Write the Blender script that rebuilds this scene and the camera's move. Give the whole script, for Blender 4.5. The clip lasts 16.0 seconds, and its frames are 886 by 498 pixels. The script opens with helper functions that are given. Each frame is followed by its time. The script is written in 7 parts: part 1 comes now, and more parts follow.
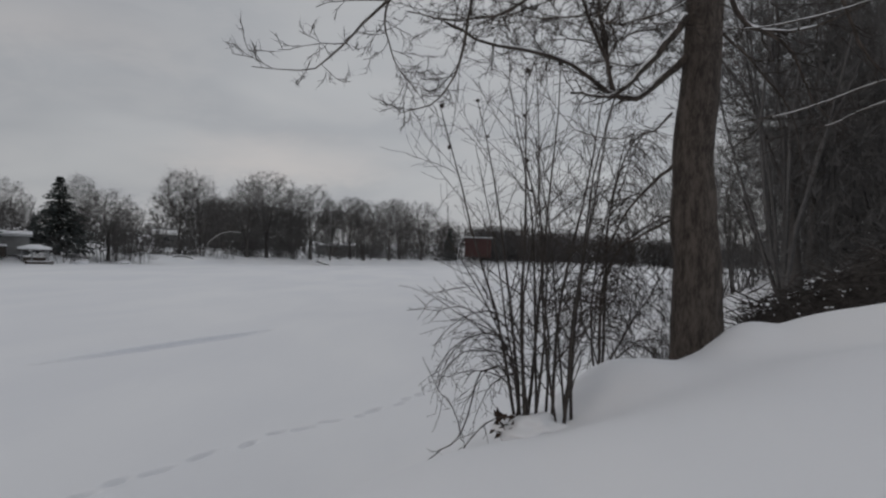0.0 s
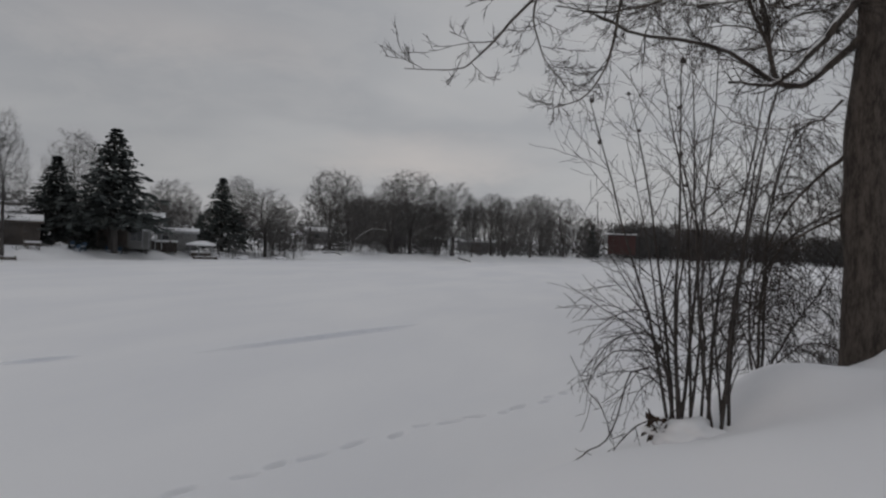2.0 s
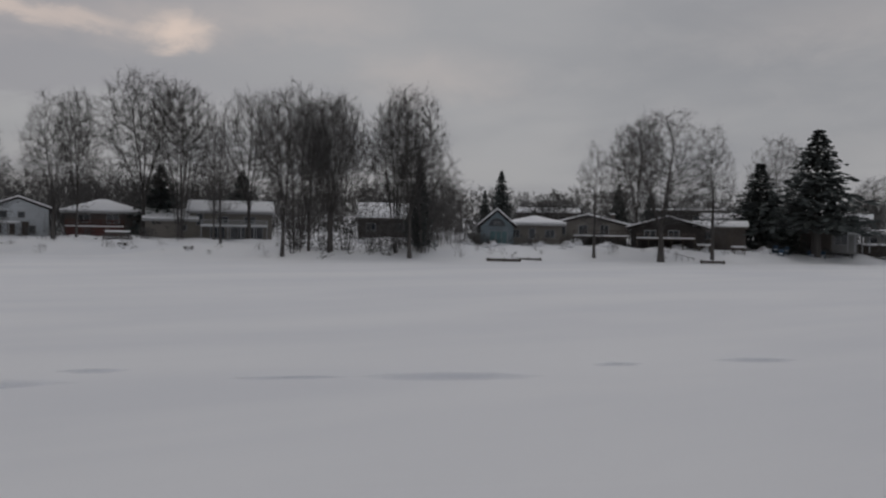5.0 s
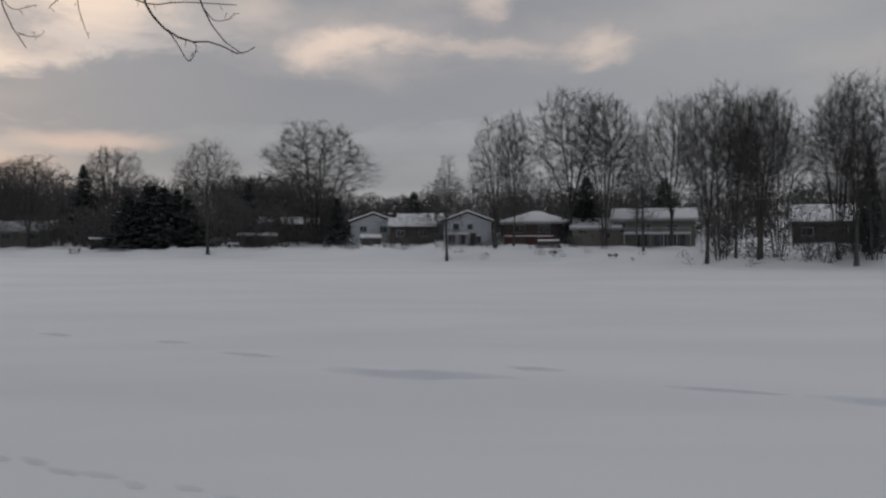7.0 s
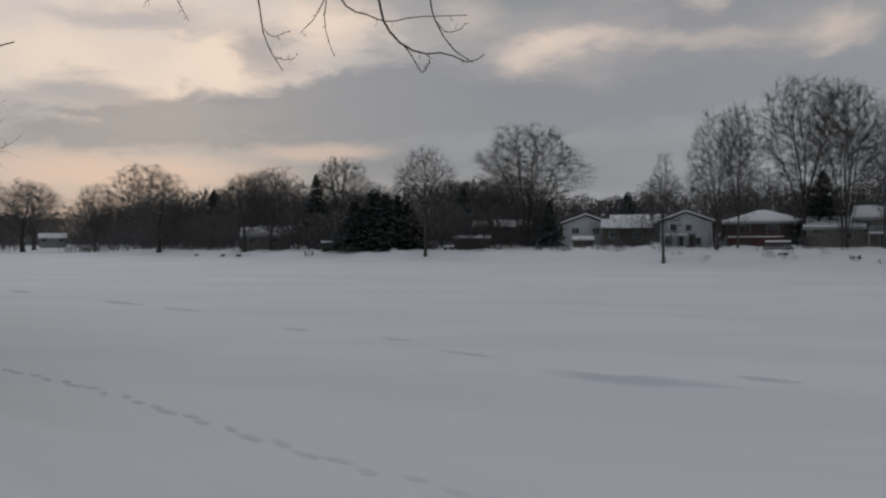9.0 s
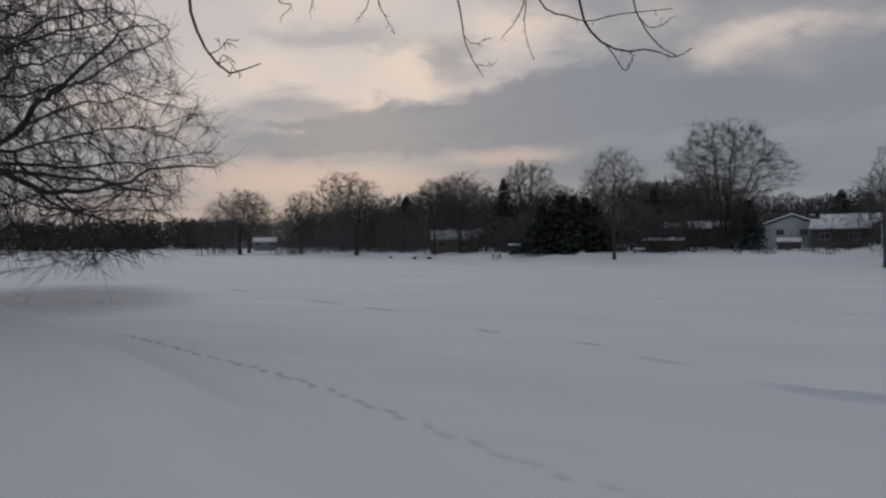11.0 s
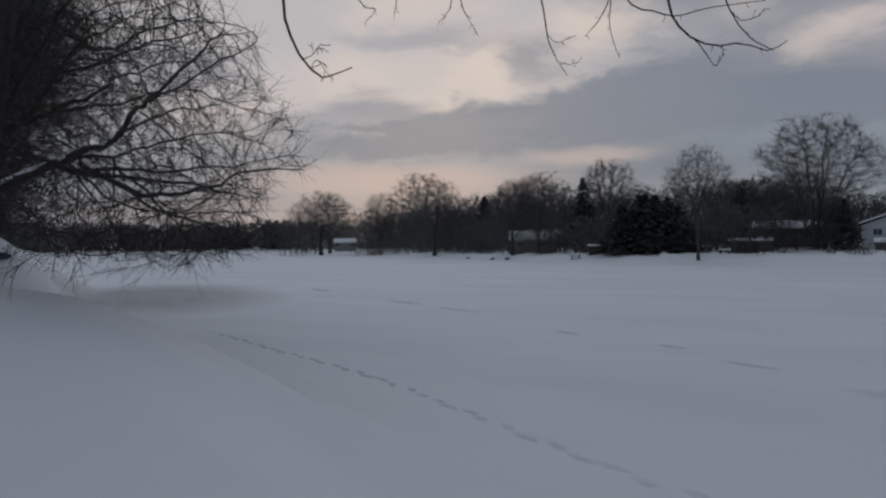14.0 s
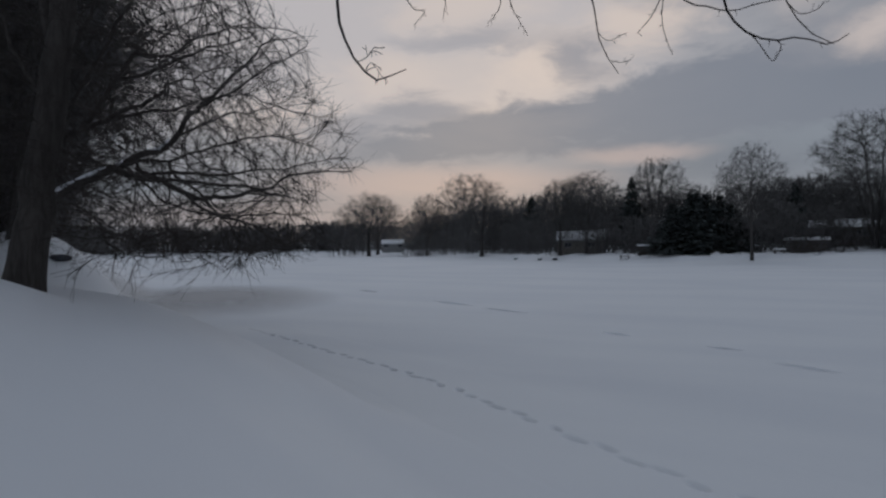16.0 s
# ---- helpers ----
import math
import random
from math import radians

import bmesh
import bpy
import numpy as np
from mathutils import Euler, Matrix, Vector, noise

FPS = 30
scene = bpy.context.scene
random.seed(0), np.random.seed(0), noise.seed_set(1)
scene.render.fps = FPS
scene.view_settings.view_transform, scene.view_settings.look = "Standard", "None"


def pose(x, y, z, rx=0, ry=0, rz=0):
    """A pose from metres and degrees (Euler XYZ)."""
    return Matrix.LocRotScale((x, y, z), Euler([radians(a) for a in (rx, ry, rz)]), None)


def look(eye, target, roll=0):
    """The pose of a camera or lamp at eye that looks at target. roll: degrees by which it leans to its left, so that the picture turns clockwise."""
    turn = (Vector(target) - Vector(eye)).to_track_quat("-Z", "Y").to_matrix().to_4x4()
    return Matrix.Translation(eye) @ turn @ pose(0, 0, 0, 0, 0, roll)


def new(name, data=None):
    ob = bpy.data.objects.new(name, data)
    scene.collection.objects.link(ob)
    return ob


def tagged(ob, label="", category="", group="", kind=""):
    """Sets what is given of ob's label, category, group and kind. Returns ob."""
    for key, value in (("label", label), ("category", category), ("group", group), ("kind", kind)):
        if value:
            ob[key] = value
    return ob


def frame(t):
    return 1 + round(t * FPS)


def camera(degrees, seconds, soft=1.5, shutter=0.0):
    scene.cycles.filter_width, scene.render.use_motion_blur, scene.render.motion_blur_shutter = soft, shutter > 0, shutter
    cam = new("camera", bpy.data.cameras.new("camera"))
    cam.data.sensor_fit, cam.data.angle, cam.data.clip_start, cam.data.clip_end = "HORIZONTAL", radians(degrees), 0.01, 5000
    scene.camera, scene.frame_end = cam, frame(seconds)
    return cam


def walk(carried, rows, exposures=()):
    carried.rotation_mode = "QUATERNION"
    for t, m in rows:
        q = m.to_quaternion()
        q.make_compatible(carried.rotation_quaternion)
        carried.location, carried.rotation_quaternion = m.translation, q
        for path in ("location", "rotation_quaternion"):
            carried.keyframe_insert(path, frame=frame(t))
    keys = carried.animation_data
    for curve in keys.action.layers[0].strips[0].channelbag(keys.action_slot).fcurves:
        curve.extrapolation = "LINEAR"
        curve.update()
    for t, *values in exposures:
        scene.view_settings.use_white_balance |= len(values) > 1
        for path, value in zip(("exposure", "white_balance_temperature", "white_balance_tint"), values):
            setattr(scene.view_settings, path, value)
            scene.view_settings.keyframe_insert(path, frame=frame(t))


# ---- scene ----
cam = camera(60.33, 16.0, soft=2.35)
PATH = [
    (0.0, pose(0.000, 0.450, 3.60, 90.40, -1.87, -0.02)),
    (0.5, pose(-0.015, 0.450, 3.60, 90.30, -1.86, 1.90)),
    (1.0, pose(-0.026, 0.449, 3.60, 90.21, -1.92, 3.38)),
    (1.5, pose(-0.033, 0.449, 3.60, 90.10, -1.94, 4.21)),
    (2.0, pose(-0.082, 0.442, 3.60, 89.80, -2.03, 10.53)),
    (2.5, pose(-0.176, 0.414, 3.60, 89.43, -2.06, 23.08)),
    (3.0, pose(-0.219, 0.393, 3.60, 89.30, -1.94, 29.19)),
    (3.5, pose(-0.247, 0.376, 3.60, 89.27, -1.90, 33.30)),
    (4.0, pose(-0.286, 0.347, 3.60, 89.05, -1.64, 39.45)),
    (4.5, pose(-0.333, 0.303, 3.60, 88.86, -1.46, 47.75)),
    (5.0, pose(-0.389, 0.226, 3.60, 88.76, -0.93, 59.87)),
    (5.2, pose(-0.407, 0.192, 3.60, 88.77, -0.78, 64.69)),
    (7.3, pose(-0.449, -0.023, 3.60, 89.11, 0.12, 92.90)),
    (7.5, pose(-0.449, -0.033, 3.60, 89.13, 0.15, 94.19)),
    (8.0, pose(-0.446, -0.063, 3.60, 89.18, 0.27, 98.10)),
    (8.5, pose(-0.440, -0.096, 3.60, 89.24, 0.35, 102.27)),
    (9.0, pose(-0.431, -0.128, 3.60, 89.30, 0.43, 106.52)),
    (9.5, pose(-0.420, -0.162, 3.60, 89.39, 0.48, 111.05)),
    (10.0, pose(-0.406, -0.195, 3.60, 89.51, 0.58, 115.65)),
    (10.2, pose(-0.401, -0.204, 3.60, 89.55, 0.60, 116.90)),
    (12.3, pose(-0.373, -0.252, 3.60, 89.67, 0.62, 124.05)),
    (12.5, pose(-0.371, -0.255, 3.60, 89.68, 0.63, 124.52)),
    (13.0, pose(-0.368, -0.259, 3.60, 89.70, 0.50, 125.17)),
    (13.5, pose(-0.365, -0.263, 3.60, 89.74, 0.67, 125.76)),
    (14.0, pose(-0.363, -0.266, 3.60, 89.75, 0.65, 126.30)),
    (14.5, pose(-0.360, -0.271, 3.60, 89.81, 0.65, 126.96)),
    (15.0, pose(-0.354, -0.277, 3.60, 89.89, 0.66, 128.04)),
    (15.5, pose(-0.350, -0.283, 3.60, 89.83, 0.62, 129.03)),
    (16.0, pose(-0.346, -0.288, 3.60, 89.86, 0.88, 129.83)),
]
walk(cam, PATH, exposures=[
    (0.0, 0.0, 6350, 10), (2.5, -0.14, 6450, 11), (5.0, -0.19, 6450, 12), (7.5, -0.3, 6250, 10), (10.0, -0.48, 6100, 9),
    (12.5, -0.62, 5650, 9), (16.0, -0.72, 5600, 9)])

# ---- light: a heavy overcast winter evening, the low sun behind cloud to the south-west ----
SUN_AZ = 128.0  # degrees to the left of +y


def link_math(nt, op, a, b=None, c=None, clamp=False):
    n = nt.nodes.new("ShaderNodeMath")
    n.operation, n.use_clamp = op, clamp
    for i, v in enumerate((a, b, c)):
        if v is None:
            continue
        if isinstance(v, (int, float)):
            n.inputs[i].default_value = v
        else:
            nt.links.new(v, n.inputs[i])
    return n.outputs[0]


def smooth_step(nt, v, lo, hi, out_lo=0.0, out_hi=1.0):
    n = nt.nodes.new("ShaderNodeMapRange")
    n.interpolation_type = "SMOOTHSTEP"
    nt.links.new(v, n.inputs[0])
    for i, x in enumerate((lo, hi, out_lo, out_hi)):
        if isinstance(x, (int, float)):
            n.inputs[i + 1].default_value = x
        else:
            nt.links.new(x, n.inputs[i + 1])
    return n.outputs[0]


def mix_colour(nt, fac, a, b):
    n = nt.nodes.new("ShaderNodeMix")
    n.data_type = "RGBA"
    for s, v in ((n.inputs[0], fac), (n.inputs[6], a), (n.inputs[7], b)):
        if isinstance(v, (int, float)):
            s.default_value = v
        elif isinstance(v, tuple):
            s.default_value = (*v, 1)
        else:
            nt.links.new(v, s)
    return n.outputs[2]


def noise_tex(nt, vec, scale, detail=4.0, rough=0.55, distort=0.0):
    n = nt.nodes.new("ShaderNodeTexNoise")
    n.inputs["Scale"].default_value, n.inputs["Detail"].default_value = scale, detail
    n.inputs["Roughness"].default_value, n.inputs["Distortion"].default_value = rough, distort
    if vec is not None:
        nt.links.new(vec, n.inputs["Vector"])
    return n.outputs[0]


def combine(nt, x, y, z):
    n = nt.nodes.new("ShaderNodeCombineXYZ")
    for i, v in enumerate((x, y, z)):
        if isinstance(v, (int, float)):
            n.inputs[i].default_value = v
        else:
            nt.links.new(v, n.inputs[i])
    return n.outputs[0]


# breaks in the deck over the far bank: azimuth, elevation, half width, half height, strength
BREAKS = ((100.3, 13.3, 2.6, 1.5, 0.8), (98.0, 14.2, 2.6, 1.2, 0.9), (96.2, 14.9, 2.0, 0.9, 0.5), (94.2, 14.4, 2.4, 0.8, 0.55), (89.3, 14.0, 4.6, 0.8, 0.4), (85.0, 13.6, 3.2, 0.7, 0.3), (87.2, 16.9, 2.0, 1.6, 0.6), (79.6, 13.3, 2.8, 1.1, 0.6), (78.6, 14.3, 2.2, 0.9, 0.4), (104.5, 16.4, 3.0, 1.6, 0.4), (92.0, 17.8, 7.0, 1.4, 0.2), (81.0, 14.0, 8.0, 2.2, 0.18))


def build_world():
    w = bpy.data.worlds.new("overcast_sky")
    scene.world = w
    w.use_nodes = True
    nt = w.node_tree
    nt.nodes.clear()
    tc = nt.nodes.new("ShaderNodeTexCoord")
    sep = nt.nodes.new("ShaderNodeSeparateXYZ")
    nt.links.new(tc.outputs["Generated"], sep.inputs[0])
    x, y, z = sep.outputs

    def sub(a, b):
        return link_math(nt, "SUBTRACT", a, b)

    def mul(a, b):
        return link_math(nt, "MULTIPLY", a, b)

    def add(a, b):
        return link_math(nt, "ADD", a, b)

    el = mul(link_math(nt, "ARCSINE", z), 57.2958)
    az = mul(link_math(nt, "ARCTAN2", mul(x, -1.0), y), 57.2958)
    # soft rolling cells of the deck, and the finer wisps that fray every edge
    flat = add(link_math(nt, "MAXIMUM", z, 0.0), 0.16)
    layer = combine(nt, link_math(nt, "DIVIDE", x, flat), link_math(nt, "DIVIDE", y, flat), 0.0)
    cells = noise_tex(nt, layer, 0.75, 3, 0.45, 0.4)
    wisps = noise_tex(nt, combine(nt, mul(az, 0.17), mul(el, 0.42), 3.0), 1.0, 6, 0.6, 0.4)
    frays = noise_tex(nt, combine(nt, mul(az, 0.21), mul(el, 0.48), 11.0), 1.0, 6, 0.6, 0.4)
    waz = add(az, mul(sub(frays, 0.5), 9.0))
    wel = add(el, mul(sub(wisps, 0.5), 3.6))

    def patch(a, e, ra, re, inner=0.25, tilt=0.0):
        """A frayed patch of the sky about an azimuth and elevation, 1 inside and 0 outside."""
        da, de = sub(waz, a), sub(wel, e)
        if tilt:
            de = add(de, mul(da, tilt))
        d = add(link_math(nt, "POWER", mul(da, 1 / ra), 2.0), link_math(nt, "POWER", mul(de, 1 / re), 2.0))
        return smooth_step(nt, link_math(nt, "SQRT", d), 1.0, inner)

    tatters = noise_tex(nt, combine(nt, mul(az, 0.42), mul(el, 0.7), 5.0), 1.0, 6, 0.62, 0.5)
    taz = add(az, mul(sub(tatters, 0.5), 3.6))
    tel = add(el, mul(sub(noise_tex(nt, combine(nt, mul(az, 0.36), mul(el, 0.8), 17.0), 1.0, 6, 0.62, 0.5), 0.5), 2.2))

    def puff(a, e, ra, re):
        """A small tattered break, brightest at its heart."""
        d = add(link_math(nt, "POWER", mul(sub(taz, a), 1 / ra), 2.0), link_math(nt, "POWER", mul(sub(tel, e), 1 / re), 2.0))
        return smooth_step(nt, link_math(nt, "SQRT", d), 1.0, 0.0)

    def lit(base, mask, strength, colour):
        return mix_colour(nt, mul(mask, strength), base, colour)

    colour = mix_colour(nt, smooth_step(nt, cells, 0.34, 0.68), (0.345, 0.352, 0.368), (0.43, 0.433, 0.44))
    colour = lit(colour, smooth_step(nt, wisps, 0.38, 0.68), 0.3, (0.45, 0.445, 0.445))
    # thin cloud round the hidden sun
    colour = lit(colour, patch(134, 15.5, 36, 14, 0.35), 0.94, (0.93, 0.80, 0.71))
    for a, e, ra, re, k in ((126, 9.4, 9, 3.4, 0.85), (122, 13.2, 8, 3.6, 0.8), (133, 12.5, 9, 3.0, 0.5), (115, 15.8, 7, 3.2, 0.7), (128, 17.4, 9, 2.6, 0.5), (141, 9.5, 8, 3.0, 0.4)):
        colour = lit(colour, patch(a, e, ra, re, 0.1), k, (1.3, 1.0, 0.76))
    # grey clumps across it
    for a, e, ra, re, k in ((119.5, 13.6, 4.2, 2.3, 0.75), (131.5, 10.3, 7.0, 1.6, 0.75), (122.5, 10.4, 3.6, 1.2, 0.6), (137.5, 8.9, 7.0, 1.9, 0.65), (110, 17.8, 8, 2.4, 0.6), (127, 15.2, 8.5, 1.3, 0.45), (147, 12.5, 9, 2.0, 0.35)):
        colour = lit(colour, patch(a, e, ra, re, 0.2), k, (0.45, 0.43, 0.44))
    # the long bank that climbs away from the glow
    line = add(6.9, mul(sub(138.0, az), 0.12))
    half = link_math(nt, "MAXIMUM", add(1.0, mul(sub(138.0, az), 0.065)), 0.6)
    off = link_math(nt, "ABSOLUTE", sub(add(el, mul(sub(wisps, 0.5), 5.5)), line))
    bank = smooth_step(nt, sub(off, half), 0.9, -0.7)
    bank = mul(bank, mul(smooth_step(nt, waz, 143.0, 134.0), smooth_step(nt, az, 62.0, 92.0)))
    colour = lit(colour, bank, 0.85, (0.36, 0.358, 0.378))
    # the low warm slot over the far woods
    for a, e, ra, re, k in ((130, 4.8, 17, 2.0, 0.95), (115.5, 6.5, 7.0, 1.1, 0.75), (136, 2.6, 30, 2.0, 0.45)):
        da, de = sub(az, a), sub(add(el, mul(sub(wisps, 0.5), 1.6)), e)
        d = add(link_math(nt, "POWER", mul(da, 1 / ra), 2.0), link_math(nt, "POWER", mul(de, 1 / re), 2.0))
        colour = lit(colour, smooth_step(nt, link_math(nt, "SQRT", d), 1.0, 0.2), k, (0.86, 0.65, 0.54))
    # small breaks high over the far bank, bright at heart with wide soft rims
    colour = lit(colour, patch(97.5, 14.2, 13.0, 4.0, 0.0), 0.5, (0.8, 0.68, 0.6))
    for a, e, ra, re, k in BREAKS:
        colour = lit(colour, puff(a, e, ra * 1.25, re * 1.35), k * 0.5, (1.5, 1.14, 0.87))
    for a, e, ra, re, k in ((61.0, 11.5, 9.0, 3.0, 0.5), (70.0, 15.5, 12, 3.0, 0.45), (12.5, 6.3, 12.0, 2.6, 0.5), (30, 14, 16, 3, 0.25)):
        colour = lit(colour, patch(a, e, ra, re, 0.0), k, (0.58, 0.53, 0.50))
    # overcast skies are brighter overhead
    lift = add(1.0, mul(smooth_step(nt, z, 0.36, 1.0), 0.25))
    lift = mul(lift, smooth_step(nt, az, 34.0, -8.0, 1.0, 1.15))
    bg = nt.nodes.new("ShaderNodeBackground")
    nt.links.new(colour, bg.inputs[0])
    nt.links.new(lift, bg.inputs[1])
    sky = nt.nodes.new("ShaderNodeTexSky")
    sky.sky_type, sky.sun_disc = "NISHITA", False
    sky.sun_elevation, sky.sun_rotation = radians(6), radians(-SUN_AZ)
    blue = nt.nodes.new("ShaderNodeBackground")
    nt.links.new(sky.outputs[0], blue.inputs[0])
    blue.inputs[1].default_value = 0.05
    both = nt.nodes.new("ShaderNodeMixShader")
    both.inputs[0].default_value = 0.92
    nt.links.new(blue.outputs[0], both.inputs[1])
    nt.links.new(bg.outputs[0], both.inputs[2])
    out = nt.nodes.new("ShaderNodeOutputWorld")
    nt.links.new(both.outputs[0], out.inputs[0])


build_world()
sun = new("sun", bpy.data.lights.new("sun", "SUN"))
sun.data.energy, sun.data.angle, sun.data.color = 0.18, radians(25), (1.0, 0.9, 0.8)
sun.matrix_world = look((0, 0, 50), (50 * math.sin(radians(SUN_AZ)), -50 * math.cos(radians(SUN_AZ)), 50 - 12))

# ---- materials ----
def material(name, base, rough=0.8, vary=0.25, scale=4.0, fine=40.0, bump=0.3, stretch=(1, 1, 1), dark=None, metal=0.0, spec=0.3, by_object=0.0):
    """Grain at two scales on an object's own coordinates, with relief to match."""
    m = bpy.data.materials.new(name)
    m.use_nodes = True
    nt = m.node_tree
    b = nt.nodes["Principled BSDF"]
    tc = nt.nodes.new("ShaderNodeTexCoord")
    mp = nt.nodes.new("ShaderNodeMapping")
    mp.inputs["Scale"].default_value = stretch
    nt.links.new(tc.outputs["Object"], mp.inputs[0])
    broad = noise_tex(nt, mp.outputs[0], scale, 4, 0.6)
    grain = noise_tex(nt, mp.outputs[0], fine, 3, 0.6)
    both = link_math(nt, "ADD", link_math(nt, "MULTIPLY", broad, 0.6), link_math(nt, "MULTIPLY", grain, 0.4))
    lo = dark or tuple(c * (1 - vary) for c in base)
    hi = tuple(min(0.95, c * (1 + vary * 0.8)) for c in base)
    col = mix_colour(nt, smooth_step(nt, both, 0.35, 0.65), lo, hi)
    if by_object:
        info = nt.nodes.new("ShaderNodeObjectInfo")
        hsv = nt.nodes.new("ShaderNodeHueSaturation")
        nt.links.new(link_math(nt, "ADD", 1.0 - by_object / 2, link_math(nt, "MULTIPLY", info.outputs["Random"], by_object)), hsv.inputs["Value"])
        nt.links.new(col, hsv.inputs["Color"])
        col = hsv.outputs[0]
    nt.links.new(col, b.inputs["Base Color"])
    b.inputs["Roughness"].default_value, b.inputs["Metallic"].default_value = rough, metal
    b.inputs["Specular IOR Level"].default_value = spec
    if bump:
        bp = nt.nodes.new("ShaderNodeBump")
        bp.inputs["Strength"].default_value, bp.inputs["Distance"].default_value = bump, 0.02
        nt.links.new(both, bp.inputs["Height"])
        nt.links.new(bp.outputs[0], b.inputs["Normal"])
    return m


def snow_material():
    m = bpy.data.materials.new("snow")
    m.use_nodes = True
    nt = m.node_tree
    b = nt.nodes["Principled BSDF"]
    tc = nt.nodes.new("ShaderNodeTexCoord")
    mp = nt.nodes.new("ShaderNodeMapping")
    mp.inputs["Rotation"].default_value = (0, 0, radians(-20))
    mp.inputs["Scale"].default_value = (1, 0.3, 1)
    nt.links.new(tc.outputs["Object"], mp.inputs[0])
    drift = noise_tex(nt, mp.outputs[0], 0.16, 4, 0.5, 0.3)
    crust = noise_tex(nt, tc.outputs["Object"], 9.0, 5, 0.6)
    grain = noise_tex(nt, tc.outputs["Object"], 140.0, 2, 0.5)
    col = mix_colour(nt, smooth_step(nt, drift, 0.3, 0.7), (0.79, 0.80, 0.83), (0.86, 0.865, 0.88))
    nt.links.new(col, b.inputs["Base Color"])
    b.inputs["Roughness"].default_value, b.inputs["Specular IOR Level"].default_value = 0.75, 0.25
    h = link_math(nt, "ADD", link_math(nt, "MULTIPLY", drift, 1.0), link_math(nt, "ADD", link_math(nt, "MULTIPLY", crust, 0.08), link_math(nt, "MULTIPLY", grain, 0.015)))
    bp = nt.nodes.new("ShaderNodeBump")
    bp.inputs["Strength"].default_value, bp.inputs["Distance"].default_value = 0.35, 0.12
    nt.links.new(h, bp.inputs["Height"])
    nt.links.new(bp.outputs[0], b.inputs["Normal"])
    return m


SNOW = snow_material()


def shade_tint_material(name, colour, cover):
    """Snow tint with shade put into its colour, fading unevenly towards the edges."""
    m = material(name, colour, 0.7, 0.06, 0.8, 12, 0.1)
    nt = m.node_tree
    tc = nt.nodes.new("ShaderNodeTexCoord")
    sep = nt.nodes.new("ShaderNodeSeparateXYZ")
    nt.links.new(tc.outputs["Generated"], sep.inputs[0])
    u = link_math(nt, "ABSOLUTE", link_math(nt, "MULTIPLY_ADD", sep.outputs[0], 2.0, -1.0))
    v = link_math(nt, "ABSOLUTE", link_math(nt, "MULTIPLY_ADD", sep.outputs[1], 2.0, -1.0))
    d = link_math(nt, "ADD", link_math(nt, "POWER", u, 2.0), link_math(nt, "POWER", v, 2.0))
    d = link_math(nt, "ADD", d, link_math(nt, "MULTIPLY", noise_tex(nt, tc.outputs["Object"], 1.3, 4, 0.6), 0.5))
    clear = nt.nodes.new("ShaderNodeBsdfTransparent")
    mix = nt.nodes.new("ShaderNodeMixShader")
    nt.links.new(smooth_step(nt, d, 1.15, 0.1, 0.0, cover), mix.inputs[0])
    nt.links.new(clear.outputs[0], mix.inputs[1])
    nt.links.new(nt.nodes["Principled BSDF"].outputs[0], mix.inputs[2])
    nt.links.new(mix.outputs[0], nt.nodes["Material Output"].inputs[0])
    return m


# bluish tint paints the shade of shallow trail hollows
HOLLOW_SHADE = shade_tint_material("hollow_shade", (0.60, 0.64, 0.72), 0.34)
BARK_DARK = material("dark_bark", (0.052, 0.046, 0.042), 0.95, 0.45, 5, 26, 1.0, (1, 1, 0.14))
BARK = material("bark", (0.072, 0.06, 0.052), 0.95, 0.55, 9, 42, 1.0, (1, 1, 0.3))
# grey bark, twigs and needles carry distance haze as a paler base colour
BARK_GREY = material("grey_bark", (0.085, 0.079, 0.076), 0.95, 0.4, 4, 22, 0.8, (1, 1, 0.2), by_object=0.4)
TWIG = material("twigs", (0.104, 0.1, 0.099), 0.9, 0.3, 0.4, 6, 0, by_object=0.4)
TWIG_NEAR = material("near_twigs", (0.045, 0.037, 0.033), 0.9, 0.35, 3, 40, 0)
STEM = material("shrub_stems", (0.058, 0.05, 0.046), 0.85, 0.4, 6, 50, 0.3)
NEEDLE = material("needles", (0.068, 0.078, 0.076), 0.85, 0.4, 1.5, 12, 0, by_object=0.3)

# ---- shapes ----
def mesh_from(name, verts, faces, mat, smooth=False):
    me = bpy.data.meshes.new(name)
    verts = np.asarray(verts, dtype=np.float32)
    faces = [np.asarray(f, dtype=np.int32) for f in (faces if isinstance(faces, list) else [faces]) if len(f)]
    me.vertices.add(len(verts))
    me.vertices.foreach_set("co", verts.ravel())
    total = np.concatenate([np.full(len(f), f.shape[1], dtype=np.int32) for f in faces])
    me.loops.add(int(total.sum()))
    me.loops.foreach_set("vertex_index", np.concatenate([f.ravel() for f in faces]))
    me.polygons.add(len(total))
    me.polygons.foreach_set("loop_start", np.concatenate([[0], np.cumsum(total)[:-1]]).astype(np.int32))
    me.polygons.foreach_set("loop_total", total)
    if smooth:
        me.polygons.foreach_set("use_smooth", np.ones(len(total), dtype=bool))
    me.update(calc_edges=True)
    me.materials.append(mat)
    return me


def child(name, me, parent, label=""):
    ob = new(name, me)
    ob.parent = parent
    return tagged(ob, label) if label else ob


def part(name, bm, mat, parent, label=""):
    me = bpy.data.meshes.new(name)
    bm.to_mesh(me)
    bm.free()
    me.materials.append(mat)
    return child(name, me, parent, label)


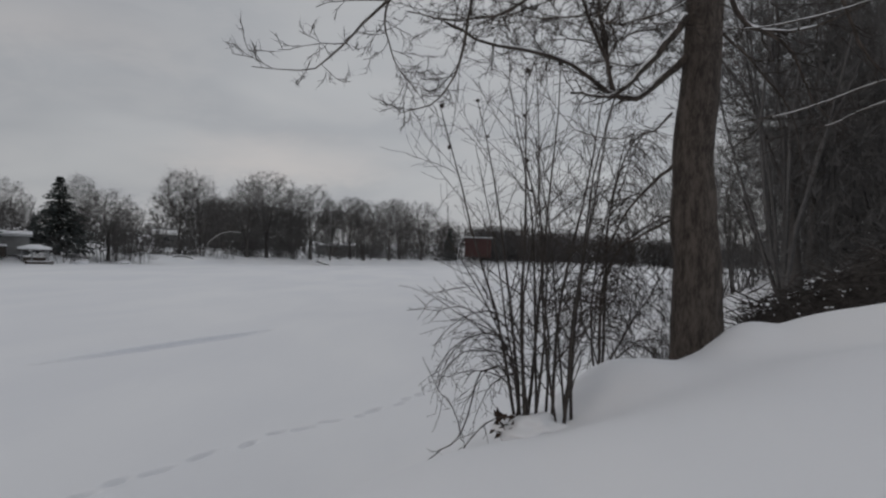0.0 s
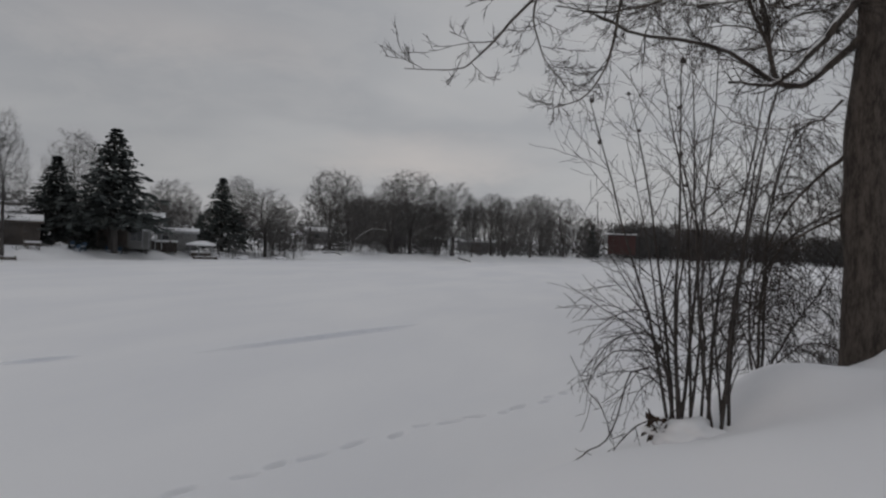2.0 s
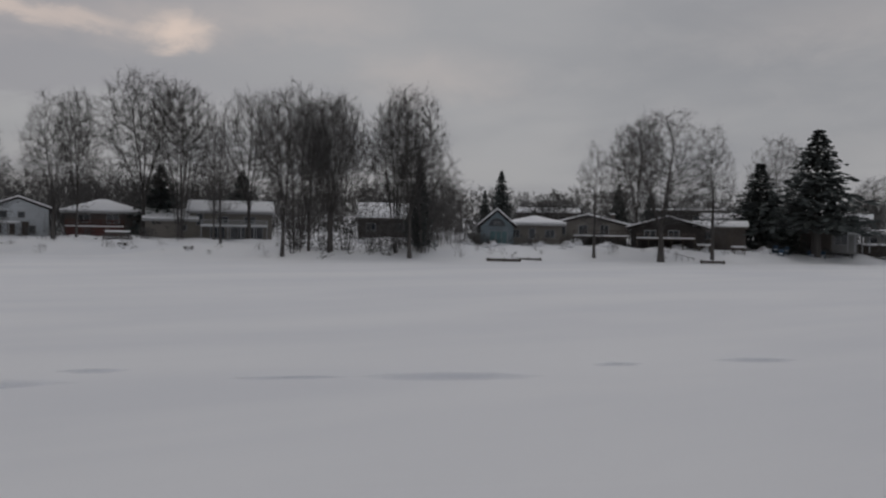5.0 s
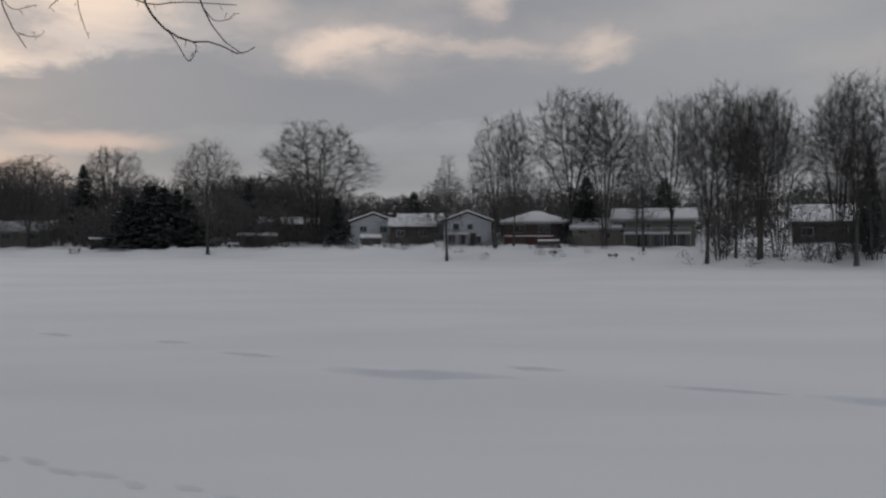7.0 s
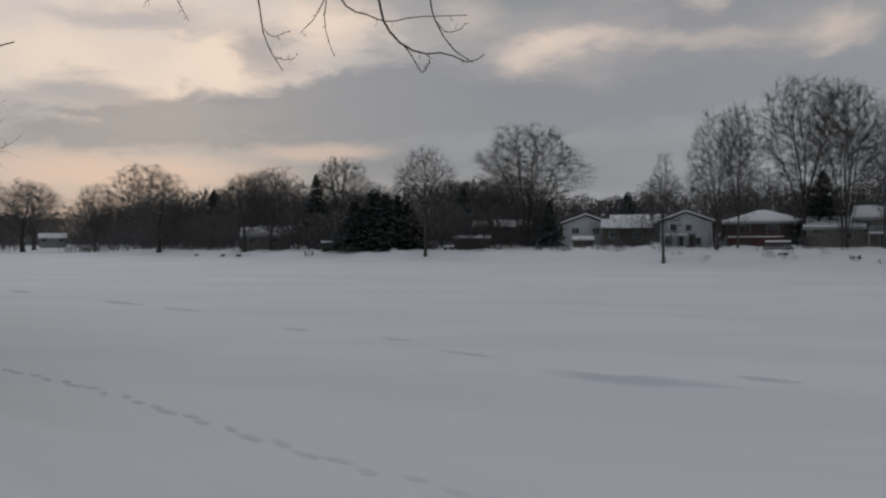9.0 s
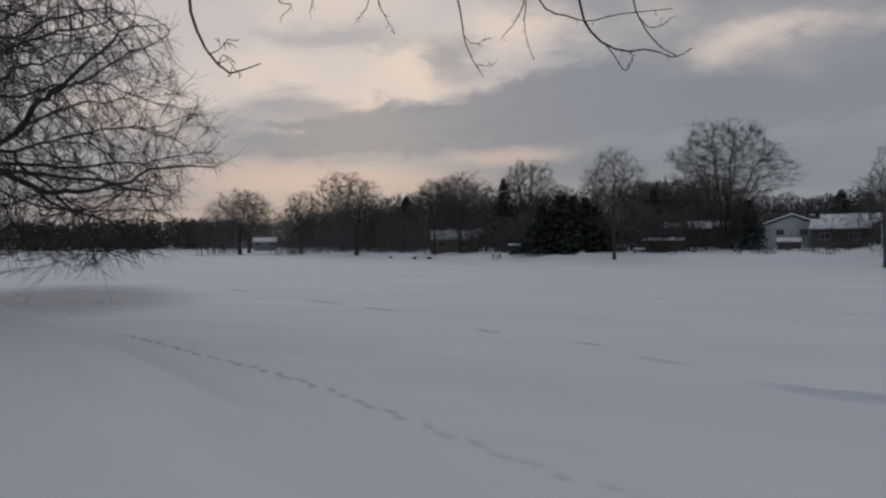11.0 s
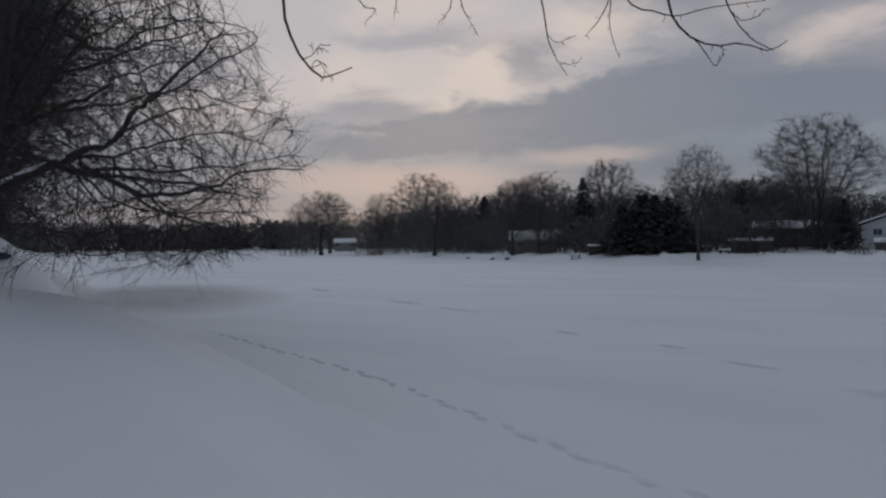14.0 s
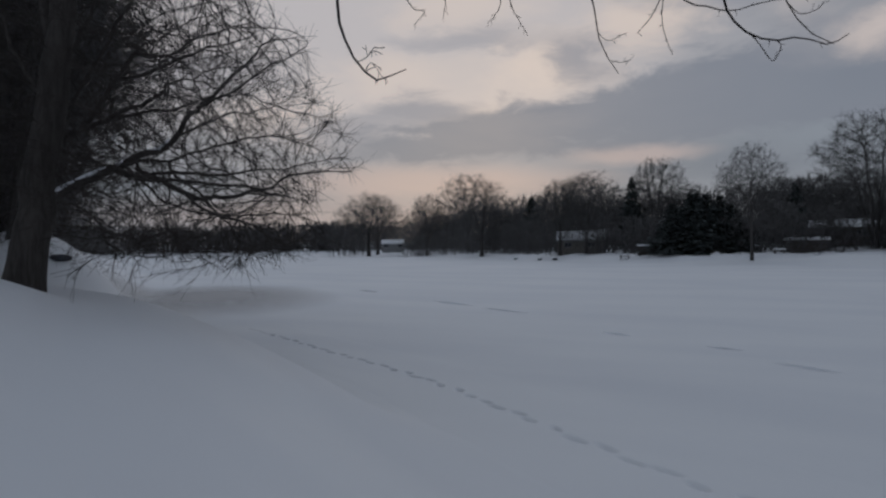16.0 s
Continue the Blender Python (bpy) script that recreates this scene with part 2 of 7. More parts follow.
def tubes(lines, radii, sides):
    """lines (n, k, 3), radii (n, k): tapered tubes as vertices and quads."""
    n, k, _ = lines.shape
    tan = np.gradient(lines, axis=1)
    tan /= np.linalg.norm(tan, axis=2, keepdims=True) + 1e-9
    ref = np.where(np.abs(tan[:, :1, 2:3]) > 0.8, np.array([1.0, 0, 0]), np.array([0, 0, 1.0]))
    u = np.cross(tan, np.broadcast_to(ref, tan.shape))
    u /= np.linalg.norm(u, axis=2, keepdims=True) + 1e-9
    v = np.cross(tan, u)
    ang = np.arange(sides) * 2 * np.pi / sides
    ring = u[:, :, None] * np.cos(ang)[:, None] + v[:, :, None] * np.sin(ang)[:, None]
    verts = (lines[:, :, None] + ring * radii[:, :, None, None]).reshape(-1, 3)
    i = np.arange(n)[:, None, None] * k * sides + np.arange(k - 1)[None, :, None] * sides
    a = np.arange(sides)[None, None, :]
    b = (a + 1) % sides
    faces = np.stack([i + a, i + b, i + sides + b, i + sides + a], axis=-1).reshape(-1, 4)
    return verts, faces


def spikes(lines, radii):
    """Twigs as slim three-sided points: vertices and triangles."""
    a, b = lines[:, 0], lines[:, -1]
    tan = unit(b - a)
    u = unit(np.cross(tan, np.array([0.31, 0.87, 0.38])))
    v = np.cross(tan, u)
    r = radii[:, :1]
    base = [a + u * r, a - u * r * 0.5 + v * r * 0.87, a - u * r * 0.5 - v * r * 0.87]
    verts = np.stack([*base, b], 1).reshape(-1, 3)
    i = np.arange(len(a))[:, None] * 4
    return verts, np.concatenate([i + np.array(f) for f in ((0, 1, 3), (1, 2, 3), (2, 0, 3))])


def merge(pieces):
    vs, fs, off = [], [], 0
    for v, f in pieces:
        vs.append(v)
        fs.append(f + off)
        off += len(v)
    sets = [[f for f in fs if f.shape[1] == k] for k in (3, 4)]
    return np.concatenate(vs), [np.concatenate(q) for q in sets if q]


def unit(v):
    return v / (np.linalg.norm(v, axis=-1, keepdims=True) + 1e-9)


def sprout(rng, lines, radii, count, t0, t1, angle, spread, ratio, thin, k, wob, lift, taper=0.25, shrink=0.5, min_len=0.0, cap=1.0):
    """Side branches along every given branch: new lines and radii."""
    n, kp, _ = lines.shape
    length = np.linalg.norm(np.diff(lines, axis=1), axis=2).sum(1)
    idx = np.repeat(np.arange(n), count)
    t = t0 + (t1 - t0) * (np.tile(np.arange(count), n) + rng.random(n * count)) / count
    p = t * (kp - 1)
    i = np.minimum(p.astype(int), kp - 2)
    w = (p - i)[:, None]
    start = lines[idx, i] * (1 - w) + lines[idx, i + 1] * w
    r = radii[idx, i] * (1 - w[:, 0]) + radii[idx, i + 1] * w[:, 0]
    tan = unit(lines[idx, i + 1] - lines[idx, i])
    side = unit(np.cross(tan, rng.normal(size=tan.shape)))
    th = np.radians(angle + spread * rng.normal(size=len(t)))[:, None]
    d = unit(tan * np.cos(th) + side * np.sin(th))
    L = np.maximum(length[idx] * ratio * (1 - shrink * t) * (0.6 + 0.8 * rng.random(len(t))), min_len)
    return walk_out(rng, start, d, L, np.minimum(r * thin, cap), k, wob, lift, taper)


def walk_out(rng, start, d, L, r, k, wob, lift, taper):
    pts = [start]
    for j in range(k - 1):
        d = unit(d + wob * rng.normal(size=d.shape) + np.array([0, 0, lift]))
        pts.append(pts[-1] + d * (L / (k - 1))[:, None])
    fall = np.linspace(1, taper, k)
    return np.stack(pts, 1), r[:, None] * fall


def spline(points, k):
    """A smooth line of k points through a few control points."""
    p = np.asarray(points, dtype=float)
    q = np.vstack([2 * p[0] - p[1], p, 2 * p[-1] - p[-2]])
    out = []
    for s in np.linspace(0, len(p) - 1 - 1e-6, k):
        i = int(s)
        u = s - i
        a, b, c, d = q[i], q[i + 1], q[i + 2], q[i + 3]
        out.append(0.5 * (2 * b + (c - a) * u + (2 * a - 5 * b + 4 * c - d) * u * u + (3 * b - a - 3 * c + d) * u ** 3))
    return np.array(out)


def reach(rng, pool, goals, k, thick, thin, swing=0.42, waver=0.007, rise=0.0):
    """Branches out to every goal, each set off smoothly from the nearest branch of the pool [(line, radii)] that points its way."""
    s = np.concatenate([l[2:] for l, _ in pool])
    tan = np.concatenate([unit(np.gradient(l, axis=0))[2:] for l, _ in pool])
    rad = np.concatenate([r[2:] for _, r in pool])
    v = goals[:, None] - s[None]
    dist = np.linalg.norm(v, axis=2) + 1e-6
    cosine = (v * tan[None]).sum(2) / dist
    scale = np.median(dist.min(1))
    pick = np.argmin(dist * (1 + 1.6 * (1 - cosine)) + 8 * scale * (cosine < 0.35) + scale * (dist < 0.4 * scale) + rise * scale * (v[:, :, 2] < 0.3 * dist), axis=1)
    a, t, L = s[pick], tan[pick], dist[np.arange(len(goals)), pick][:, None]
    u = np.linspace(0, 1, k)[None, :, None]
    c = a + t * L * swing
    line = a[:, None] * (1 - u) ** 2 + 2 * c[:, None] * u * (1 - u) + goals[:, None] * u * u
    line[:, 1:] += np.cumsum(rng.normal(size=(len(goals), k - 1, 3)), axis=1) * L[:, :, None] * waver
    r0 = np.minimum(rad[pick] * 0.8, thick)[:, None]
    return line, r0 + (np.minimum(thin, r0) - r0) * np.linspace(0, 1, k)


# ---- the lie of the land ----
NEAR_TOE = [(150, 330), (95, 240), (52, 140), (27, 75), (11, 42), (4.2, 25), (0.4, 17), (-2.2, 11.8), (-4.5, 7.8), (-6.2, 4), (-7.5, 0), (-9.6, -4.5), (-12.7, -10.2), (-13.3, -14.5), (-13.0, -19.5), (-15.8, -28), (-23.5, -42), (-49, -85), (-95, -180), (-112, -245), (-60, -300), (120, -330)]
FAR_SHORE = [(160, -690), (-200, -650), (-335, -560), (-395, -420), (-262, -245), (-178, -133), (-147, -91), (-137, -63), (-128, -43), (-125, -25), (-117, -5), (-106, 9), (-101, 20), (-91, 31), (-87, 44), (-81, 55), (-80, 71), (-70, 94), (-64, 118), (-62, 136), (-43, 171), (-26, 191), (3, 243), (52, 315), (125, 400), (260, 470)]


TRACK = [(4.6, 36.0), (-0.6, 19.6), (-3.1, 15.2), (-5.6, 10.1), (-8.5, 3.2), (-10.9, -3.3), (-12.1, -6.1), (-13.4, -8.7), (-16.1, -14.3), (-18.1, -20.1), (-23.0, -34.0)]

# swells of drifted snow on the near bank: x, y, height, radius
DRIFTS = [(4.05, 10.8, 0.36, 0.36), (4.9, 11.1, 0.14, 0.6), (6.2, 11.3, 0.24, 1.3), (2.5, 10.1, 0.22, 0.6), (2.0, 9.9, 0.27, 0.45), (1.35, 8.6, -0.12, 0.7), (-10.3, -22.7, 2.05, 1.9), (-7.8, -13.2, -0.1, 1.2), (-5.2, -13.4, 0.14, 0.9)]

def to_line(px, py, line):
    """Distance to an open line, and the side (positive: to its right)."""
    best = np.full(px.shape, 1e9)
    side = np.zeros(px.shape)
    for (ax, ay), (bx, by) in zip(line[:-1], line[1:]):
        dx, dy = bx - ax, by - ay
        t = np.clip(((px - ax) * dx + (py - ay) * dy) / (dx * dx + dy * dy), 0, 1)
        ex, ey = px - ax - t * dx, py - ay - t * dy
        d = np.hypot(ex, ey)
        s = ex * dy - ey * dx
        new_best = d < best - 1e-9
        best = np.where(new_best, d, best)
        side = np.where(new_best, s, side)
    return np.where(side > 0, best, -best)


def ease(x):
    x = np.clip(x, 0, 1)
    return x * x * (3 - 2 * x)


def ripple(x, y, s, seed):
    s = np.broadcast_to(s, np.shape(x)).ravel()
    return np.array([noise.noise((a / q, b / q, seed)) for a, b, q in zip(x.ravel().tolist(), y.ravel().tolist(), s.tolist())]).reshape(x.shape)


def land(x, y, rough=False):
    """Height of the snow at (x, y)."""
    x, y = np.asarray(x, dtype=float), np.asarray(y, dtype=float)
    s = -to_line(x, y, NEAR_TOE)
    f = -to_line(x, y, FAR_SHORE)
    south = ease((-y - 3) / 12)
    broad = ease((8 - y) / 6)
    near = (2.05 + 0.82 * south) * ease(s / (5.4 + 2.4 * broad - 1.8 * south)) + (0.27 + 0.03 * south) * np.clip(s - 4.9 - 2.2 * broad, 0, 12) + 0.02 * np.clip(s - 17, 0, 200)
    for bx, by, high, wide in DRIFTS:
        near = near + high * np.exp(-((x - bx) ** 2 + (y - by) ** 2) / (2 * wide * wide))
    far = (1.1 + 0.7 * np.exp(-((y - 5) / 26) ** 2) + 0.35 * np.exp(-((y - 80) / 22) ** 2)) * ease(f / 6.0) + 0.04 * np.clip(f - 3, 0, 220)
    z = np.where(s > 0, near, np.where(f > 0, far, 0.0))
    if rough:
        r = np.hypot(x, y)
        amp = np.where(f > 0, 0.55, 0.10) * ease(np.maximum(s, f) / 3.0)
        z = z + (0.02 + amp) * ease(r / 3) * ripple(x, y, np.where(f > 0, 4.0, 2.6), 3.0)
        trail = np.abs(to_line(x, y, [tuple(p[:2]) for p in spline([(a, b, 0) for a, b in TRACK], 40)]))
        z = z - 0.3 * ease((1.1 - trail) / 0.5) * ease((34 - r) / 4)
    return z


def ground_z(x, y):
    return float(land(np.array([x]), np.array([y]))[0])

# ---- setting: one sheet of snow, river and both banks ----
def build_ground():
    turn = np.concatenate([np.arange(-45, 175, 0.55), np.arange(175, 315, 5.0)])
    r = 0.6 * 1.034 ** np.arange(0, 257)
    r = np.concatenate([[0.0], r])
    R, A = np.meshgrid(r, np.radians(turn), indexing="ij")
    X, Y = -R * np.sin(A), R * np.cos(A)
    Z = land(X, Y, True)
    nr, na = X.shape
    i, j = np.meshgrid(np.arange(nr - 1), np.arange(na), indexing="ij")
    k = (j + 1) % na
    faces = np.stack([i * na + j, (i + 1) * na + j, (i + 1) * na + k, i * na + k], -1).reshape(-1, 4)
    ob = new("ground", mesh_from("ground", np.stack([X, Y, Z], -1).reshape(-1, 3), faces, SNOW, True))
    return tagged(ob, "smooth white snow over frozen river and banks", "snow", kind="structure")


build_ground()


# ---- far trees: a few grown forms, then planted along the banks ----
# height of the fork, leaders, spread of the stems at the ground, crown's foot, and its half width (of 5 m) at foot, quarter, half, three quarters and top, places to reach
SHAPES = {
    "vase": (1.2, 11, 0.45, 0.26, (1.4, 3.4, 4.7, 5.0, 3.0), 2900),
    "slim": (12.5, 3, 0.0, 0.20, (2.4, 4.4, 5.0, 4.0, 1.4), 1300),
    "upright": (5.2, 6, 0.0, 0.25, (1.0, 2.9, 4.3, 4.9, 2.8), 2100),
    "round": (5.0, 7, 0.0, 0.25, (2.2, 4.3, 5.0, 4.6, 2.4), 2100),
    "polecrown": (10.4, 6, 0.0, 0.50, (2.2, 4.4, 5.0, 4.4, 2.0), 1700),
    "brushy": (0.6, 8, 0.9, 0.12, (2.2, 4.0, 5.0, 4.6, 2.2), 1900),
    "brush": (0.3, 16, 3.4, 0.03, (4.2, 5.0, 4.9, 4.0, 1.6), 600),
}


def colonise(rng, pos, parent, goals, step, kill, lift, rounds):
    """Grow a branching skeleton from the given nodes until it has come near every goal; returns nodes and parents."""
    pos, parent = [np.array(p) for p in pos], list(parent)
    kids = [0] * len(pos)
    P = np.array(pos)
    dist = np.full(len(goals), 1e9)
    near = np.zeros(len(goals), dtype=int)

    def update(first):
        Q = np.array(pos[first:])
        live = np.where(alive)[0]
        G = goals[live]
        d = (Q ** 2).sum(1)[None] - 2 * G @ Q.T
        j = d.argmin(1)
        m = np.linalg.norm(G - Q[j], axis=1)
        better = m < dist[live]
        dist[live[better]], near[live[better]] = m[better], j[better] + first

    alive = np.full(len(goals), True)
    update(0)
    alive &= dist > kill
    for _ in range(rounds):
        live = np.where(alive)[0]
        if not len(live):
            break
        used, inverse = np.unique(near[live], return_inverse=True)
        pull = np.zeros((len(used), 3))
        P = np.array([pos[i] for i in used])
        np.add.at(pull, inverse, unit(goals[live] - P[inverse]))
        ahead = np.array([pos[i] - pos[parent[i]] if parent[i] >= 0 else (0.0, 0.0, step) for i in used.tolist()])
        pull = unit(pull) + 0.75 * unit(ahead) + np.array([0, 0, lift]) + 0.08 * rng.normal(size=pull.shape)
        tip = P + unit(pull) * step * (0.8 + 0.4 * rng.random((len(used), 1)))
        first = len(pos)
        for i, q in zip(used.tolist(), tip):
            if kids[i] < 4:
                kids[i] += 1
                pos.append(q)
                parent.append(i)
                kids.append(0)
        if len(pos) == first:
            break
        update(first)
        alive &= dist > kill
        stuck = np.array(kids)[near] >= 4
        alive &= ~stuck
    return np.array(pos), np.array(parent)


def limbs_of(pos, parent, tip, power=2.5, least=()):
    """Thickness of every node by the sum of what it carries, and the chains that run on through the thickest child."""
    n = len(pos)
    load = np.zeros(n)
    heavy = np.full(n, -1)
    for i in range(n - 1, -1, -1):
        load[i] = max(load[i], tip ** power)
        p = parent[i]
        if p >= 0:
            load[p] += load[i]
            if heavy[p] < 0 or load[i] > load[heavy[p]]:
                heavy[p] = i
    rad = load ** (1 / power)
    rad = rad * (1 + 1.3 * np.clip((rad - 0.08) / 0.1, 0, 1)) * (1 + 0.5 * np.exp(-pos[:, 2] / 0.7) * (rad > 0.1))
    rad[:len(least)] = np.maximum(rad[:len(least)], least)
    chains = []
    for i in range(n):
        p = parent[i]
        if p >= 0 and heavy[p] == i:
            continue
        chain = ([p] if p >= 0 else []) + [i]
        while heavy[chain[-1]] >= 0:
            chain.append(heavy[chain[-1]])
        r = rad[chain].copy()
        if p >= 0:
            r[0] = min(r[0], r[1] * 1.15)
        chains.append((pos[chain], r))
    return rad, chains


def grown(seed, form):
    """Trunk and crown of one leafless tree: a forked trunk whose branches grow to fill a crown of that form. Unit height and width."""
    rng = np.random.default_rng(seed)
    fork, n, apart, foot, wide_at, count = SHAPES[form]
    def places(many):
        """Places spread evenly through a lobed crown of that form."""
        u = rng.random(many * 4)
        half = np.interp(u, [0, 0.25, 0.5, 0.75, 1], wide_at)
        keep = rng.random(many * 4) < (half / 5) ** 1.7
        u, half = u[keep][:many], half[keep][:many]
        ang = rng.random(len(u)) * 2 * np.pi
        lobes = 1 + 0.17 * np.sin(ang * 3 + seed + u * 3) + 0.12 * np.sin(ang * 5 + seed * 2 + u * 8) + 0.05 * np.sin(u * 23 + ang * 4)
        q = half * lobes * (0.03 + 0.97 * rng.random(len(u))) ** 0.5
        z = 20 * (foot + (1 - foot) * u) * (1 - 0.12 * (q / 5) ** 2) + 0.3 * rng.normal(size=len(u))
        return np.stack([np.cos(ang) * q, np.sin(ang) * q, np.maximum(z, 0.4)], 1)

    goals = places(count)
    even = [goals[0]]
    for g in goals[1:]:
        if ((np.array(even) - g) ** 2).sum(1).min() > 0.13:
            even.append(g)
    goals = np.array(even)
    # trunk and leaders
    pos, parent = [np.zeros(3)], [-1]
    lean = rng.normal(size=2) * 0.02
    m = max(1, int(fork / 0.7))
    for j in range(1, m + 1):
        h = fork * j / m
        pos.append(np.array([lean[0] * h, lean[1] * h, h]) + rng.normal(size=3) * 0.03)
        parent.append(j - 1)
    turn = rng.random() * 6
    for j in range(n):
        a = turn + j * 2.4 + 0.3 * rng.normal()
        out = np.sqrt((j + 0.35) / n)
        uz = 0.62 - 0.28 * out + 0.05 * rng.normal()
        hw = np.interp(uz, [0, 0.25, 0.5, 0.75, 1], wide_at)
        end = np.array([np.cos(a) * hw * out * 0.72, np.sin(a) * hw * out * 0.72, 20 * (foot + (1 - foot) * uz)])
        if apart:
            at = np.array([np.cos(a), np.sin(a), 0]) * apart * out
            i = len(pos)
            pos.append(at)
            parent.append(-1)
        else:
            i = max(1, m - int(rng.integers(0, 1 + m // 3)))
            at = pos[i]
        k = max(4, int(np.linalg.norm(end - at) / 0.7))
        c = at + (end - at) * np.array([0.32, 0.32, 0.55])
        drift = np.cumsum(rng.normal(size=(k, 3)) * 0.05, axis=0)
        for s in range(1, k + 1):
            t = s / k
            pos.append(at * (1 - t) ** 2 + 2 * c * t * (1 - t) + end * t * t + drift[s - 1])
            parent.append(i)
            i = len(pos) - 1
    pos, parent = colonise(rng, pos, parent, goals, 0.5, 0.5, 0.2, 70)
    for _ in range(4):  # ease the kinks out of every branch
        inner = parent >= 0
        total, many = np.zeros_like(pos), np.zeros(len(pos))
        np.add.at(total, parent[inner], pos[inner])
        np.add.at(many, parent[inner], 1)
        mid = inner & (many > 0)
        pos[mid] = 0.5 * pos[mid] + 0.25 * pos[parent[mid]] + 0.25 * total[mid] / many[mid][:, None]
    rad, chains = limbs_of(pos, parent, 0.0125 if form == "slim" else 0.0102, 2.42)
    thick, fine = [], []
    for k, sides, lo, hi in ((12, 6, 12, 999), (7, 4, 7, 12), (4, 3, 4, 7), (3, 3, 3, 4), (2, 3, 2, 3)):
        some = [(q, r) for q, r in chains if lo <= len(q) < hi]
        if not some:
            continue
        L = np.array([[[np.interp(np.linspace(0, 1, k), np.linspace(0, 1, len(q)), q[:, ax]) for ax in range(3)]] for q, r in some])[:, 0].transpose(0, 2, 1)
        R = np.array([np.interp(np.linspace(0, 1, k), np.linspace(0, 1, len(q)), r) for q, r in some])
        big = R[:, 0] > min(0.05, 0.6 * rad.max())
        if big.any():
            thick.append(tubes(L[big], R[big], 7 if sides == 6 else 5))
        if (~big).any():
            fine.append(tubes(L[~big], np.maximum(R[~big], 0.008), 3) if k > 3 else spikes(L[~big], np.maximum(R[~big], 0.012)))
    # fine twigs all along the thin wood
    thin = np.where((rad < 0.06) & (parent >= 0))[0]
    many = int(count * (1.9 if form == "brush" else 3.2))
    at = thin[rng.integers(0, len(thin), many)]
    ahead = unit(pos[at] - pos[parent[at]])
    root = pos[at] + (pos[parent[at]] - pos[at]) * rng.random((many, 1))
    way = unit(ahead + 1.0 * unit(rng.normal(size=ahead.shape)) + np.array([0, 0, 0.3]))
    ends = root + way * (0.7 + 1.0 * rng.random((many, 1)))
    fine.append(spikes(np.stack([root, ends], 1), np.full((many, 2), 0.0125 if form != "brush" else 0.018)))
    tv, fv = merge(thick), merge(fine)
    s = np.array([1 / 8.0, 1 / 8.0, 1 / 19.8])
    return (tv[0] * s, tv[1]), (fv[0] * s, fv[1])


def spruce_form(seed, foot=1.0):
    """Trunk and drooping whorls of needled boughs, unit height and width."""
    rng = np.random.default_rng(seed)
    trunk = walk_out(rng, np.zeros((1, 3)), np.array([[0, 0, 1.0]]), np.array([16.0]), np.array([0.26]), 6, 0.005, 0.1, 0.1)
    boughs, needles = [], []
    h = foot
    while h < 15.9:
        reach = 3.5 * (1 - h / 16.2) ** 0.95 * (0.75 + 0.45 * rng.random())
        n = 9 if h < 12 else 6
        a = np.arange(n) * 2 * np.pi / n + rng.random() * 6
        L = reach * (0.75 + 0.45 * rng.random(n))
        d = np.stack([np.cos(a), np.sin(a), np.full(n, 0.15 if h < 11 else 0.6)], 1)
        boughs.append(walk_out(rng, np.tile([0, 0, h], (n, 1)), unit(d), L, np.full(n, 0.05), 3, 0.05, -0.18, 0.3))
        h += 0.30 + 0.25 * rng.random()
    pieces = [tubes(l, r, 3) for l, r in boughs]
    for l, r in boughs:
        sl, sr = sprout(rng, l, r, 8, 0.12, 1.0, 55, 16, 0.38, 1.0, 2, 0.1, -0.12, 1.0, 0.6, 0.25)
        n = len(sl)
        mid, end = sl[:, 0], sl[:, 1]
        tan = unit(end - mid)
        side = unit(np.cross(tan, rng.normal(size=tan.shape))) * 0.13
        drop = np.array([0, 0, -0.10])
        v = np.stack([mid - side * 0.6, mid + side * 0.6, end + side + drop, end - side + drop], 1).reshape(-1, 3)
        pieces.append((v, np.arange(4 * n).reshape(-1, 4)))
    fv = merge(pieces)
    tv = tubes(*trunk, 6)
    wide = np.percentile(np.hypot(fv[0][:, 0], fv[0][:, 1]), 93) * 2
    s = np.array([1 / wide, 1 / wide, 1 / max(fv[0][:, 2].max(), 16)])
    return (tv[0] * s, tv[1]), (fv[0] * s, fv[1])



FORMS = {}
for form, seeds in (("vase", (1,)), ("slim", (2, 12)), ("upright", (3, 13, 23)), ("round", (4, 14)), ("polecrown", (5,)), ("brushy", (6, 16)), ("brush", (7, 17)), ("spruce", (8, 18)), ("tall_spruce", (28,))):
    FORMS[form] = []
    for seed in seeds:
        t, c = spruce_form(seed, 3.6 if form == "tall_spruce" else 1.0) if "spruce" in form else grown(seed, form)
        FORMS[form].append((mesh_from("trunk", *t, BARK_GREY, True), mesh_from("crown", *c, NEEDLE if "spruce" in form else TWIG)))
LABELS = {
    "vase": ("leafless tree with many upswept stems on the snowy bank", "tree"),
    "slim": ("slender leafless tree on the snowy bank", "tree"),
    "upright": ("tall leafless tree with upright limbs on the snowy bank", "tree"),
    "round": ("leafless tree with a rounded crown of fine twigs", "tree"),
    "polecrown": ("leafless tree with a bare pole trunk and high crown", "tree"),
    "brushy": ("many-stemmed leafless tree, dense with twigs", "tree"),
    "brush": ("dense leafless thicket of brown twigs by the shore", "thicket"),
    "spruce": ("dark green spruce with drooping boughs", "spruce"),
    "tall_spruce": ("tall dark spruce with a bare lower trunk among houses", "spruce"),
}
planted = 0


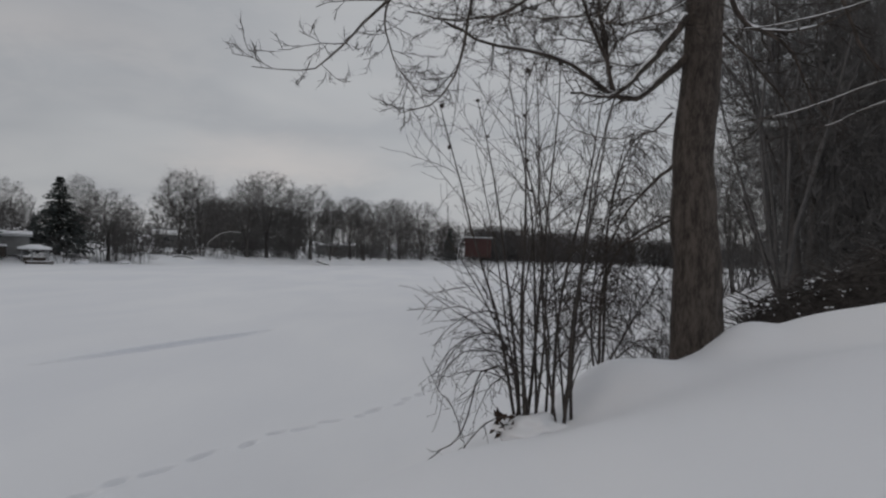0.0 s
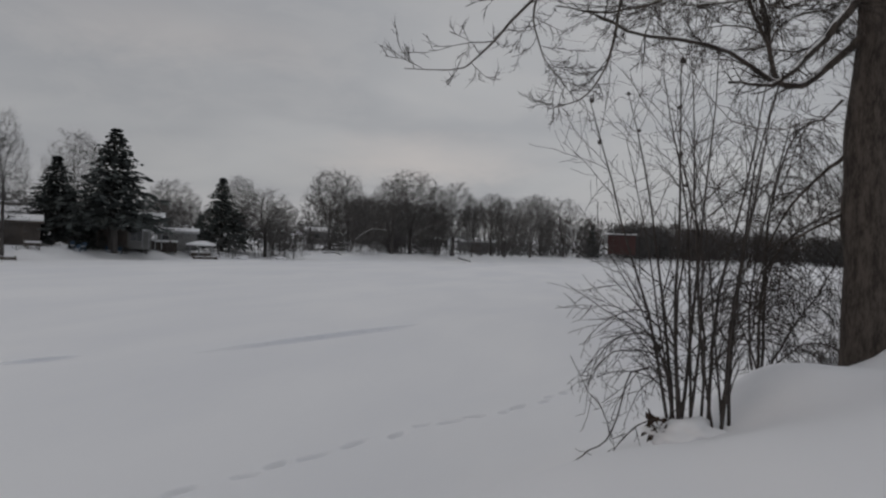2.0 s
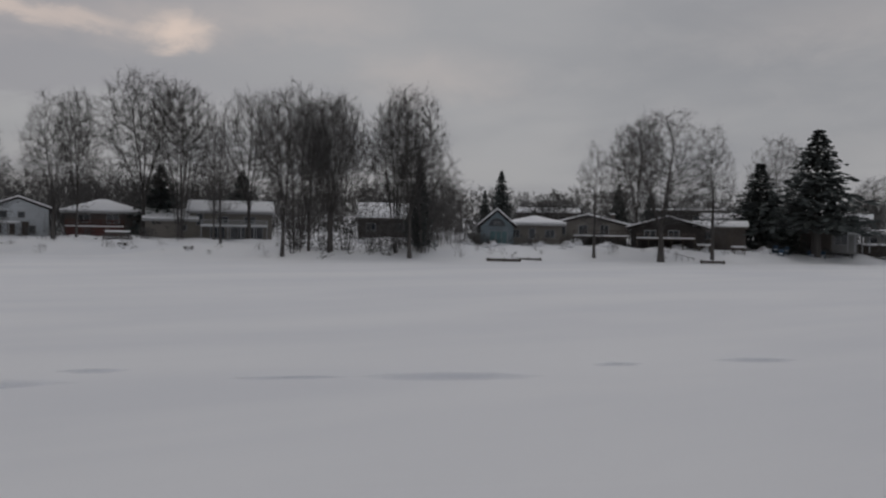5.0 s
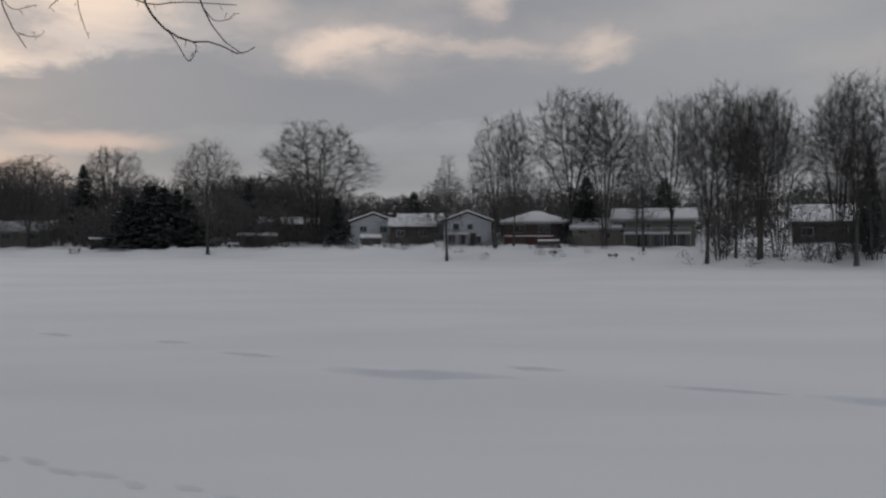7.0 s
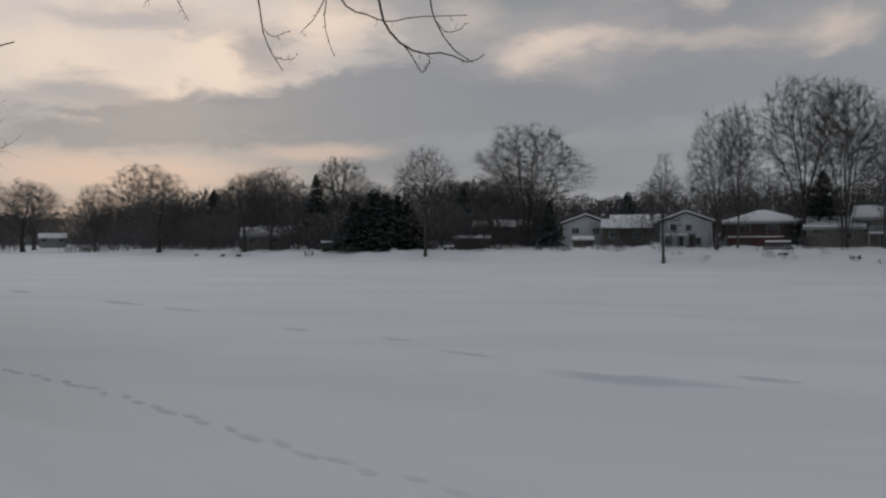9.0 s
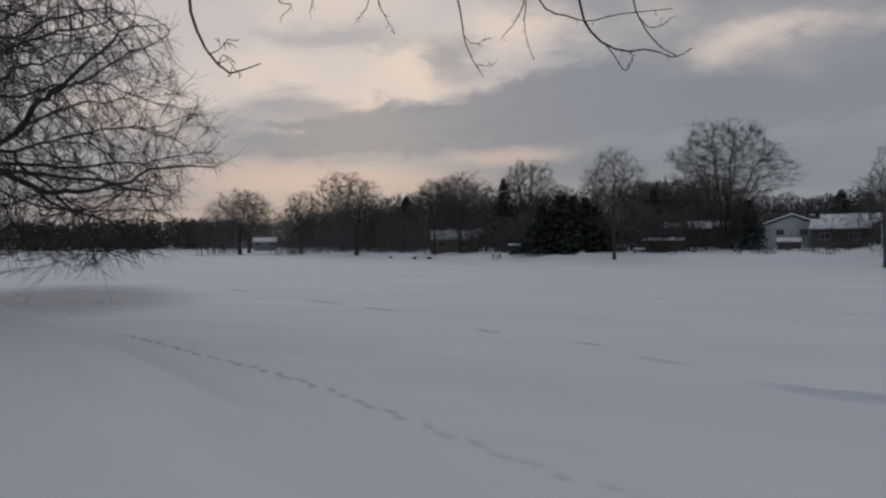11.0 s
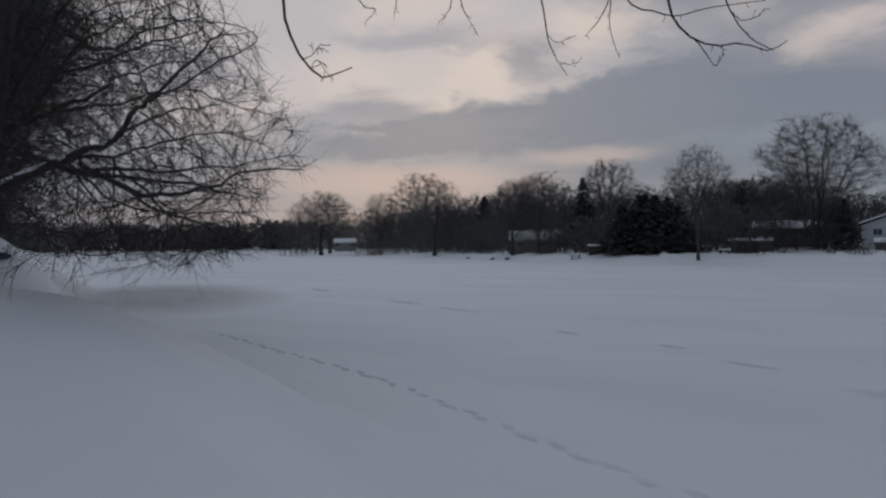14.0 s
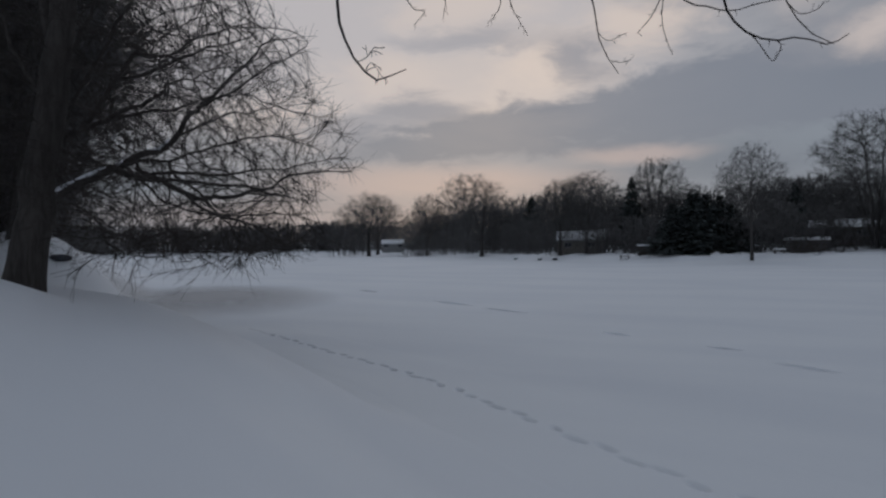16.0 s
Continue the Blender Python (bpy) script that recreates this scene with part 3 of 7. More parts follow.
def place_tree(form, x, y, height, width, z=None):
    global planted
    planted += 1
    trunk, crown = FORMS[form][planted % len(FORMS[form])]
    label, cat = LABELS[form]
    name = {"spruce": "spruce_tree", "tall_spruce": "spruce_tree", "brush": "thicket"}.get(form, "bare_tree")
    ob = tagged(new(name), label, cat, group="trees along the river bank")
    if form == "brush":
        tagged(ob, kind="stuff")
        tagged(child("stems", trunk, ob), kind="stuff")
    else:
        child("trunk", trunk, ob)
    tagged(child("crown", crown, ob), kind="stuff" if form == "brush" else "")
    ob.matrix_world = pose(x, y, (ground_z(x, y) if z is None else z) - 0.1, 0, 0, planted * 77 % 360) @ Matrix.Diagonal((width, width, height, 1))
    return ob



# woods far behind the houses and round the bends: too many to count
def woods(name, seed, line, depth, count, low, high, label, thick=1.0, wide=0.5, tufts=64, long=1.0):
    """A belt of leafless trees and undergrowth: every one a few stems and a cloud of twigs down to the snow."""
    rng = np.random.default_rng(seed)
    pts = spline([(x, y, 0) for x, y in line], 200)
    nor = unit(np.gradient(pts, axis=0)[:, [1, 0, 2]] * np.array([-1, 1, 0]))
    i = rng.integers(0, 200, count)
    base = pts[i] + nor[i] * (rng.random((count, 1)) * depth) + rng.normal(size=(count, 3)) * np.array([1, 1, 0]) * min(2.0, abs(depth) * 0.25)
    base[:, 2] = land(base[:, 0], base[:, 1]) - 0.2
    h = low + (high - low) * rng.random(count)
    stems = np.repeat(np.arange(count), 4)
    lead = walk_out(rng, base[stems], unit(np.array([0, 0, 1.0]) + 0.22 * rng.normal(size=(len(stems), 3))), h[stems] * (0.7 + 0.25 * rng.random(len(stems))), 0.007 * h[stems], 5, 0.1, 0.03, 0.25)
    own = np.repeat(np.arange(count), tufts)
    u = rng.random(len(own))
    half = h[own] * wide * 0.5 * np.interp(u, [0, 0.15, 0.45, 0.75, 1], [0.55, 0.8, 1.0, 0.85, 0.3])
    a, q = rng.random(len(own)) * 2 * np.pi, np.sqrt(rng.random(len(own)))
    out = np.stack([np.cos(a) * q, np.sin(a) * q, 0 * a], 1)
    at = base[own] + out * half[:, None]
    at[:, 2] += h[own] * (0.03 + 0.87 * u)
    twig = np.repeat(np.arange(len(own)), 3)
    d = unit(out[twig] * 0.8 + np.array([0, 0, 0.75]) + 0.6 * rng.normal(size=(len(twig), 3)))
    L = h[own][twig] * (0.07 + 0.1 * rng.random(len(twig))) * long
    l2 = np.stack([at[twig], at[twig] + d * L[:, None]], 1)
    pieces = [tubes(lead[0], np.maximum(lead[1], 0.03 * thick), 3), spikes(l2, np.full((len(twig), 2), 0.055 * thick))]
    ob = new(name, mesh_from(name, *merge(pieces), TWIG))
    return tagged(ob, label, "woods", kind="stuff")


woods("far_woods", 71, [(-275, -110), (-225, -60), (-180, -15), (-160, 35), (-145, 75), (-128, 112), (-98, 152), (-86, 180), (-70, 203)], 55, 240, 7, 11.5, "grey-brown leafless woods behind the houses", 2.0, 0.7, 40)
woods("far_woods", 86, [(-185, -45), (-168, -20), (-154, 8), (-146, 34), (-137, 62), (-128, 90), (-112, 118), (-92, 140)], 16, 230, 7, 11.5, "dim leafless woods close behind the houses", 1.6, 0.8, 56)
woods("far_woods", 72, [(-70, 203), (-45, 218), (-15, 258), (40, 330), (90, 385), (150, 425), (260, 490)], 45, 300, 11, 17, "grey-brown leafless woods beyond the river bend", 2.2, 0.7, 44)
woods("far_woods", 88, [(10, 262), (40, 308), (80, 352), (130, 398), (190, 436)], 14, 200, 11, 15, "dense dark leafless woods along the far bend", 2.6, 0.8, 56)
woods("far_woods", 73, [(0, -705), (-205, -665), (-345, -572), (-405, -440)], 45, 380, 18, 26, "dark leafless woods along the far reach", 8.5, 0.9, 40)
woods("far_woods", 87, [(-405, -440), (-335, -320), (-275, -240), (-240, -165), (-222, -110)], 40, 260, 15, 23, "grey leafless woods round the river bend", 2.6, 0.8, 44)
woods("far_woods", 74, [(-34, -95), (-55, -130), (-98, -190), (-110, -250)], 24, 90, 8, 16, "dark leafless woods along the near shore", 1.4, 0.6)
woods("far_woods", 75, [(-240, -140), (-212, -95), (-194, -62), (-184, -40)], 16, 190, 12, 18, "dark leafless woods on the slope behind the gardens", 1.75, 0.6, 54)
woods("shore_thicket", 76, [(-234, -217), (-193, -141), (-163, -96), (-153, -66), (-144, -45), (-144, -24)], 10, 170, 6.0, 11.0, "dark leafless undergrowth among the shore gardens", 1.2, 0.9, 60)
woods("shore_thicket", 77, [(-66, 142), (-54, 168), (-40, 188), (-27, 205), (-14, 236), (0, 256)], 9, 110, 3.0, 7.0, "grey leafless undergrowth along the shore", 1.25, 1.1, 64)
woods("shore_thicket", 80, [(-94, 33), (-91, 40), (-88, 48)], 3, 14, 1.8, 4.2, "dark leafless undergrowth round the shore trees", 0.7, 1.0, 60)
woods("shore_scrub", 81, [(-119, -5), (-108, 9), (-103, 20), (-93, 31), (-89, 44), (-83, 55), (-82, 71), (-72, 94)], 5, 60, 0.5, 1.5, "low dark scrub poking through the shore snow", 0.4, 1.5, 36)
woods("garden_brush", 83, [(-75, 101), (-71, 107), (-67, 113)], 3, 16, 1.0, 2.4, "dark garden shrubs in front of a house", 0.6, 1.2, 60)
woods("garden_brush", 84, [(-131, -22), (-126, -8), (-121, 8), (-114, 22)], 4, 40, 0.8, 2.4, "dark garden shrubs along the snowy bank", 0.6, 1.2, 50)
woods("garden_brush", 85, [(-97, 62), (-93, 74), (-86, 86), (-78, 97)], 3, 44, 0.9, 2.2, "dark garden shrubs before the shore houses", 0.5, 1.3, 50)
place_tree("round", -61.5, 140.6, 13.1, 10.2)
place_tree("upright", -68.1, 143.0, 14.8, 5.9)
place_tree("brush", -57.6, 141.1, 10.2, 9.0)
place_tree("upright", -58.1, 168.7, 18.7, 9.9)
place_tree("brushy", -54.4, 172.0, 17.8, 8.0)
place_tree("brush", -49.3, 169.4, 14.1, 7.8)
place_tree("round", -46.3, 180.6, 18.1, 11.0)
place_tree("upright", -42.7, 185.6, 20.5, 12.7)
place_tree("brushy", -37.0, 188.8, 17.1, 8.5)
place_tree("round", -33.4, 192.6, 18.3, 12.3)
place_tree("upright", -29.2, 198.3, 15.4, 5.9)
place_tree("upright", -25.9, 213.9, 17.3, 8.8)
place_tree("vase", -22.1, 211.3, 16.1, 9.7)
place_tree("upright", -15.8, 224.9, 17.9, 10.0)
place_tree("round", -103.4, 177.5, 14.8, 11.4)
place_tree("brush", -104.0, 188.7, 9.8, 9.6)
place_tree("upright", -13.8, 240.1, 18.6, 8.9)
place_tree("round", -6.9, 245.4, 18.4, 10.9)
place_tree("brush", 1.3, 250.4, 15.5, 7.4)
place_tree("slim", -105.2, 26.1, 15.9, 3.6)
place_tree("upright", -93.3, 34.3, 19.3, 5.1)
place_tree("upright", -93.2, 37.3, 20.0, 7.4)
place_tree("brushy", -93.4, 39.5, 19.3, 6.7)
place_tree("vase", -90.7, 45.4, 19.8, 6.7)
place_tree("upright", -88.1, 46.1, 21.6, 8.1)
place_tree("brushy", -89.0, 48.6, 15.9, 8.2)
place_tree("brush", -102.1, 60.0, 12.1, 7.9)
place_tree("slim", -81.5, 71.6, 16.0, 5.0)
place_tree("upright", -100.6, 98.0, 21.4, 8.8)
place_tree("round", -76.0, 78.8, 20.4, 12.0)
place_tree("slim", -73.6, 86.3, 19.0, 5.6)
place_tree("round", -83.0, 113.3, 18.5, 8.3)
place_tree("round", -97.0, 163.9, 10.1, 9.3)
place_tree("brush", -61.1, 139.6, 14.1, 10.1)
place_tree("round", -150.2, 117.1, 9.1, 8.5)
place_tree("brush", -153.4, 129.0, 8.9, 8.9)
place_tree("slim", -112.4, -0.9, 15.6, 4.6)
place_tree("round", -118.2, 6.5, 19.5, 7.4)
place_tree("upright", -117.0, 9.3, 20.3, 5.2)
place_tree("upright", -121.1, 18.5, 24.1, 11.3)
place_tree("vase", -117.1, 23.2, 22.6, 8.8)
place_tree("slim", -113.3, 27.1, 19.7, 3.3)
place_tree("upright", -113.9, 32.5, 21.9, 9.2)
place_tree("upright", -93.5, 30.9, 20.7, 6.9)
place_tree("brushy", -93.9, 32.8, 21.1, 7.3)
place_tree("upright", -92.4, 36.7, 19.9, 5.9)
place_tree("round", -188.2, -141.4, 23.3, 16.5)
place_tree("brush", -204.4, -144.6, 14.7, 16.7)
place_tree("round", -158.8, -95.8, 17.1, 11.0)
place_tree("upright", -159.2, -89.0, 17.8, 11.5)
place_tree("brush", -169.3, -87.1, 14.6, 9.9)
place_tree("vase", -173.8, -77.9, 21.3, 12.0)
place_tree("round", -186.1, -74.4, 15.5, 10.4)
place_tree("polecrown", -131.4, -42.3, 19.0, 9.8)
place_tree("brush", -166.7, -35.7, 9.4, 10.1)
place_tree("vase", -148.1, -26.6, 23.0, 16.6)
place_tree("round", -258.9, -28.1, 12.7, 7.7)
place_tree("brush", -249.7, -19.8, 11.1, 6.7)
place_tree("brush", -260.0, -14.5, 8.6, 9.6)
place_tree("brush", -224.4, -242.5, 18.6, 19.6)
place_tree("round", -239.2, -242.3, 27.7, 23.9)
place_tree("upright", -230.5, -200.4, 24.2, 12.4)
place_tree("brush", -238.0, -199.3, 21.4, 13.8)
place_tree("round", -237.0, -184.7, 30.0, 22.2)
place_tree("brush", -244.6, -174.4, 17.5, 15.6)
place_tree("brush", -243.6, -158.2, 14.5, 15.0)
place_tree("upright", -206.3, -123.5, 21.8, 12.5)
place_tree("round", -205.9, -114.2, 23.1, 16.5)
place_tree("round", -298.8, -295.8, 32.4, 24.9)
place_tree("brush", -297.0, -311.6, 28.6, 22.3)
place_tree("spruce", -68.5, 136.1, 14.1, 9.6)
place_tree("spruce", -124.1, 85.1, 13.1, 5.1)
place_tree("spruce", -127.5, 83.5, 9.0, 3.2)
place_tree("spruce", -91.0, 49.1, 13.4, 3.4)
place_tree("spruce", -80.5, 105.2, 14.0, 10.5)
place_tree("tall_spruce", -70.6, 105.2, 19.2, 13.0)
place_tree("spruce", -117.3, 109.5, 11.2, 4.7)
place_tree("spruce", -90.0, 167.8, 7.6, 2.8)
place_tree("spruce", -124.6, 21.7, 11.0, 8.4)
place_tree("spruce", -145.0, 40.0, 11.8, 8.6)
place_tree("brush", -180.9, -116.9, 14.7, 13.2)
place_tree("spruce", -169.5, -82.3, 18.3, 7.2)
place_tree("spruce", -148.1, -56.2, 11.9, 10.5)
place_tree("spruce", -169.5, -45.5, 13.8, 6.5)
place_tree("brush", -140.4, -0.2, 10.0, 5.2)
place_tree("brush", -135.3, 6.2, 10.8, 5.6)
place_tree("spruce", -230.5, -150.8, 18.8, 12.2)
place_tree("spruce", 2.3, 262.4, 11.5, 4.7)

# thickets, cedars and young trees between and behind the houses
place_tree("brush", -107.5, 73, 6, 7)
place_tree("brush", -96, 66.5, 3.5, 4)
place_tree("brush", -108, 62, 7, 4)
place_tree("brush", -110, 80, 6, 8)
place_tree("brush", -104, 90, 5, 8)
place_tree("spruce", -96, 97, 9, 5)
place_tree("brush", -92, 100, 6, 8)
place_tree("brush", -78, 104, 5, 6)
place_tree("spruce", -76, 108, 8, 5)
place_tree("brush", -70, 118, 6, 8)
place_tree("brush", -64, 127, 5, 7)
place_tree("brush", -112, 50, 9, 8)
place_tree("brush", -111.6, 42.0, 9, 5)
place_tree("brush", -109.5, 38.1, 5, 6)
place_tree("brush", -117, 66, 8, 8)
place_tree("brush", -128.0, 26.4, 9, 6)
place_tree("brush", -130.9, 22.3, 7, 8)
place_tree("brush", -128.5, 39.4, 7, 8)
place_tree("brush", -136.3, 7.1, 8, 9)
place_tree("brush", -137.5, 12.0, 9, 5)
place_tree("brush", -139.0, -3.0, 8, 9)
place_tree("brush", -142, -9, 7, 8)
place_tree("brush", -118, 90, 8, 9)
place_tree("brush", -100, 110, 8, 9)
place_tree("brush", -13, 244, 11, 13)
place_tree("brush", -147, -13, 5, 5)
place_tree("round", -175.1, -1.4, 13, 11)
place_tree("round", -170.8, 18.8, 14, 11)
place_tree("round", -161.5, 39.2, 14, 11)
place_tree("round", -150, 85, 13, 10)
place_tree("round", -185, -30, 14, 12)
place_tree("brush", -113, 57, 8, 5)
place_tree("brush", -126.4, 9.4, 8, 6)
place_tree("brush", -127.3, 5.4, 5, 6)
place_tree("brush", -133.4, 8.2, 10, 7)
place_tree("brush", -134.8, 19.1, 9, 7)
place_tree("brush", -133.1, 27.2, 8, 10)
place_tree("brush", -138.2, 3.0, 9, 7)
place_tree("brush", -143.4, 8.8, 9, 11)
place_tree("brush", -142, -4, 9, 7)
place_tree("brush", -146.0, -1.3, 8, 11)
place_tree("brush", -118, 73, 8, 6)
place_tree("brush", -112, 92, 9, 6)
place_tree("brush", -88, 108, 10, 7)
place_tree("brush", -84, 112, 7, 9)
place_tree("brush", -147.7, 44.7, 10, 7)
place_tree("brush", -138.7, 43.0, 8, 11)
place_tree("brush", -195, -128, 12, 15)
place_tree("brush", -212, -140, 13, 17)
place_tree("brush", -222, -155, 13, 17)
place_tree("brush", -226, -172, 13, 17)
place_tree("brush", -236, -210, 14, 20)
place_tree("spruce", -145.0, -22.0, 9.0, 5.0)
place_tree("spruce", -164.6, -8.4, 10.3, 7.5)

place_tree("brush", -160.5, -97.0, 7.5, 7.0)
place_tree("brush", -157.0, -84.0, 8.5, 8.0)
place_tree("brush", -152.5, -72.0, 7.0, 7.0)
place_tree("brushy", -158.6, -37.5, 9.0, 8.0)
place_tree("brush", -152.0, -30.5, 6.0, 5.0)
place_tree("brush", -175.0, -118.0, 9.0, 9.0)
place_tree("brush", -186.0, -131.0, 10.0, 10.0)
place_tree("brushy", -199.0, -140.0, 13.0, 11.0)
# dense dark evergreens on the shore
place_tree("spruce", -151.4, -54.8, 11.5, 9.5)
place_tree("spruce", -149.8, -59.0, 12.5, 10.5)
for x, y, h, w in ((-96.0, 49.0, 5.0, 5.0), (-97.5, 54.0, 4.0, 5.0), (-99.5, 58.5, 6.5, 6.0), (-101.0, 47.0, 7.0, 6.0), (-104.0, 54.0, 4.0, 6.0), (-99.0, 64.5, 5.0, 5.0)):
    place_tree("brush", x, y, h, w)
place_tree("spruce", -146.5, -60.5, 9.0, 10.0)
place_tree("spruce", -152.0, -60.8, 12.5, 11.0)
place_tree("spruce", -149.5, -52.0, 9.5, 9.5)
place_tree("spruce", -148.1, -63.2, 10.5, 9.5)

# ---- houses on the far bank ----
WALL_BLUE = material("blue_grey_siding", (0.2, 0.25, 0.28), 0.7, 0.1, 2, 30, 0.3, (0.2, 0.2, 6))
WALL_BEIGE = material("beige_siding", (0.2, 0.185, 0.168), 0.75, 0.15, 2, 30, 0.3, (0.2, 0.2, 6))
WALL_BROWN = material("brown_siding", (0.095, 0.082, 0.075), 0.8, 0.25, 2, 30, 0.3, (6, 6, 0.3))
WALL_DARK = material("dark_stained_siding", (0.05, 0.044, 0.042), 0.85, 0.3, 2, 30, 0.3, (6, 6, 0.3))
WALL_WHITE = material("white_siding", (0.5, 0.53, 0.56), 0.7, 0.08, 2, 30, 0.3, (0.2, 0.2, 6))
WALL_GREY = material("grey_siding", (0.22, 0.22, 0.22), 0.75, 0.15, 2, 30, 0.3, (0.2, 0.2, 6))
WALL_BRICK = material("brown_brick", (0.115, 0.098, 0.09), 0.85, 0.3, 8, 60, 0.5)
WALL_RED = material("red_barn_boards", (0.06, 0.031, 0.029), 0.8, 0.2, 2, 30, 0.3, (6, 6, 0.3))
RAIL_RED = material("red_stained_boards", (0.11, 0.05, 0.045), 0.8, 0.2, 3, 30, 0.2)
TRIM = material("white_trim", (0.36, 0.37, 0.38), 0.5, 0.06, 3, 30, 0.1)
SHINGLE = material("dark_shingles", (0.05, 0.045, 0.045), 0.9, 0.3, 6, 40, 0.5)
BOARD = material("weathered_boards", (0.10, 0.085, 0.075), 0.85, 0.3, 3, 30, 0.4)
PANE = material("window_glass", (0.025, 0.032, 0.04), 0.06, 0.15, 1, 4, 0.0, spec=0.6)
PANE_TEAL = material("teal_lit_glass", (0.09, 0.19, 0.21), 0.08, 0.15, 1, 4, 0.0, spec=0.6)
METAL_BLUE = material("blue_plastic", (0.035, 0.07, 0.12), 0.5, 0.15, 6, 40, 0.0)


def add_box(bm, x0, x1, y0, y1, z0, z1):
    v = [bm.verts.new(p) for p in ((x0, y0, z0), (x1, y0, z0), (x1, y1, z0), (x0, y1, z0), (x0, y0, z1), (x1, y0, z1), (x1, y1, z1), (x0, y1, z1))]
    for f in ((3, 2, 1, 0), (4, 5, 6, 7), (0, 1, 5, 4), (1, 2, 6, 5), (2, 3, 7, 6), (3, 0, 4, 7)):
        bm.faces.new([v[i] for i in f])
    return v


def box(*lims):
    bm = bmesh.new()
    add_box(bm, *lims)
    bmesh.ops.bevel(bm, geom=bm.edges[:], offset=min(0.015, min(abs(lims[1] - lims[0]), abs(lims[3] - lims[2]), abs(lims[5] - lims[4])) * 0.2), segments=1, affect="EDGES")
    return bm


def prism(profile, a, b, axis):
    """A profile of (across, up) points drawn out from a to b along x or y."""
    bm = bmesh.new()
    ends = []
    for s in (a, b):
        ends.append([bm.verts.new((s, p, q) if axis == "x" else (p, s, q)) for p, q in profile])
    bm.faces.new(ends[0])
    bm.faces.new(ends[1][::-1])
    n = len(profile)
    for i in range(n):
        bm.faces.new([ends[0][i], ends[1][i], ends[1][(i + 1) % n], ends[0][(i + 1) % n]])
    bmesh.ops.recalc_face_normals(bm, faces=bm.faces[:])
    return bm


def roof_shell(kind, w, d, z, h, over, thick, lump=0.0):
    """The roof's slab: its upper face, drawn down by its thickness."""
    x, y = w / 2 + over, d / 2 + over
    if kind == "gable_front":
        top = [(-x, -y, z), (0, -y, z + h), (0, y, z + h), (-x, y, z), (x, -y, z), (x, y, z)]
        faces = [(0, 1, 2, 3), (1, 4, 5, 2)]
    elif kind == "gable_side":
        top = [(-x, -y, z), (x, -y, z), (x, 0, z + h), (-x, 0, z + h), (x, y, z), (-x, y, z)]
        faces = [(0, 1, 2, 3), (3, 2, 4, 5)]
    elif kind == "hip":
        k = max(0.25, x - y)
        top = [(-x, -y, z), (x, -y, z), (x, y, z), (-x, y, z), (-k, 0, z + h), (k, 0, z + h)]
        faces = [(0, 1, 5, 4), (1, 2, 5), (2, 3, 4, 5), (3, 0, 4)]
    else:
        top = [(-x, -y, z), (x, -y, z), (x, y, z + h), (-x, y, z + h)]
        faces = [(0, 1, 2, 3)]
    bm = bmesh.new()
    a = [bm.verts.new((p[0], p[1], p[2] + thick)) for p in top]
    b = [bm.verts.new(p) for p in top]
    for f in faces:
        bm.faces.new([a[i] for i in f])
        bm.faces.new([b[i] for i in reversed(f)])
    edges = {}
    for f in faces:
        for i in range(len(f)):
            e = (f[i], f[(i + 1) % len(f)])
            edges[tuple(sorted(e))] = None if tuple(sorted(e)) in edges else e
    for e in edges.values():
        if e:
            bm.faces.new([a[e[1]], a[e[0]], b[e[0]], b[e[1]]])
    if lump:
        bmesh.ops.subdivide_edges(bm, edges=bm.edges[:], cuts=5, use_grid_fill=True)
        for v in bm.verts:
            v.co += Vector((0, 0, lump * noise.noise(v.co * 0.9)))
    bmesh.ops.recalc_face_normals(bm, faces=bm.faces[:])
    return bm


def window(house, x, z, w, h, y, glass=None, trim=None, bars=1):
    """A closed frame with its sill, mullions and one pane in each light."""
    bm = bmesh.new()
    t = 0.09
    rings = []
    for grow, yy in ((t, y + 0.02), (t, y - 0.07), (0, y - 0.07), (0, y + 0.02)):
        rings.append([bm.verts.new((x + sx * (w / 2 + grow), yy, z + h / 2 + sz * (h / 2 + grow))) for sx, sz in ((-1, -1), (1, -1), (1, 1), (-1, 1))])
    for a, b in zip(rings, rings[1:] + rings[:1]):
        for i in range(4):
            bm.faces.new([a[i], a[(i + 1) % 4], b[(i + 1) % 4], b[i]])
    bmesh.ops.recalc_face_normals(bm, faces=bm.faces[:])
    win = part("window", bm, trim or TRIM, house)
    part("sill", box(x - w / 2 - t - 0.04, x + w / 2 + t + 0.04, y - 0.12, y - 0.072, z - t - 0.01, z - 0.03), trim or TRIM, win)
    step = w / (bars + 1)
    for i in range(bars + 1):
        c = x - w / 2 + step * i
        if i:
            part("mullion", box(c - 0.035, c + 0.035, y - 0.06, y + 0.01, z, z + h), trim or TRIM, win)
        part("pane", box(c + (0.035 if i else 0), c + step - (0.035 if i < bars else 0), y - 0.03, y + 0.01, z, z + h), glass or PANE, win)
    return win


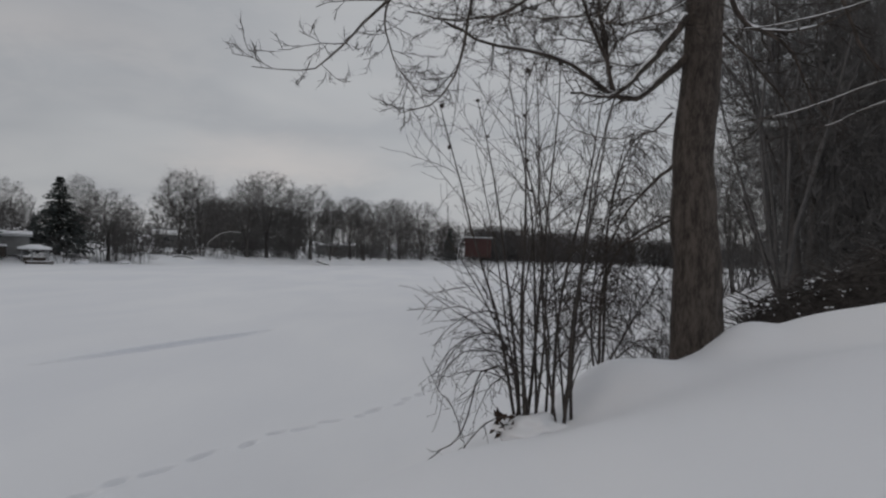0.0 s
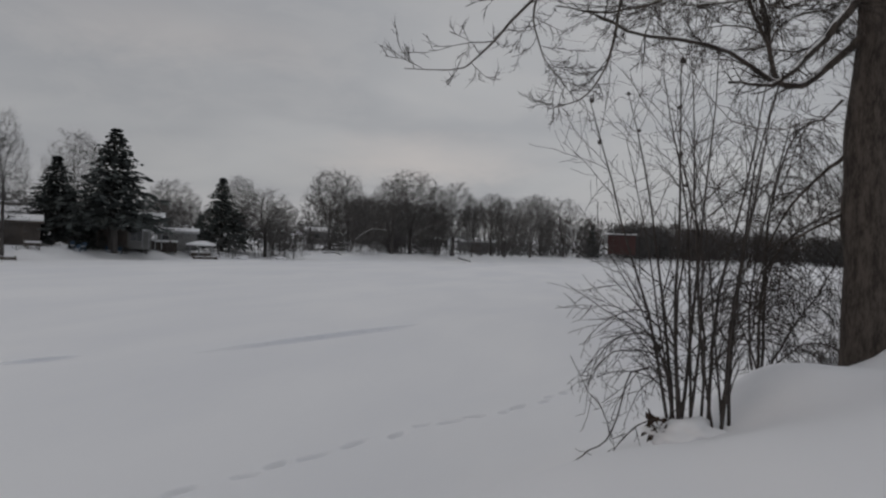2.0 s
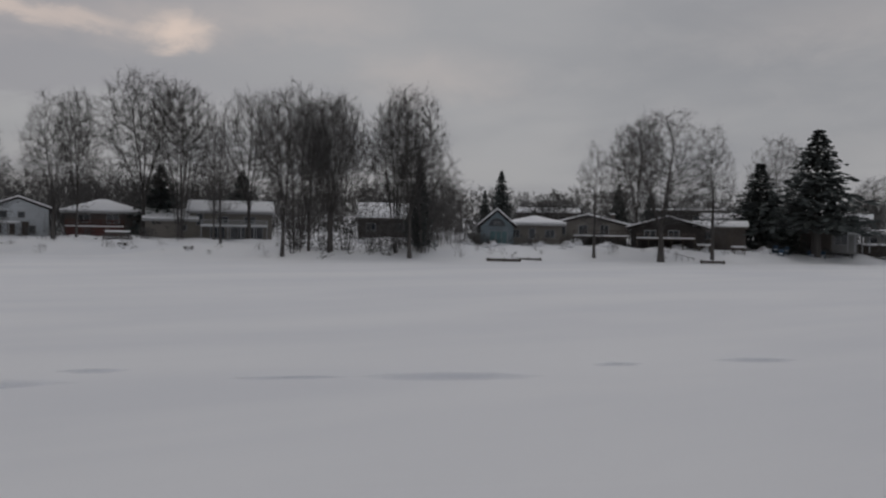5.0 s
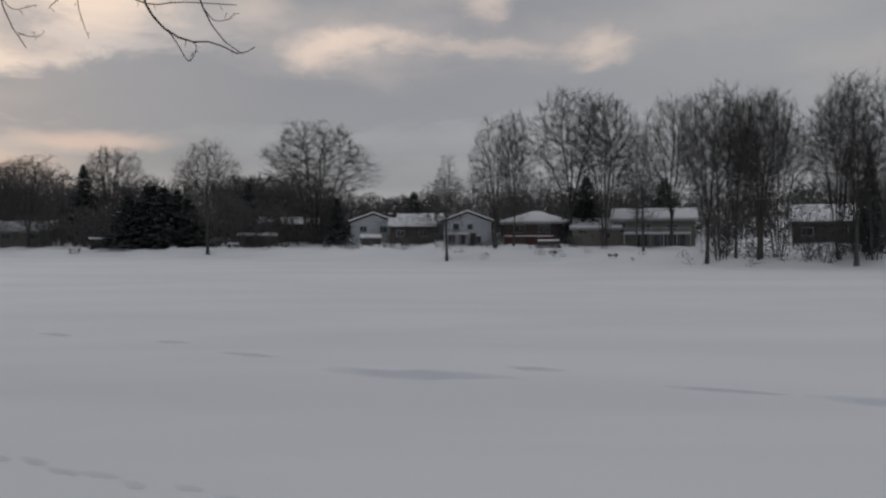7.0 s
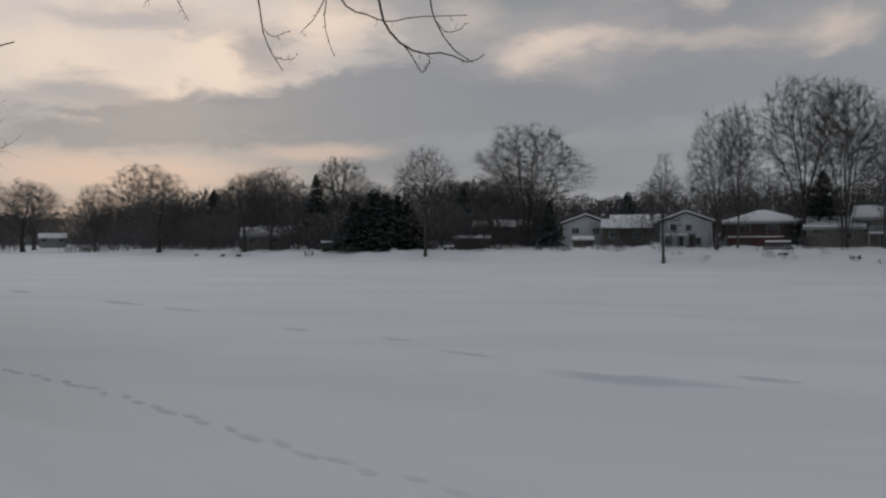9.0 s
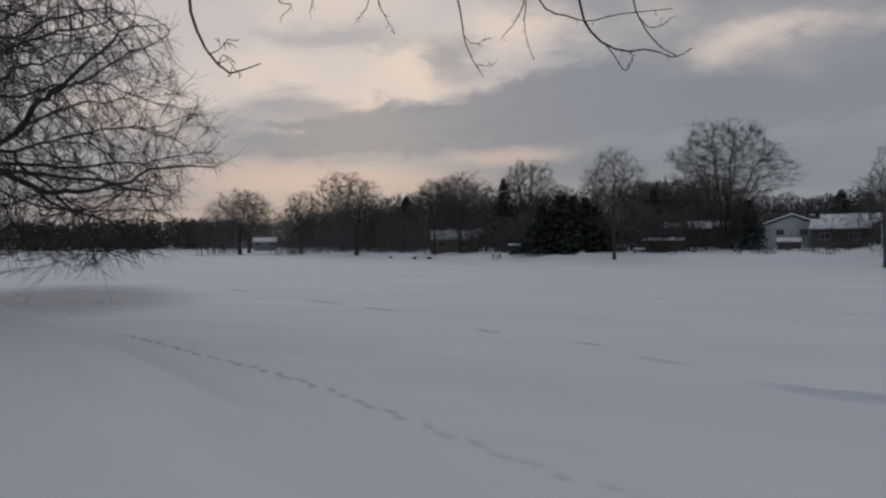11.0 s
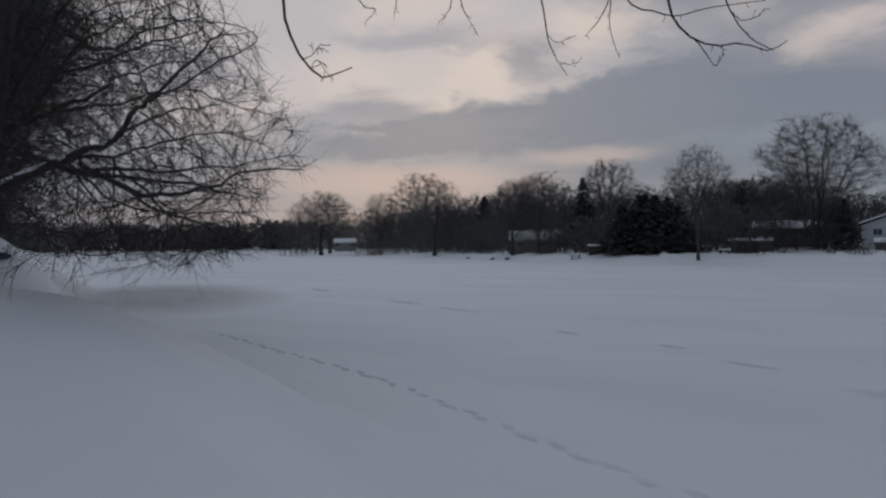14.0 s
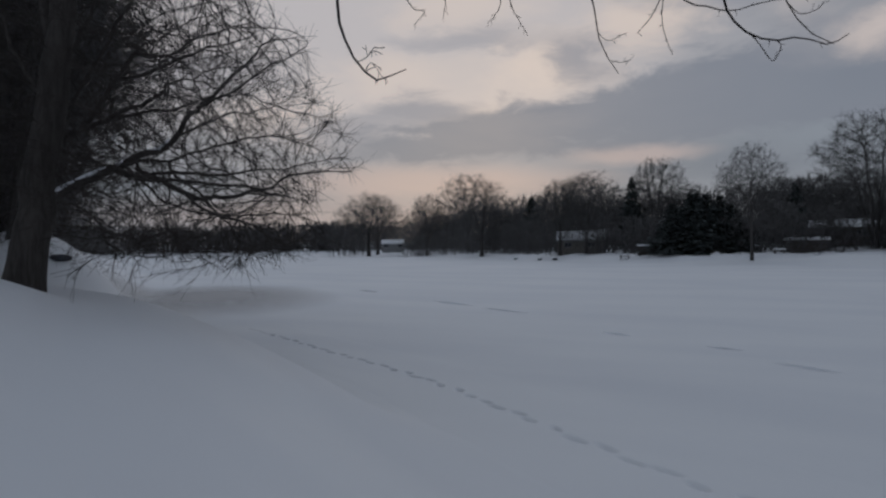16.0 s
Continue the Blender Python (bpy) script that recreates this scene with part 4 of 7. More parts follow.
def house(label, x, y, turn, w, d, wall_h, kind, roof_h, wall, windows=(), z=None, over=0.45, snow=0.26, name="house", category="house", chimney=None, doors=()):
    """windows: (x, z, width, height, bars) on the river front; doors the same."""
    ob = tagged(new(name), label, category, group="houses on the far bank")
    ob.matrix_world = pose(x, y, ground_z(x, y) if z is None else z, 0, 0, turn)
    if kind == "gable_front":
        prof = [(-w / 2, -1), (w / 2, -1), (w / 2, wall_h), (0, wall_h + roof_h * 0.93), (-w / 2, wall_h)]
        part("wall", prism(prof, -d / 2, d / 2, "y"), wall, ob)
    elif kind == "gable_side":
        prof = [(-d / 2, -1), (d / 2, -1), (d / 2, wall_h), (0, wall_h + roof_h * 0.93), (-d / 2, wall_h)]
        part("wall", prism(prof, -w / 2, w / 2, "x"), wall, ob)
    else:
        part("wall", box(-w / 2, w / 2, -d / 2, d / 2, -1, wall_h), wall, ob)
    roof = part("roof", roof_shell(kind, w, d, wall_h - 0.03, roof_h, over, 0.17), SHINGLE, ob, "dark shingled roof edge")
    part("roof_snow", roof_shell(kind, w, d, wall_h + 0.15, roof_h, over - 0.04, snow, 0.07), SNOW, roof, "thick snow on the roof")
    part("fascia", box(-w / 2 - over, w / 2 + over, -d / 2 - over - 0.03, -d / 2 - over + 0.01, wall_h - 0.16, wall_h + 0.1), BOARD if wall in (WALL_BROWN, WALL_DARK) else TRIM, roof) if kind in ("gable_side", "hip", "flat") else None
    for wx, wz, ww, wh, bars in windows:
        window(ob, wx, wz, ww, wh, -d / 2, bars=bars)
    for wx, wz, ww, wh, bars in doors:
        bm = box(wx - ww / 2, wx + ww / 2, -d / 2 - 0.06, -d / 2 + 0.02, wz, wz + wh)
        door = part("door", bm, BOARD, ob)
        part("handle", box(wx + ww * 0.36, wx + ww * 0.42, -d / 2 - 0.11, -d / 2 - 0.06, wz + wh * 0.45, wz + wh * 0.52), SHINGLE, door)
    if chimney:
        cx, ch = chimney
        c = part("chimney", box(cx - 0.35, cx + 0.35, -0.3, 0.3, wall_h * 0.5, wall_h + ch), WALL_BRICK, ob, "brick chimney")
        part("cap", box(cx - 0.42, cx + 0.42, -0.37, 0.37, wall_h + ch, wall_h + ch + 0.15), SNOW, c)
    return ob


def deck(ob, x0, x1, y0, y1, z, rail, posts, mat, name="balcony"):
    """A raised deck on posts with a railing, snow on its boards."""
    bm = bmesh.new()
    add_box(bm, x0, x1, y0, y1, z - 0.18, z)
    d = part(name, bm, mat, ob)
    part("deck_snow", box(x0 + 0.03, x1 - 0.03, y0 + 0.03, y1 - 0.03, z + 0.004, z + 0.2), SNOW, d, "snow lying on the deck")
    for i in range(posts):
        px = x0 + 0.08 + (x1 - x0 - 0.16) * i / (posts - 1)
        part("post", box(px - 0.07, px + 0.07, y0 + 0.05, y0 + 0.19, -0.8, z + rail), mat, d)
    part("rail", box(x0, x1, y0 + 0.02, y0 + 0.2, z + rail - 0.06, z + rail + 0.03), mat, d)
    part("lower_rail", box(x0, x1, y0 + 0.06, y0 + 0.14, z + 0.28, z + 0.34), mat, d)
    n = int((x1 - x0) / 0.3)
    for i in range(1, n):
        bx = x0 + (x1 - x0) * i / n
        part("baluster", box(bx - 0.035, bx + 0.035, y0 + 0.07, y0 + 0.12, z + 0.34, z + rail - 0.06), mat, d)


blue = house("small blue-grey cottage with an arched window in its gable", -100.5, 68.2, 56, 5.0, 8.5, 2.9, "gable_front", 2.5, WALL_BLUE, z=1.7, over=0.5)
glass = window(blue, 0.25, 0.25, 2.6, 2.0, -4.25, PANE_TEAL, TRIM, 2)
arch = bmesh.new()
for r, yy in ((1.25, -4.33), (1.08, -4.36)):
    ring = [arch.verts.new((r * math.cos(a), yy, 3.0 + r * 0.95 * math.sin(a))) for a in np.linspace(0, math.pi, 19)]
    back = [arch.verts.new((r * math.cos(a), -4.2, 3.0 + r * 0.95 * math.sin(a))) for a in np.linspace(0, math.pi, 19)]
    arch.faces.new(ring)
    for i in range(18):
        arch.faces.new([ring[i], back[i], back[i + 1], ring[i + 1]])
bmesh.ops.recalc_face_normals(arch, faces=arch.faces[:])
arch_win = part("arched_window", arch, PANE, blue, "arched window with dark panes")
part("mullion", box(-0.6, 0.6, -4.40, -4.36, 3.28, 3.36), TRIM, arch_win)
part("mullion", box(-0.55, 0.55, -4.40, -4.36, 3.58, 3.66), TRIM, arch_win)
part("side_shed", box(-4.6, -2.52, -2.5, 3.5, -1, 1.9), WALL_GREY, blue, "grey lean-to beside the cottage")
part("step", box(-2.2, 2.6, -5.6, -4.3, -0.6, 0.1), SNOW, blue, "snow-covered front step")

hip = house("low beige bungalow under a snowy hip roof", -101.0, 76.0, 53, 8.6, 8.0, 3.2, "hip", 1.1, WALL_BEIGE, [(-0.4, 1.0, 0.9, 1.6, 0), (2.4, 1.2, 1.4, 1.1, 1), (-3.0, 1.2, 1.2, 1.1, 1)], z=1.9, over=0.7)
gab = house("wide beige house with a low snowy gable", -97.2, 84.0, 49, 12.2, 9.0, 2.7, "gable_front", 1.6, WALL_BEIGE, [(-0.7, 1.3, 1.3, 1.5, 1), (2.6, 1.3, 1.2, 1.5, 1), (-4.0, 1.3, 1.0, 1.2, 0)], z=2.3, over=0.6, chimney=(4.0, 2.0))
deck(gab, -2.2, 6.4, -7.0, -4.55, 1.1, 0.95, 6, BOARD)
bro = house("dark brown chalet with a low snowy gable and terrace", -87.0, 91.7, 43, 11.0, 8.0, 2.4, "gable_front", 1.7, WALL_DARK, [(0.9, 1.2, 1.5, 0.9, 1), (-2.6, 0.9, 1.6, 1.2, 1)], z=2.3, over=0.8)
deck(bro, -4.5, 4.0, -6.6, -4.05, 0.9, 0.8, 6, BOARD, "terrace")
house("long dark flat-roofed house behind the shore cottages", -107.9, 118.8, 42, 13.8, 8.0, 3.7, "flat", 0.35, WALL_DARK, [(-3.5, 1.6, 2.0, 1.2, 1), (2.5, 1.6, 2.4, 1.2, 2)], z=4.8, snow=0.35)
house("long brown bungalow with a snowy roof behind", -130.5, 101.7, 52, 12.6, 8.0, 2.9, "gable_side", 1.0, WALL_BROWN, [(-3, 1.2, 1.6, 1.1, 1), (3, 1.2, 1.6, 1.1, 1)], z=5.0)
house("small grey house under a snowy gable roof behind", -96.2, 115.6, 40, 7.4, 6.0, 2.5, "gable_side", 1.0, WALL_GREY, [(0, 1.1, 1.5, 1.0, 1)], z=4.1)
car = house("dark flat-roofed garden house with snow on top", -82.5, 98.4, 40, 7.4, 6.0, 2.6, "gable_side", 0.8, WALL_BROWN, [(-1.8, 0.9, 1.4, 1.1, 1)], z=2.4, doors=[(1.6, 0, 1.0, 2.0, 0)])
bal = house("grey two-storey house with a white corner balcony", -73.6, 113.0, 33, 7.6, 8.0, 4.0, "hip", 1.2, WALL_GREY, [(-1.6, 2.3, 1.5, 1.2, 1), (1.6, 0.4, 1.6, 1.6, 1), (-1.8, 0.6, 1.2, 1.1, 1)], z=2.4)
deck(bal, 2.4, 5.4, -6.2, -3.9, 2.0, 0.9, 4, TRIM)
porch = part("porch_roof", prism([(-6.5, 3.9), (-3.7, 3.9), (-5.0, 4.7)], 2.2, 5.7, "x"), SHINGLE, bal, "small porch roof over the balcony")
part("roof_snow", prism([(-6.55, 3.95), (-5.0, 4.72), (-3.68, 3.95), (-3.68, 4.15), (-5.0, 4.95), (-6.55, 4.15)], 2.15, 5.75, "x"), SNOW, porch, "snow on the porch roof")
annexe = part("annexe", box(-8.2, -3.85, -3.5, 3.0, -1, 2.6), WALL_WHITE, bal, "white annexe wall with small dark windows")
part("roof_snow", box(-8.4, -3.8, -3.7, 3.1, 2.61, 2.9), SNOW, annexe, "snow on the flat roof")
for wx in (-7.2, -5.2):
    window(bal, wx, 1.1, 0.9, 0.9, -3.5)
carport = part("carport_roof", box(-4.0, 0.4, -7.4, -4.06, 2.25, 2.42), BOARD, bal, "flat carport roof on posts")
part("roof_snow", box(-4.05, 0.45, -7.45, -4.1, 2.424, 2.72), SNOW, carport, "snow on the carport")
part("back_wall", box(-3.9, 0.3, -4.5, -4.05, -0.6, 2.24), WALL_BROWN, carport)
for px in (-3.85, -1.8, 0.2):
    part("post", box(px - 0.07, px + 0.07, -7.3, -7.16, -0.6, 2.24), BOARD, carport)
house("low flat-roofed outbuilding under thick snow", -69.6, 122.0, 29, 6.4, 5.0, 2.1, "flat", 0.2, WALL_GREY, [(-2, 0.7, 1.2, 0.8, 0)], z=2.3, snow=0.4, name="outbuilding", category="outbuilding")
house("dark brown house with a steep snow-covered roof behind trees", -121.8, 59.3, 64, 10.0, 8.0, 3.8, "gable_side", 2.6, WALL_DARK, [(-2.8, 1.8, 1.5, 1.2, 1), (2.0, 1.8, 1.5, 1.2, 1)], z=1.9)
two = house("beige two-storey house with a long white balcony", -122.3, 32.0, 75, 12.2, 8.5, 4.2, "gable_side", 1.6, WALL_BEIGE, [(-1.2, 2.65, 1.5, 0.9, 1), (2.8, 2.65, 1.6, 0.9, 1), (-4.6, 2.3, 0.9, 1.6, 0), (-2.0, 0.2, 2.0, 1.8, 1), (1.0, 0.2, 2.0, 1.8, 1), (3.8, 0.2, 1.8, 1.8, 1)], z=1.9)
deck(two, -4.4, 5.4, -6.3, -4.3, 2.15, 0.9, 6, TRIM)
house("beige garage with a small window and snowy roof", -123.3, 23.0, 79, 7.2, 7.0, 3.0, "gable_side", 1.4, WALL_BEIGE, [(1.8, 1.5, 0.8, 0.8, 0)], z=1.8, name="garage", category="garage")
dk = house("brown brick house with a red railed deck", -130.7, 14.1, 84, 10.4, 9.0, 2.9, "hip", 1.7, WALL_BRICK, [(-2.6, 1.4, 1.6, 1.1, 1), (1.4, 1.4, 1.6, 1.1, 1)], z=2.9, over=0.7)
deck(dk, -5.0, 2.9, -7.2, -4.6, 0.7, 1.0, 6, RAIL_RED, "deck")
part("deck_skirt", box(-4.9, 2.8, -7.05, -6.95, -1.0, 0.5), RAIL_RED, dk, "red-stained skirt boards")
wh = house("white two-storey house with a snowy gable", -130.4, 2.5, 89, 7.8, 8.5, 3.9, "gable_front", 1.6, WALL_WHITE, [(-1.9, 2.5, 0.9, 1.1, 0), (0.4, 2.7, 0.8, 0.8, 0), (-2.6, 0.5, 0.9, 1.2, 0), (1.8, 0.5, 0.8, 1.0, 0)], z=2.1, doors=[(-0.9, 0.1, 1.0, 2.0, 0), (0.9, 0.1, 0.9, 2.0, 0)])
deck(wh, -3.9, 0.2, -5.6, -4.3, 1.95, 0.7, 4, TRIM)
house("long brown bungalow with a snow-laden roof", -144.5, -7.6, 92, 8.2, 7.0, 2.6, "gable_side", 1.5, WALL_BROWN, [(-2.2, 1.0, 1.4, 1.0, 1), (2.0, 1.0, 1.4, 1.0, 1)], z=2.7)
w2h = house("white gabled house with a brick chimney", -151.6, -15.8, 96, 8.6, 9.0, 3.6, "gable_front", 1.7, WALL_WHITE, [(-1.9, 1.9, 1.2, 0.95, 1), (1.9, 1.9, 1.2, 0.95, 1)], z=2.7, chimney=(3.4, 1.8))
house("long grey bungalow with deep snow on its roof", -155.3, -6.0, 92, 10.0, 8.0, 3.4, "gable_side", 1.6, WALL_GREY, [(-2.6, 1.4, 2.4, 1.0, 2), (2.4, 1.4, 1.4, 1.0, 1)], z=2.9)
house("small brown garden shed with snow on its roof", -141.6, -15.2, 96, 3.6, 2.6, 1.3, "gable_side", 0.5, WALL_BROWN, [], z=1.9, snow=0.25, over=0.2, name="shed", category="shed", doors=[(0.3, 0, 0.8, 1.2, 0)])
house("brown house with a snow-covered roof among trees", -166.7, -35.7, 102, 12.0, 8.0, 2.5, "gable_side", 1.4, WALL_BROWN, [(-3, 1, 1.6, 1.0, 1), (3, 1, 1.6, 1.0, 1)], z=3.6)
house("grey house with a snowy roof up the slope", -210.6, -45.4, 102, 11.0, 8.0, 2.6, "gable_side", 1.5, WALL_GREY, [(-2, 1, 1.6, 1.0, 1)], z=7.6)
house("grey house with a snowy roof far up the slope", -222.0, -12.0, 93, 12.0, 8.0, 2.6, "gable_side", 1.5, WALL_GREY, [(-2, 1, 1.6, 1.0, 1)], z=8.6)
ter = house("dark garden shelter with snow on its roof", -147.7, -37.9, 104, 6.8, 4.0, 1.9, "flat", 0.3, WALL_BROWN, [], z=1.8, snow=0.32, name="garden_shelter", category="shelter", doors=[(-1.2, 0, 1.1, 1.7, 0)])
house("beige bungalow with a snowy roof behind the trees", -167.3, -95.1, 120, 11.0, 8.0, 2.4, "gable_side", 2.0, WALL_BEIGE, [(-3, 0.9, 1.6, 1.0, 1), (2.4, 0.9, 1.6, 1.0, 1)], z=2.3)
house("dark house with a steep snowy gable up the slope", -198.1, -84.7, 113, 6.6, 8.0, 2.4, "gable_front", 2.3, WALL_BROWN, [(0, 1.0, 1.2, 1.0, 1)], z=6.2)
house("pale house with a snowy roof along the far reach", -240.0, -228.5, 134, 9.0, 7.0, 2.6, "gable_side", 1.6, WALL_GREY, [(-3, 1.4, 1.6, 1.2, 1), (3, 1.4, 1.6, 1.2, 1)], z=2.6)
house("beige house with a snow-covered roof near the far shore", -203.7, -111.9, 119, 10.0, 8.0, 3.4, "gable_side", 1.8, WALL_BEIGE, [(-2.4, 1.3, 1.5, 1.1, 1), (2.4, 1.3, 1.5, 1.1, 1)], z=2.6)
house("small cottage with a snow-covered roof behind thickets", -63.5, 175.3, 20, 5.2, 5.0, 1.9, "gable_side", 0.8, WALL_GREY, [(0, 0.6, 1.2, 0.9, 1)], z=4.0)
house("dull red barn across the far bend of the river", 12.1, 264.0, -3, 9.0, 8.0, 5.6, "flat", 0.3, WALL_RED, [], z=4.0, snow=0.02, name="barn", category="barn")
house("long grey shed behind the shore trees", -33.6, 238.1, 8, 12.0, 8.0, 3.4, "flat", 0.3, WALL_GREY, [], z=1.8, name="storage_shed", category="shed", doors=[(0, 0, 2.4, 3.0, 0)])


# ---- gardens on the far shore ----
def gazebo(x, y, turn, w):
    ob = tagged(new("gazebo"), "small white-posted gazebo under a lid of snow", "gazebo")
    ob.matrix_world = pose(x, y, ground_z(x, y), 0, 0, turn)
    for px in (-w / 2 + 0.3, -0.4, w / 2 - 0.3):
        for py in (-1.2, 1.2):
            part("post", box(px - 0.1, px + 0.1, py - 0.1, py + 0.1, -0.5, 2.0), TRIM, ob)
    roof = part("roof", roof_shell("hip", w, 3.0, 2.0, 0.5, 0.35, 0.15), SHINGLE, ob)
    part("roof_snow", roof_shell("hip", w, 3.0, 2.15, 0.5, 0.33, 0.3, 0.06), SNOW, roof, "thick lid of snow")
    part("counter", box(-w / 2 + 0.5, w / 2 - 0.5, -0.9, -0.6, -0.5, 0.9), BOARD, ob)
    return ob


gazebo(-64.8, 121.6, 27, 4.2)


def dock(x, y, turn, length, label):
    ob = tagged(new("dock"), label, "dock", group="docks on the far shore")
    ob.matrix_world = pose(x, y, 0.0, 0, 0, turn)
    n = int(length / 0.3)
    for i in range(n):
        part("plank", box(-length / 2 + i * 0.3 + 0.01, -length / 2 + i * 0.3 + 0.29, -0.7, 0.7, 0.32, 0.38), BOARD, ob)
    part("beam", box(-length / 2, length / 2, -0.72, -0.6, 0.08, 0.32), BOARD, ob)
    for px in (-length / 2 + 0.2, 0, length / 2 - 0.2):
        part("post", box(px - 0.07, px + 0.07, -0.85, -0.72, -0.3, 0.55), BOARD, ob)
    part("snow", box(-length / 2 + 0.1, length / 2 - 0.1, -0.6, 0.65, 0.384, 0.5), SNOW, ob, "snow lying on the planks")


dock(-80.8, 55.9, 60, 4.4, "low dark wooden dock drawn up on the snow")
dock(-81.6, 60.5, 52, 3.4, "short wooden dock half buried in snow")
dock(-63.0, 119.6, 30, 4.0, "low wooden dock under snow beside thickets")
dock(-70.6, 82.8, 44, 3.2, "dark wooden landing at the foot of a tree")


def garden_chair(x, y, turn, mat, label):
    ob = tagged(new("garden_chair"), label, "chair", group="garden chairs on the far shore")
    ob.matrix_world = pose(x, y, ground_z(x, y), 0, 0, turn)
    part("seat", box(-0.32, 0.32, -0.3, 0.3, 0.36, 0.42), mat, ob)
    bm = box(-0.32, 0.32, -0.04, 0.04, 0.0, 0.75)
    bmesh.ops.transform(bm, matrix=pose(0, 0.3, 0.4, -18), verts=bm.verts[:])
    part("backrest", bm, mat, ob)
    for lx in (-0.28, 0.28):
        for ly in (-0.26, 0.26):
            part("leg", box(lx - 0.04, lx + 0.04, ly - 0.04, ly + 0.04, -0.2, 0.36), mat, ob)
        part("armrest", box(lx - 0.07, lx + 0.07, -0.34, 0.3, 0.58, 0.63), mat, ob)
    part("snow", box(-0.3, 0.3, -0.28, 0.22, 0.424, 0.52), SNOW, ob, "cushion of snow")


for x, y, turn in ((-74.2, 100.8, 40), (-72.4, 99.5, 20), (-76.4, 107.0, 55), (-76.9, 110.6, 30), (-76.0, 111.4, 10), (-70.7, 104.4, 70), (-70.1, 106.1, 25), (-74.4, 110.4, 60), (-73.2, 101.9, 15)):
    garden_chair(x, y, turn, METAL_BLUE, "dark blue garden chair with snow on its seat")


def snowy_bush(x, y, r, h, label="low garden bush heaped with snow"):
    rng = np.random.default_rng(int(abs(x * 13 + y * 7)))
    ob = tagged(new("garden_bush"), label, "bush", group="garden bushes on the far shore")
    ob.location = (x, y, ground_z(x, y) - 0.05)
    n = 160
    a = rng.random(n) * 6.28
    q = np.sqrt(rng.random(n)) * r * 0.7
    l, rr = walk_out(rng, np.stack([np.cos(a) * q * 0.4, np.sin(a) * q * 0.4, 0 * a], 1), unit(np.stack([np.cos(a) * 0.8, np.sin(a) * 0.8, np.ones(n)], 1)), h * (0.6 + 0.6 * rng.random(n)), np.full(n, 0.018), 4, 0.15, 0, 0.5)
    tagged(child("twig_growth", mesh_from("twig_growth", *tubes(l, rr, 3), STEM), ob), kind="stuff")
    bm = bmesh.new()
    bmesh.ops.create_icosphere(bm, subdivisions=3, radius=1)
    for v in bm.verts:
        k = 1 + 0.5 * noise.noise(v.co * 1.6 + Vector((x, y, 0)))
        v.co = Vector((v.co.x * r * 0.7 * k, v.co.y * r * 0.7 * k, h * 0.2 + v.co.z * h * 0.42 * k))
    part("snow_cap", bm, SNOW, ob, "cap of snow")


for x, y, r, h in ((-93.4, 71.5, 0.9, 1.2), (-91.0, 74.6, 1.3, 1.5), (-93.0, 78.0, 1.5, 1.7), (-88.6, 80.4, 1.6, 1.3), (-82.5, 89.2, 1.5, 1.4), (-79.6, 92.4, 1.1, 1.1),
                   (-95.5, 64.0, 1.0, 1.2), (-97.5, 61.0, 1.2, 1.6), (-92.0, 60.2, 1.0, 1.1), (-99.0, 55.0, 1.6, 1.6), (-105.0, 47.5, 1.5, 1.4), (-75.2, 99.6, 1.4, 1.4), (-103.2, 21.5, 0.7, 0.8), (-107.5, 14.0, 0.7, 0.7),
                   (-133.0, -22.0, 0.7, 0.8), (-134.6, -33.0, 0.9, 0.9), (-138.0, -30.5, 0.6, 0.7), (-127.0, -8.0, 0.8, 0.8), (-141.5, -52.0, 1.0, 1.1), (-60.6, 128.2, 1.6, 1.4), (-57.0, 136.8, 1.8, 1.3)):
    snowy_bush(x, y, r, h)


def garden_table(x, y, turn):
    ob = tagged(new("picnic_table"), "wooden picnic table loaded with snow", "table", group="picnic tables on the far shore")
    ob.matrix_world = pose(x, y, ground_z(x, y), 0, 0, turn)
    part("tabletop", box(-1.0, 1.0, -0.45, 0.45, 0.7, 0.77), BOARD, ob)
    part("snow", box(-0.97, 0.97, -0.42, 0.42, 0.774, 1.02), SNOW, ob, "block of snow")
    for s in (-1, 1):
        part("bench", box(-1.0, 1.0, s * 0.85 - 0.15, s * 0.85 + 0.15, 0.4, 0.46), BOARD, ob)
        part("trestle", box(s * 0.75 - 0.06, s * 0.75 + 0.06, -0.8, 0.8, 0.3, 0.4), BOARD, ob)
        for ly in (-0.4, 0.4):
            part("leg", box(s * 0.75 - 0.06, s * 0.75 + 0.06, ly - 0.06, ly + 0.06, -0.25, 0.7), BOARD, ob)


for x, y, turn in ((-78.4, 90.2, 30), (-75.4, 94.0, 60), (-98.0, 50.6, 20), (-139.5, -40.2, 95), (-143.6, -71.5, 110)):
    garden_table(x, y, turn)


def handrail(x, y, turn, length):
    ob = tagged(new("handrail"), "thin dark metal handrail down to the ice", "handrail", group="shore handrails")
    ob.matrix_world = pose(x, y, ground_z(x, y), 0, 0, turn)
    n = 4
    for i in range(n):
        u = i / (n - 1)
        part("post", box(u * length - 0.03, u * length + 0.03, -0.03, 0.03, -0.6 * u - 0.4, 1.0 - 0.6 * u), SHINGLE, ob)
    bm = box(0, length * 1.05, -0.035, 0.035, -0.03, 0.03)
    bmesh.ops.transform(bm, matrix=pose(0, 0, 1.0, 0, math.degrees(math.atan2(0.6, length)), 0), verts=bm.verts[:])
    part("rail", bm, SHINGLE, ob)


handrail(-76.4, 82.2, 48, 2.4)
handrail(-132.0, -18.0, 96, 1.8)
handrail(-126.4, -9.4, 60, 1.6)


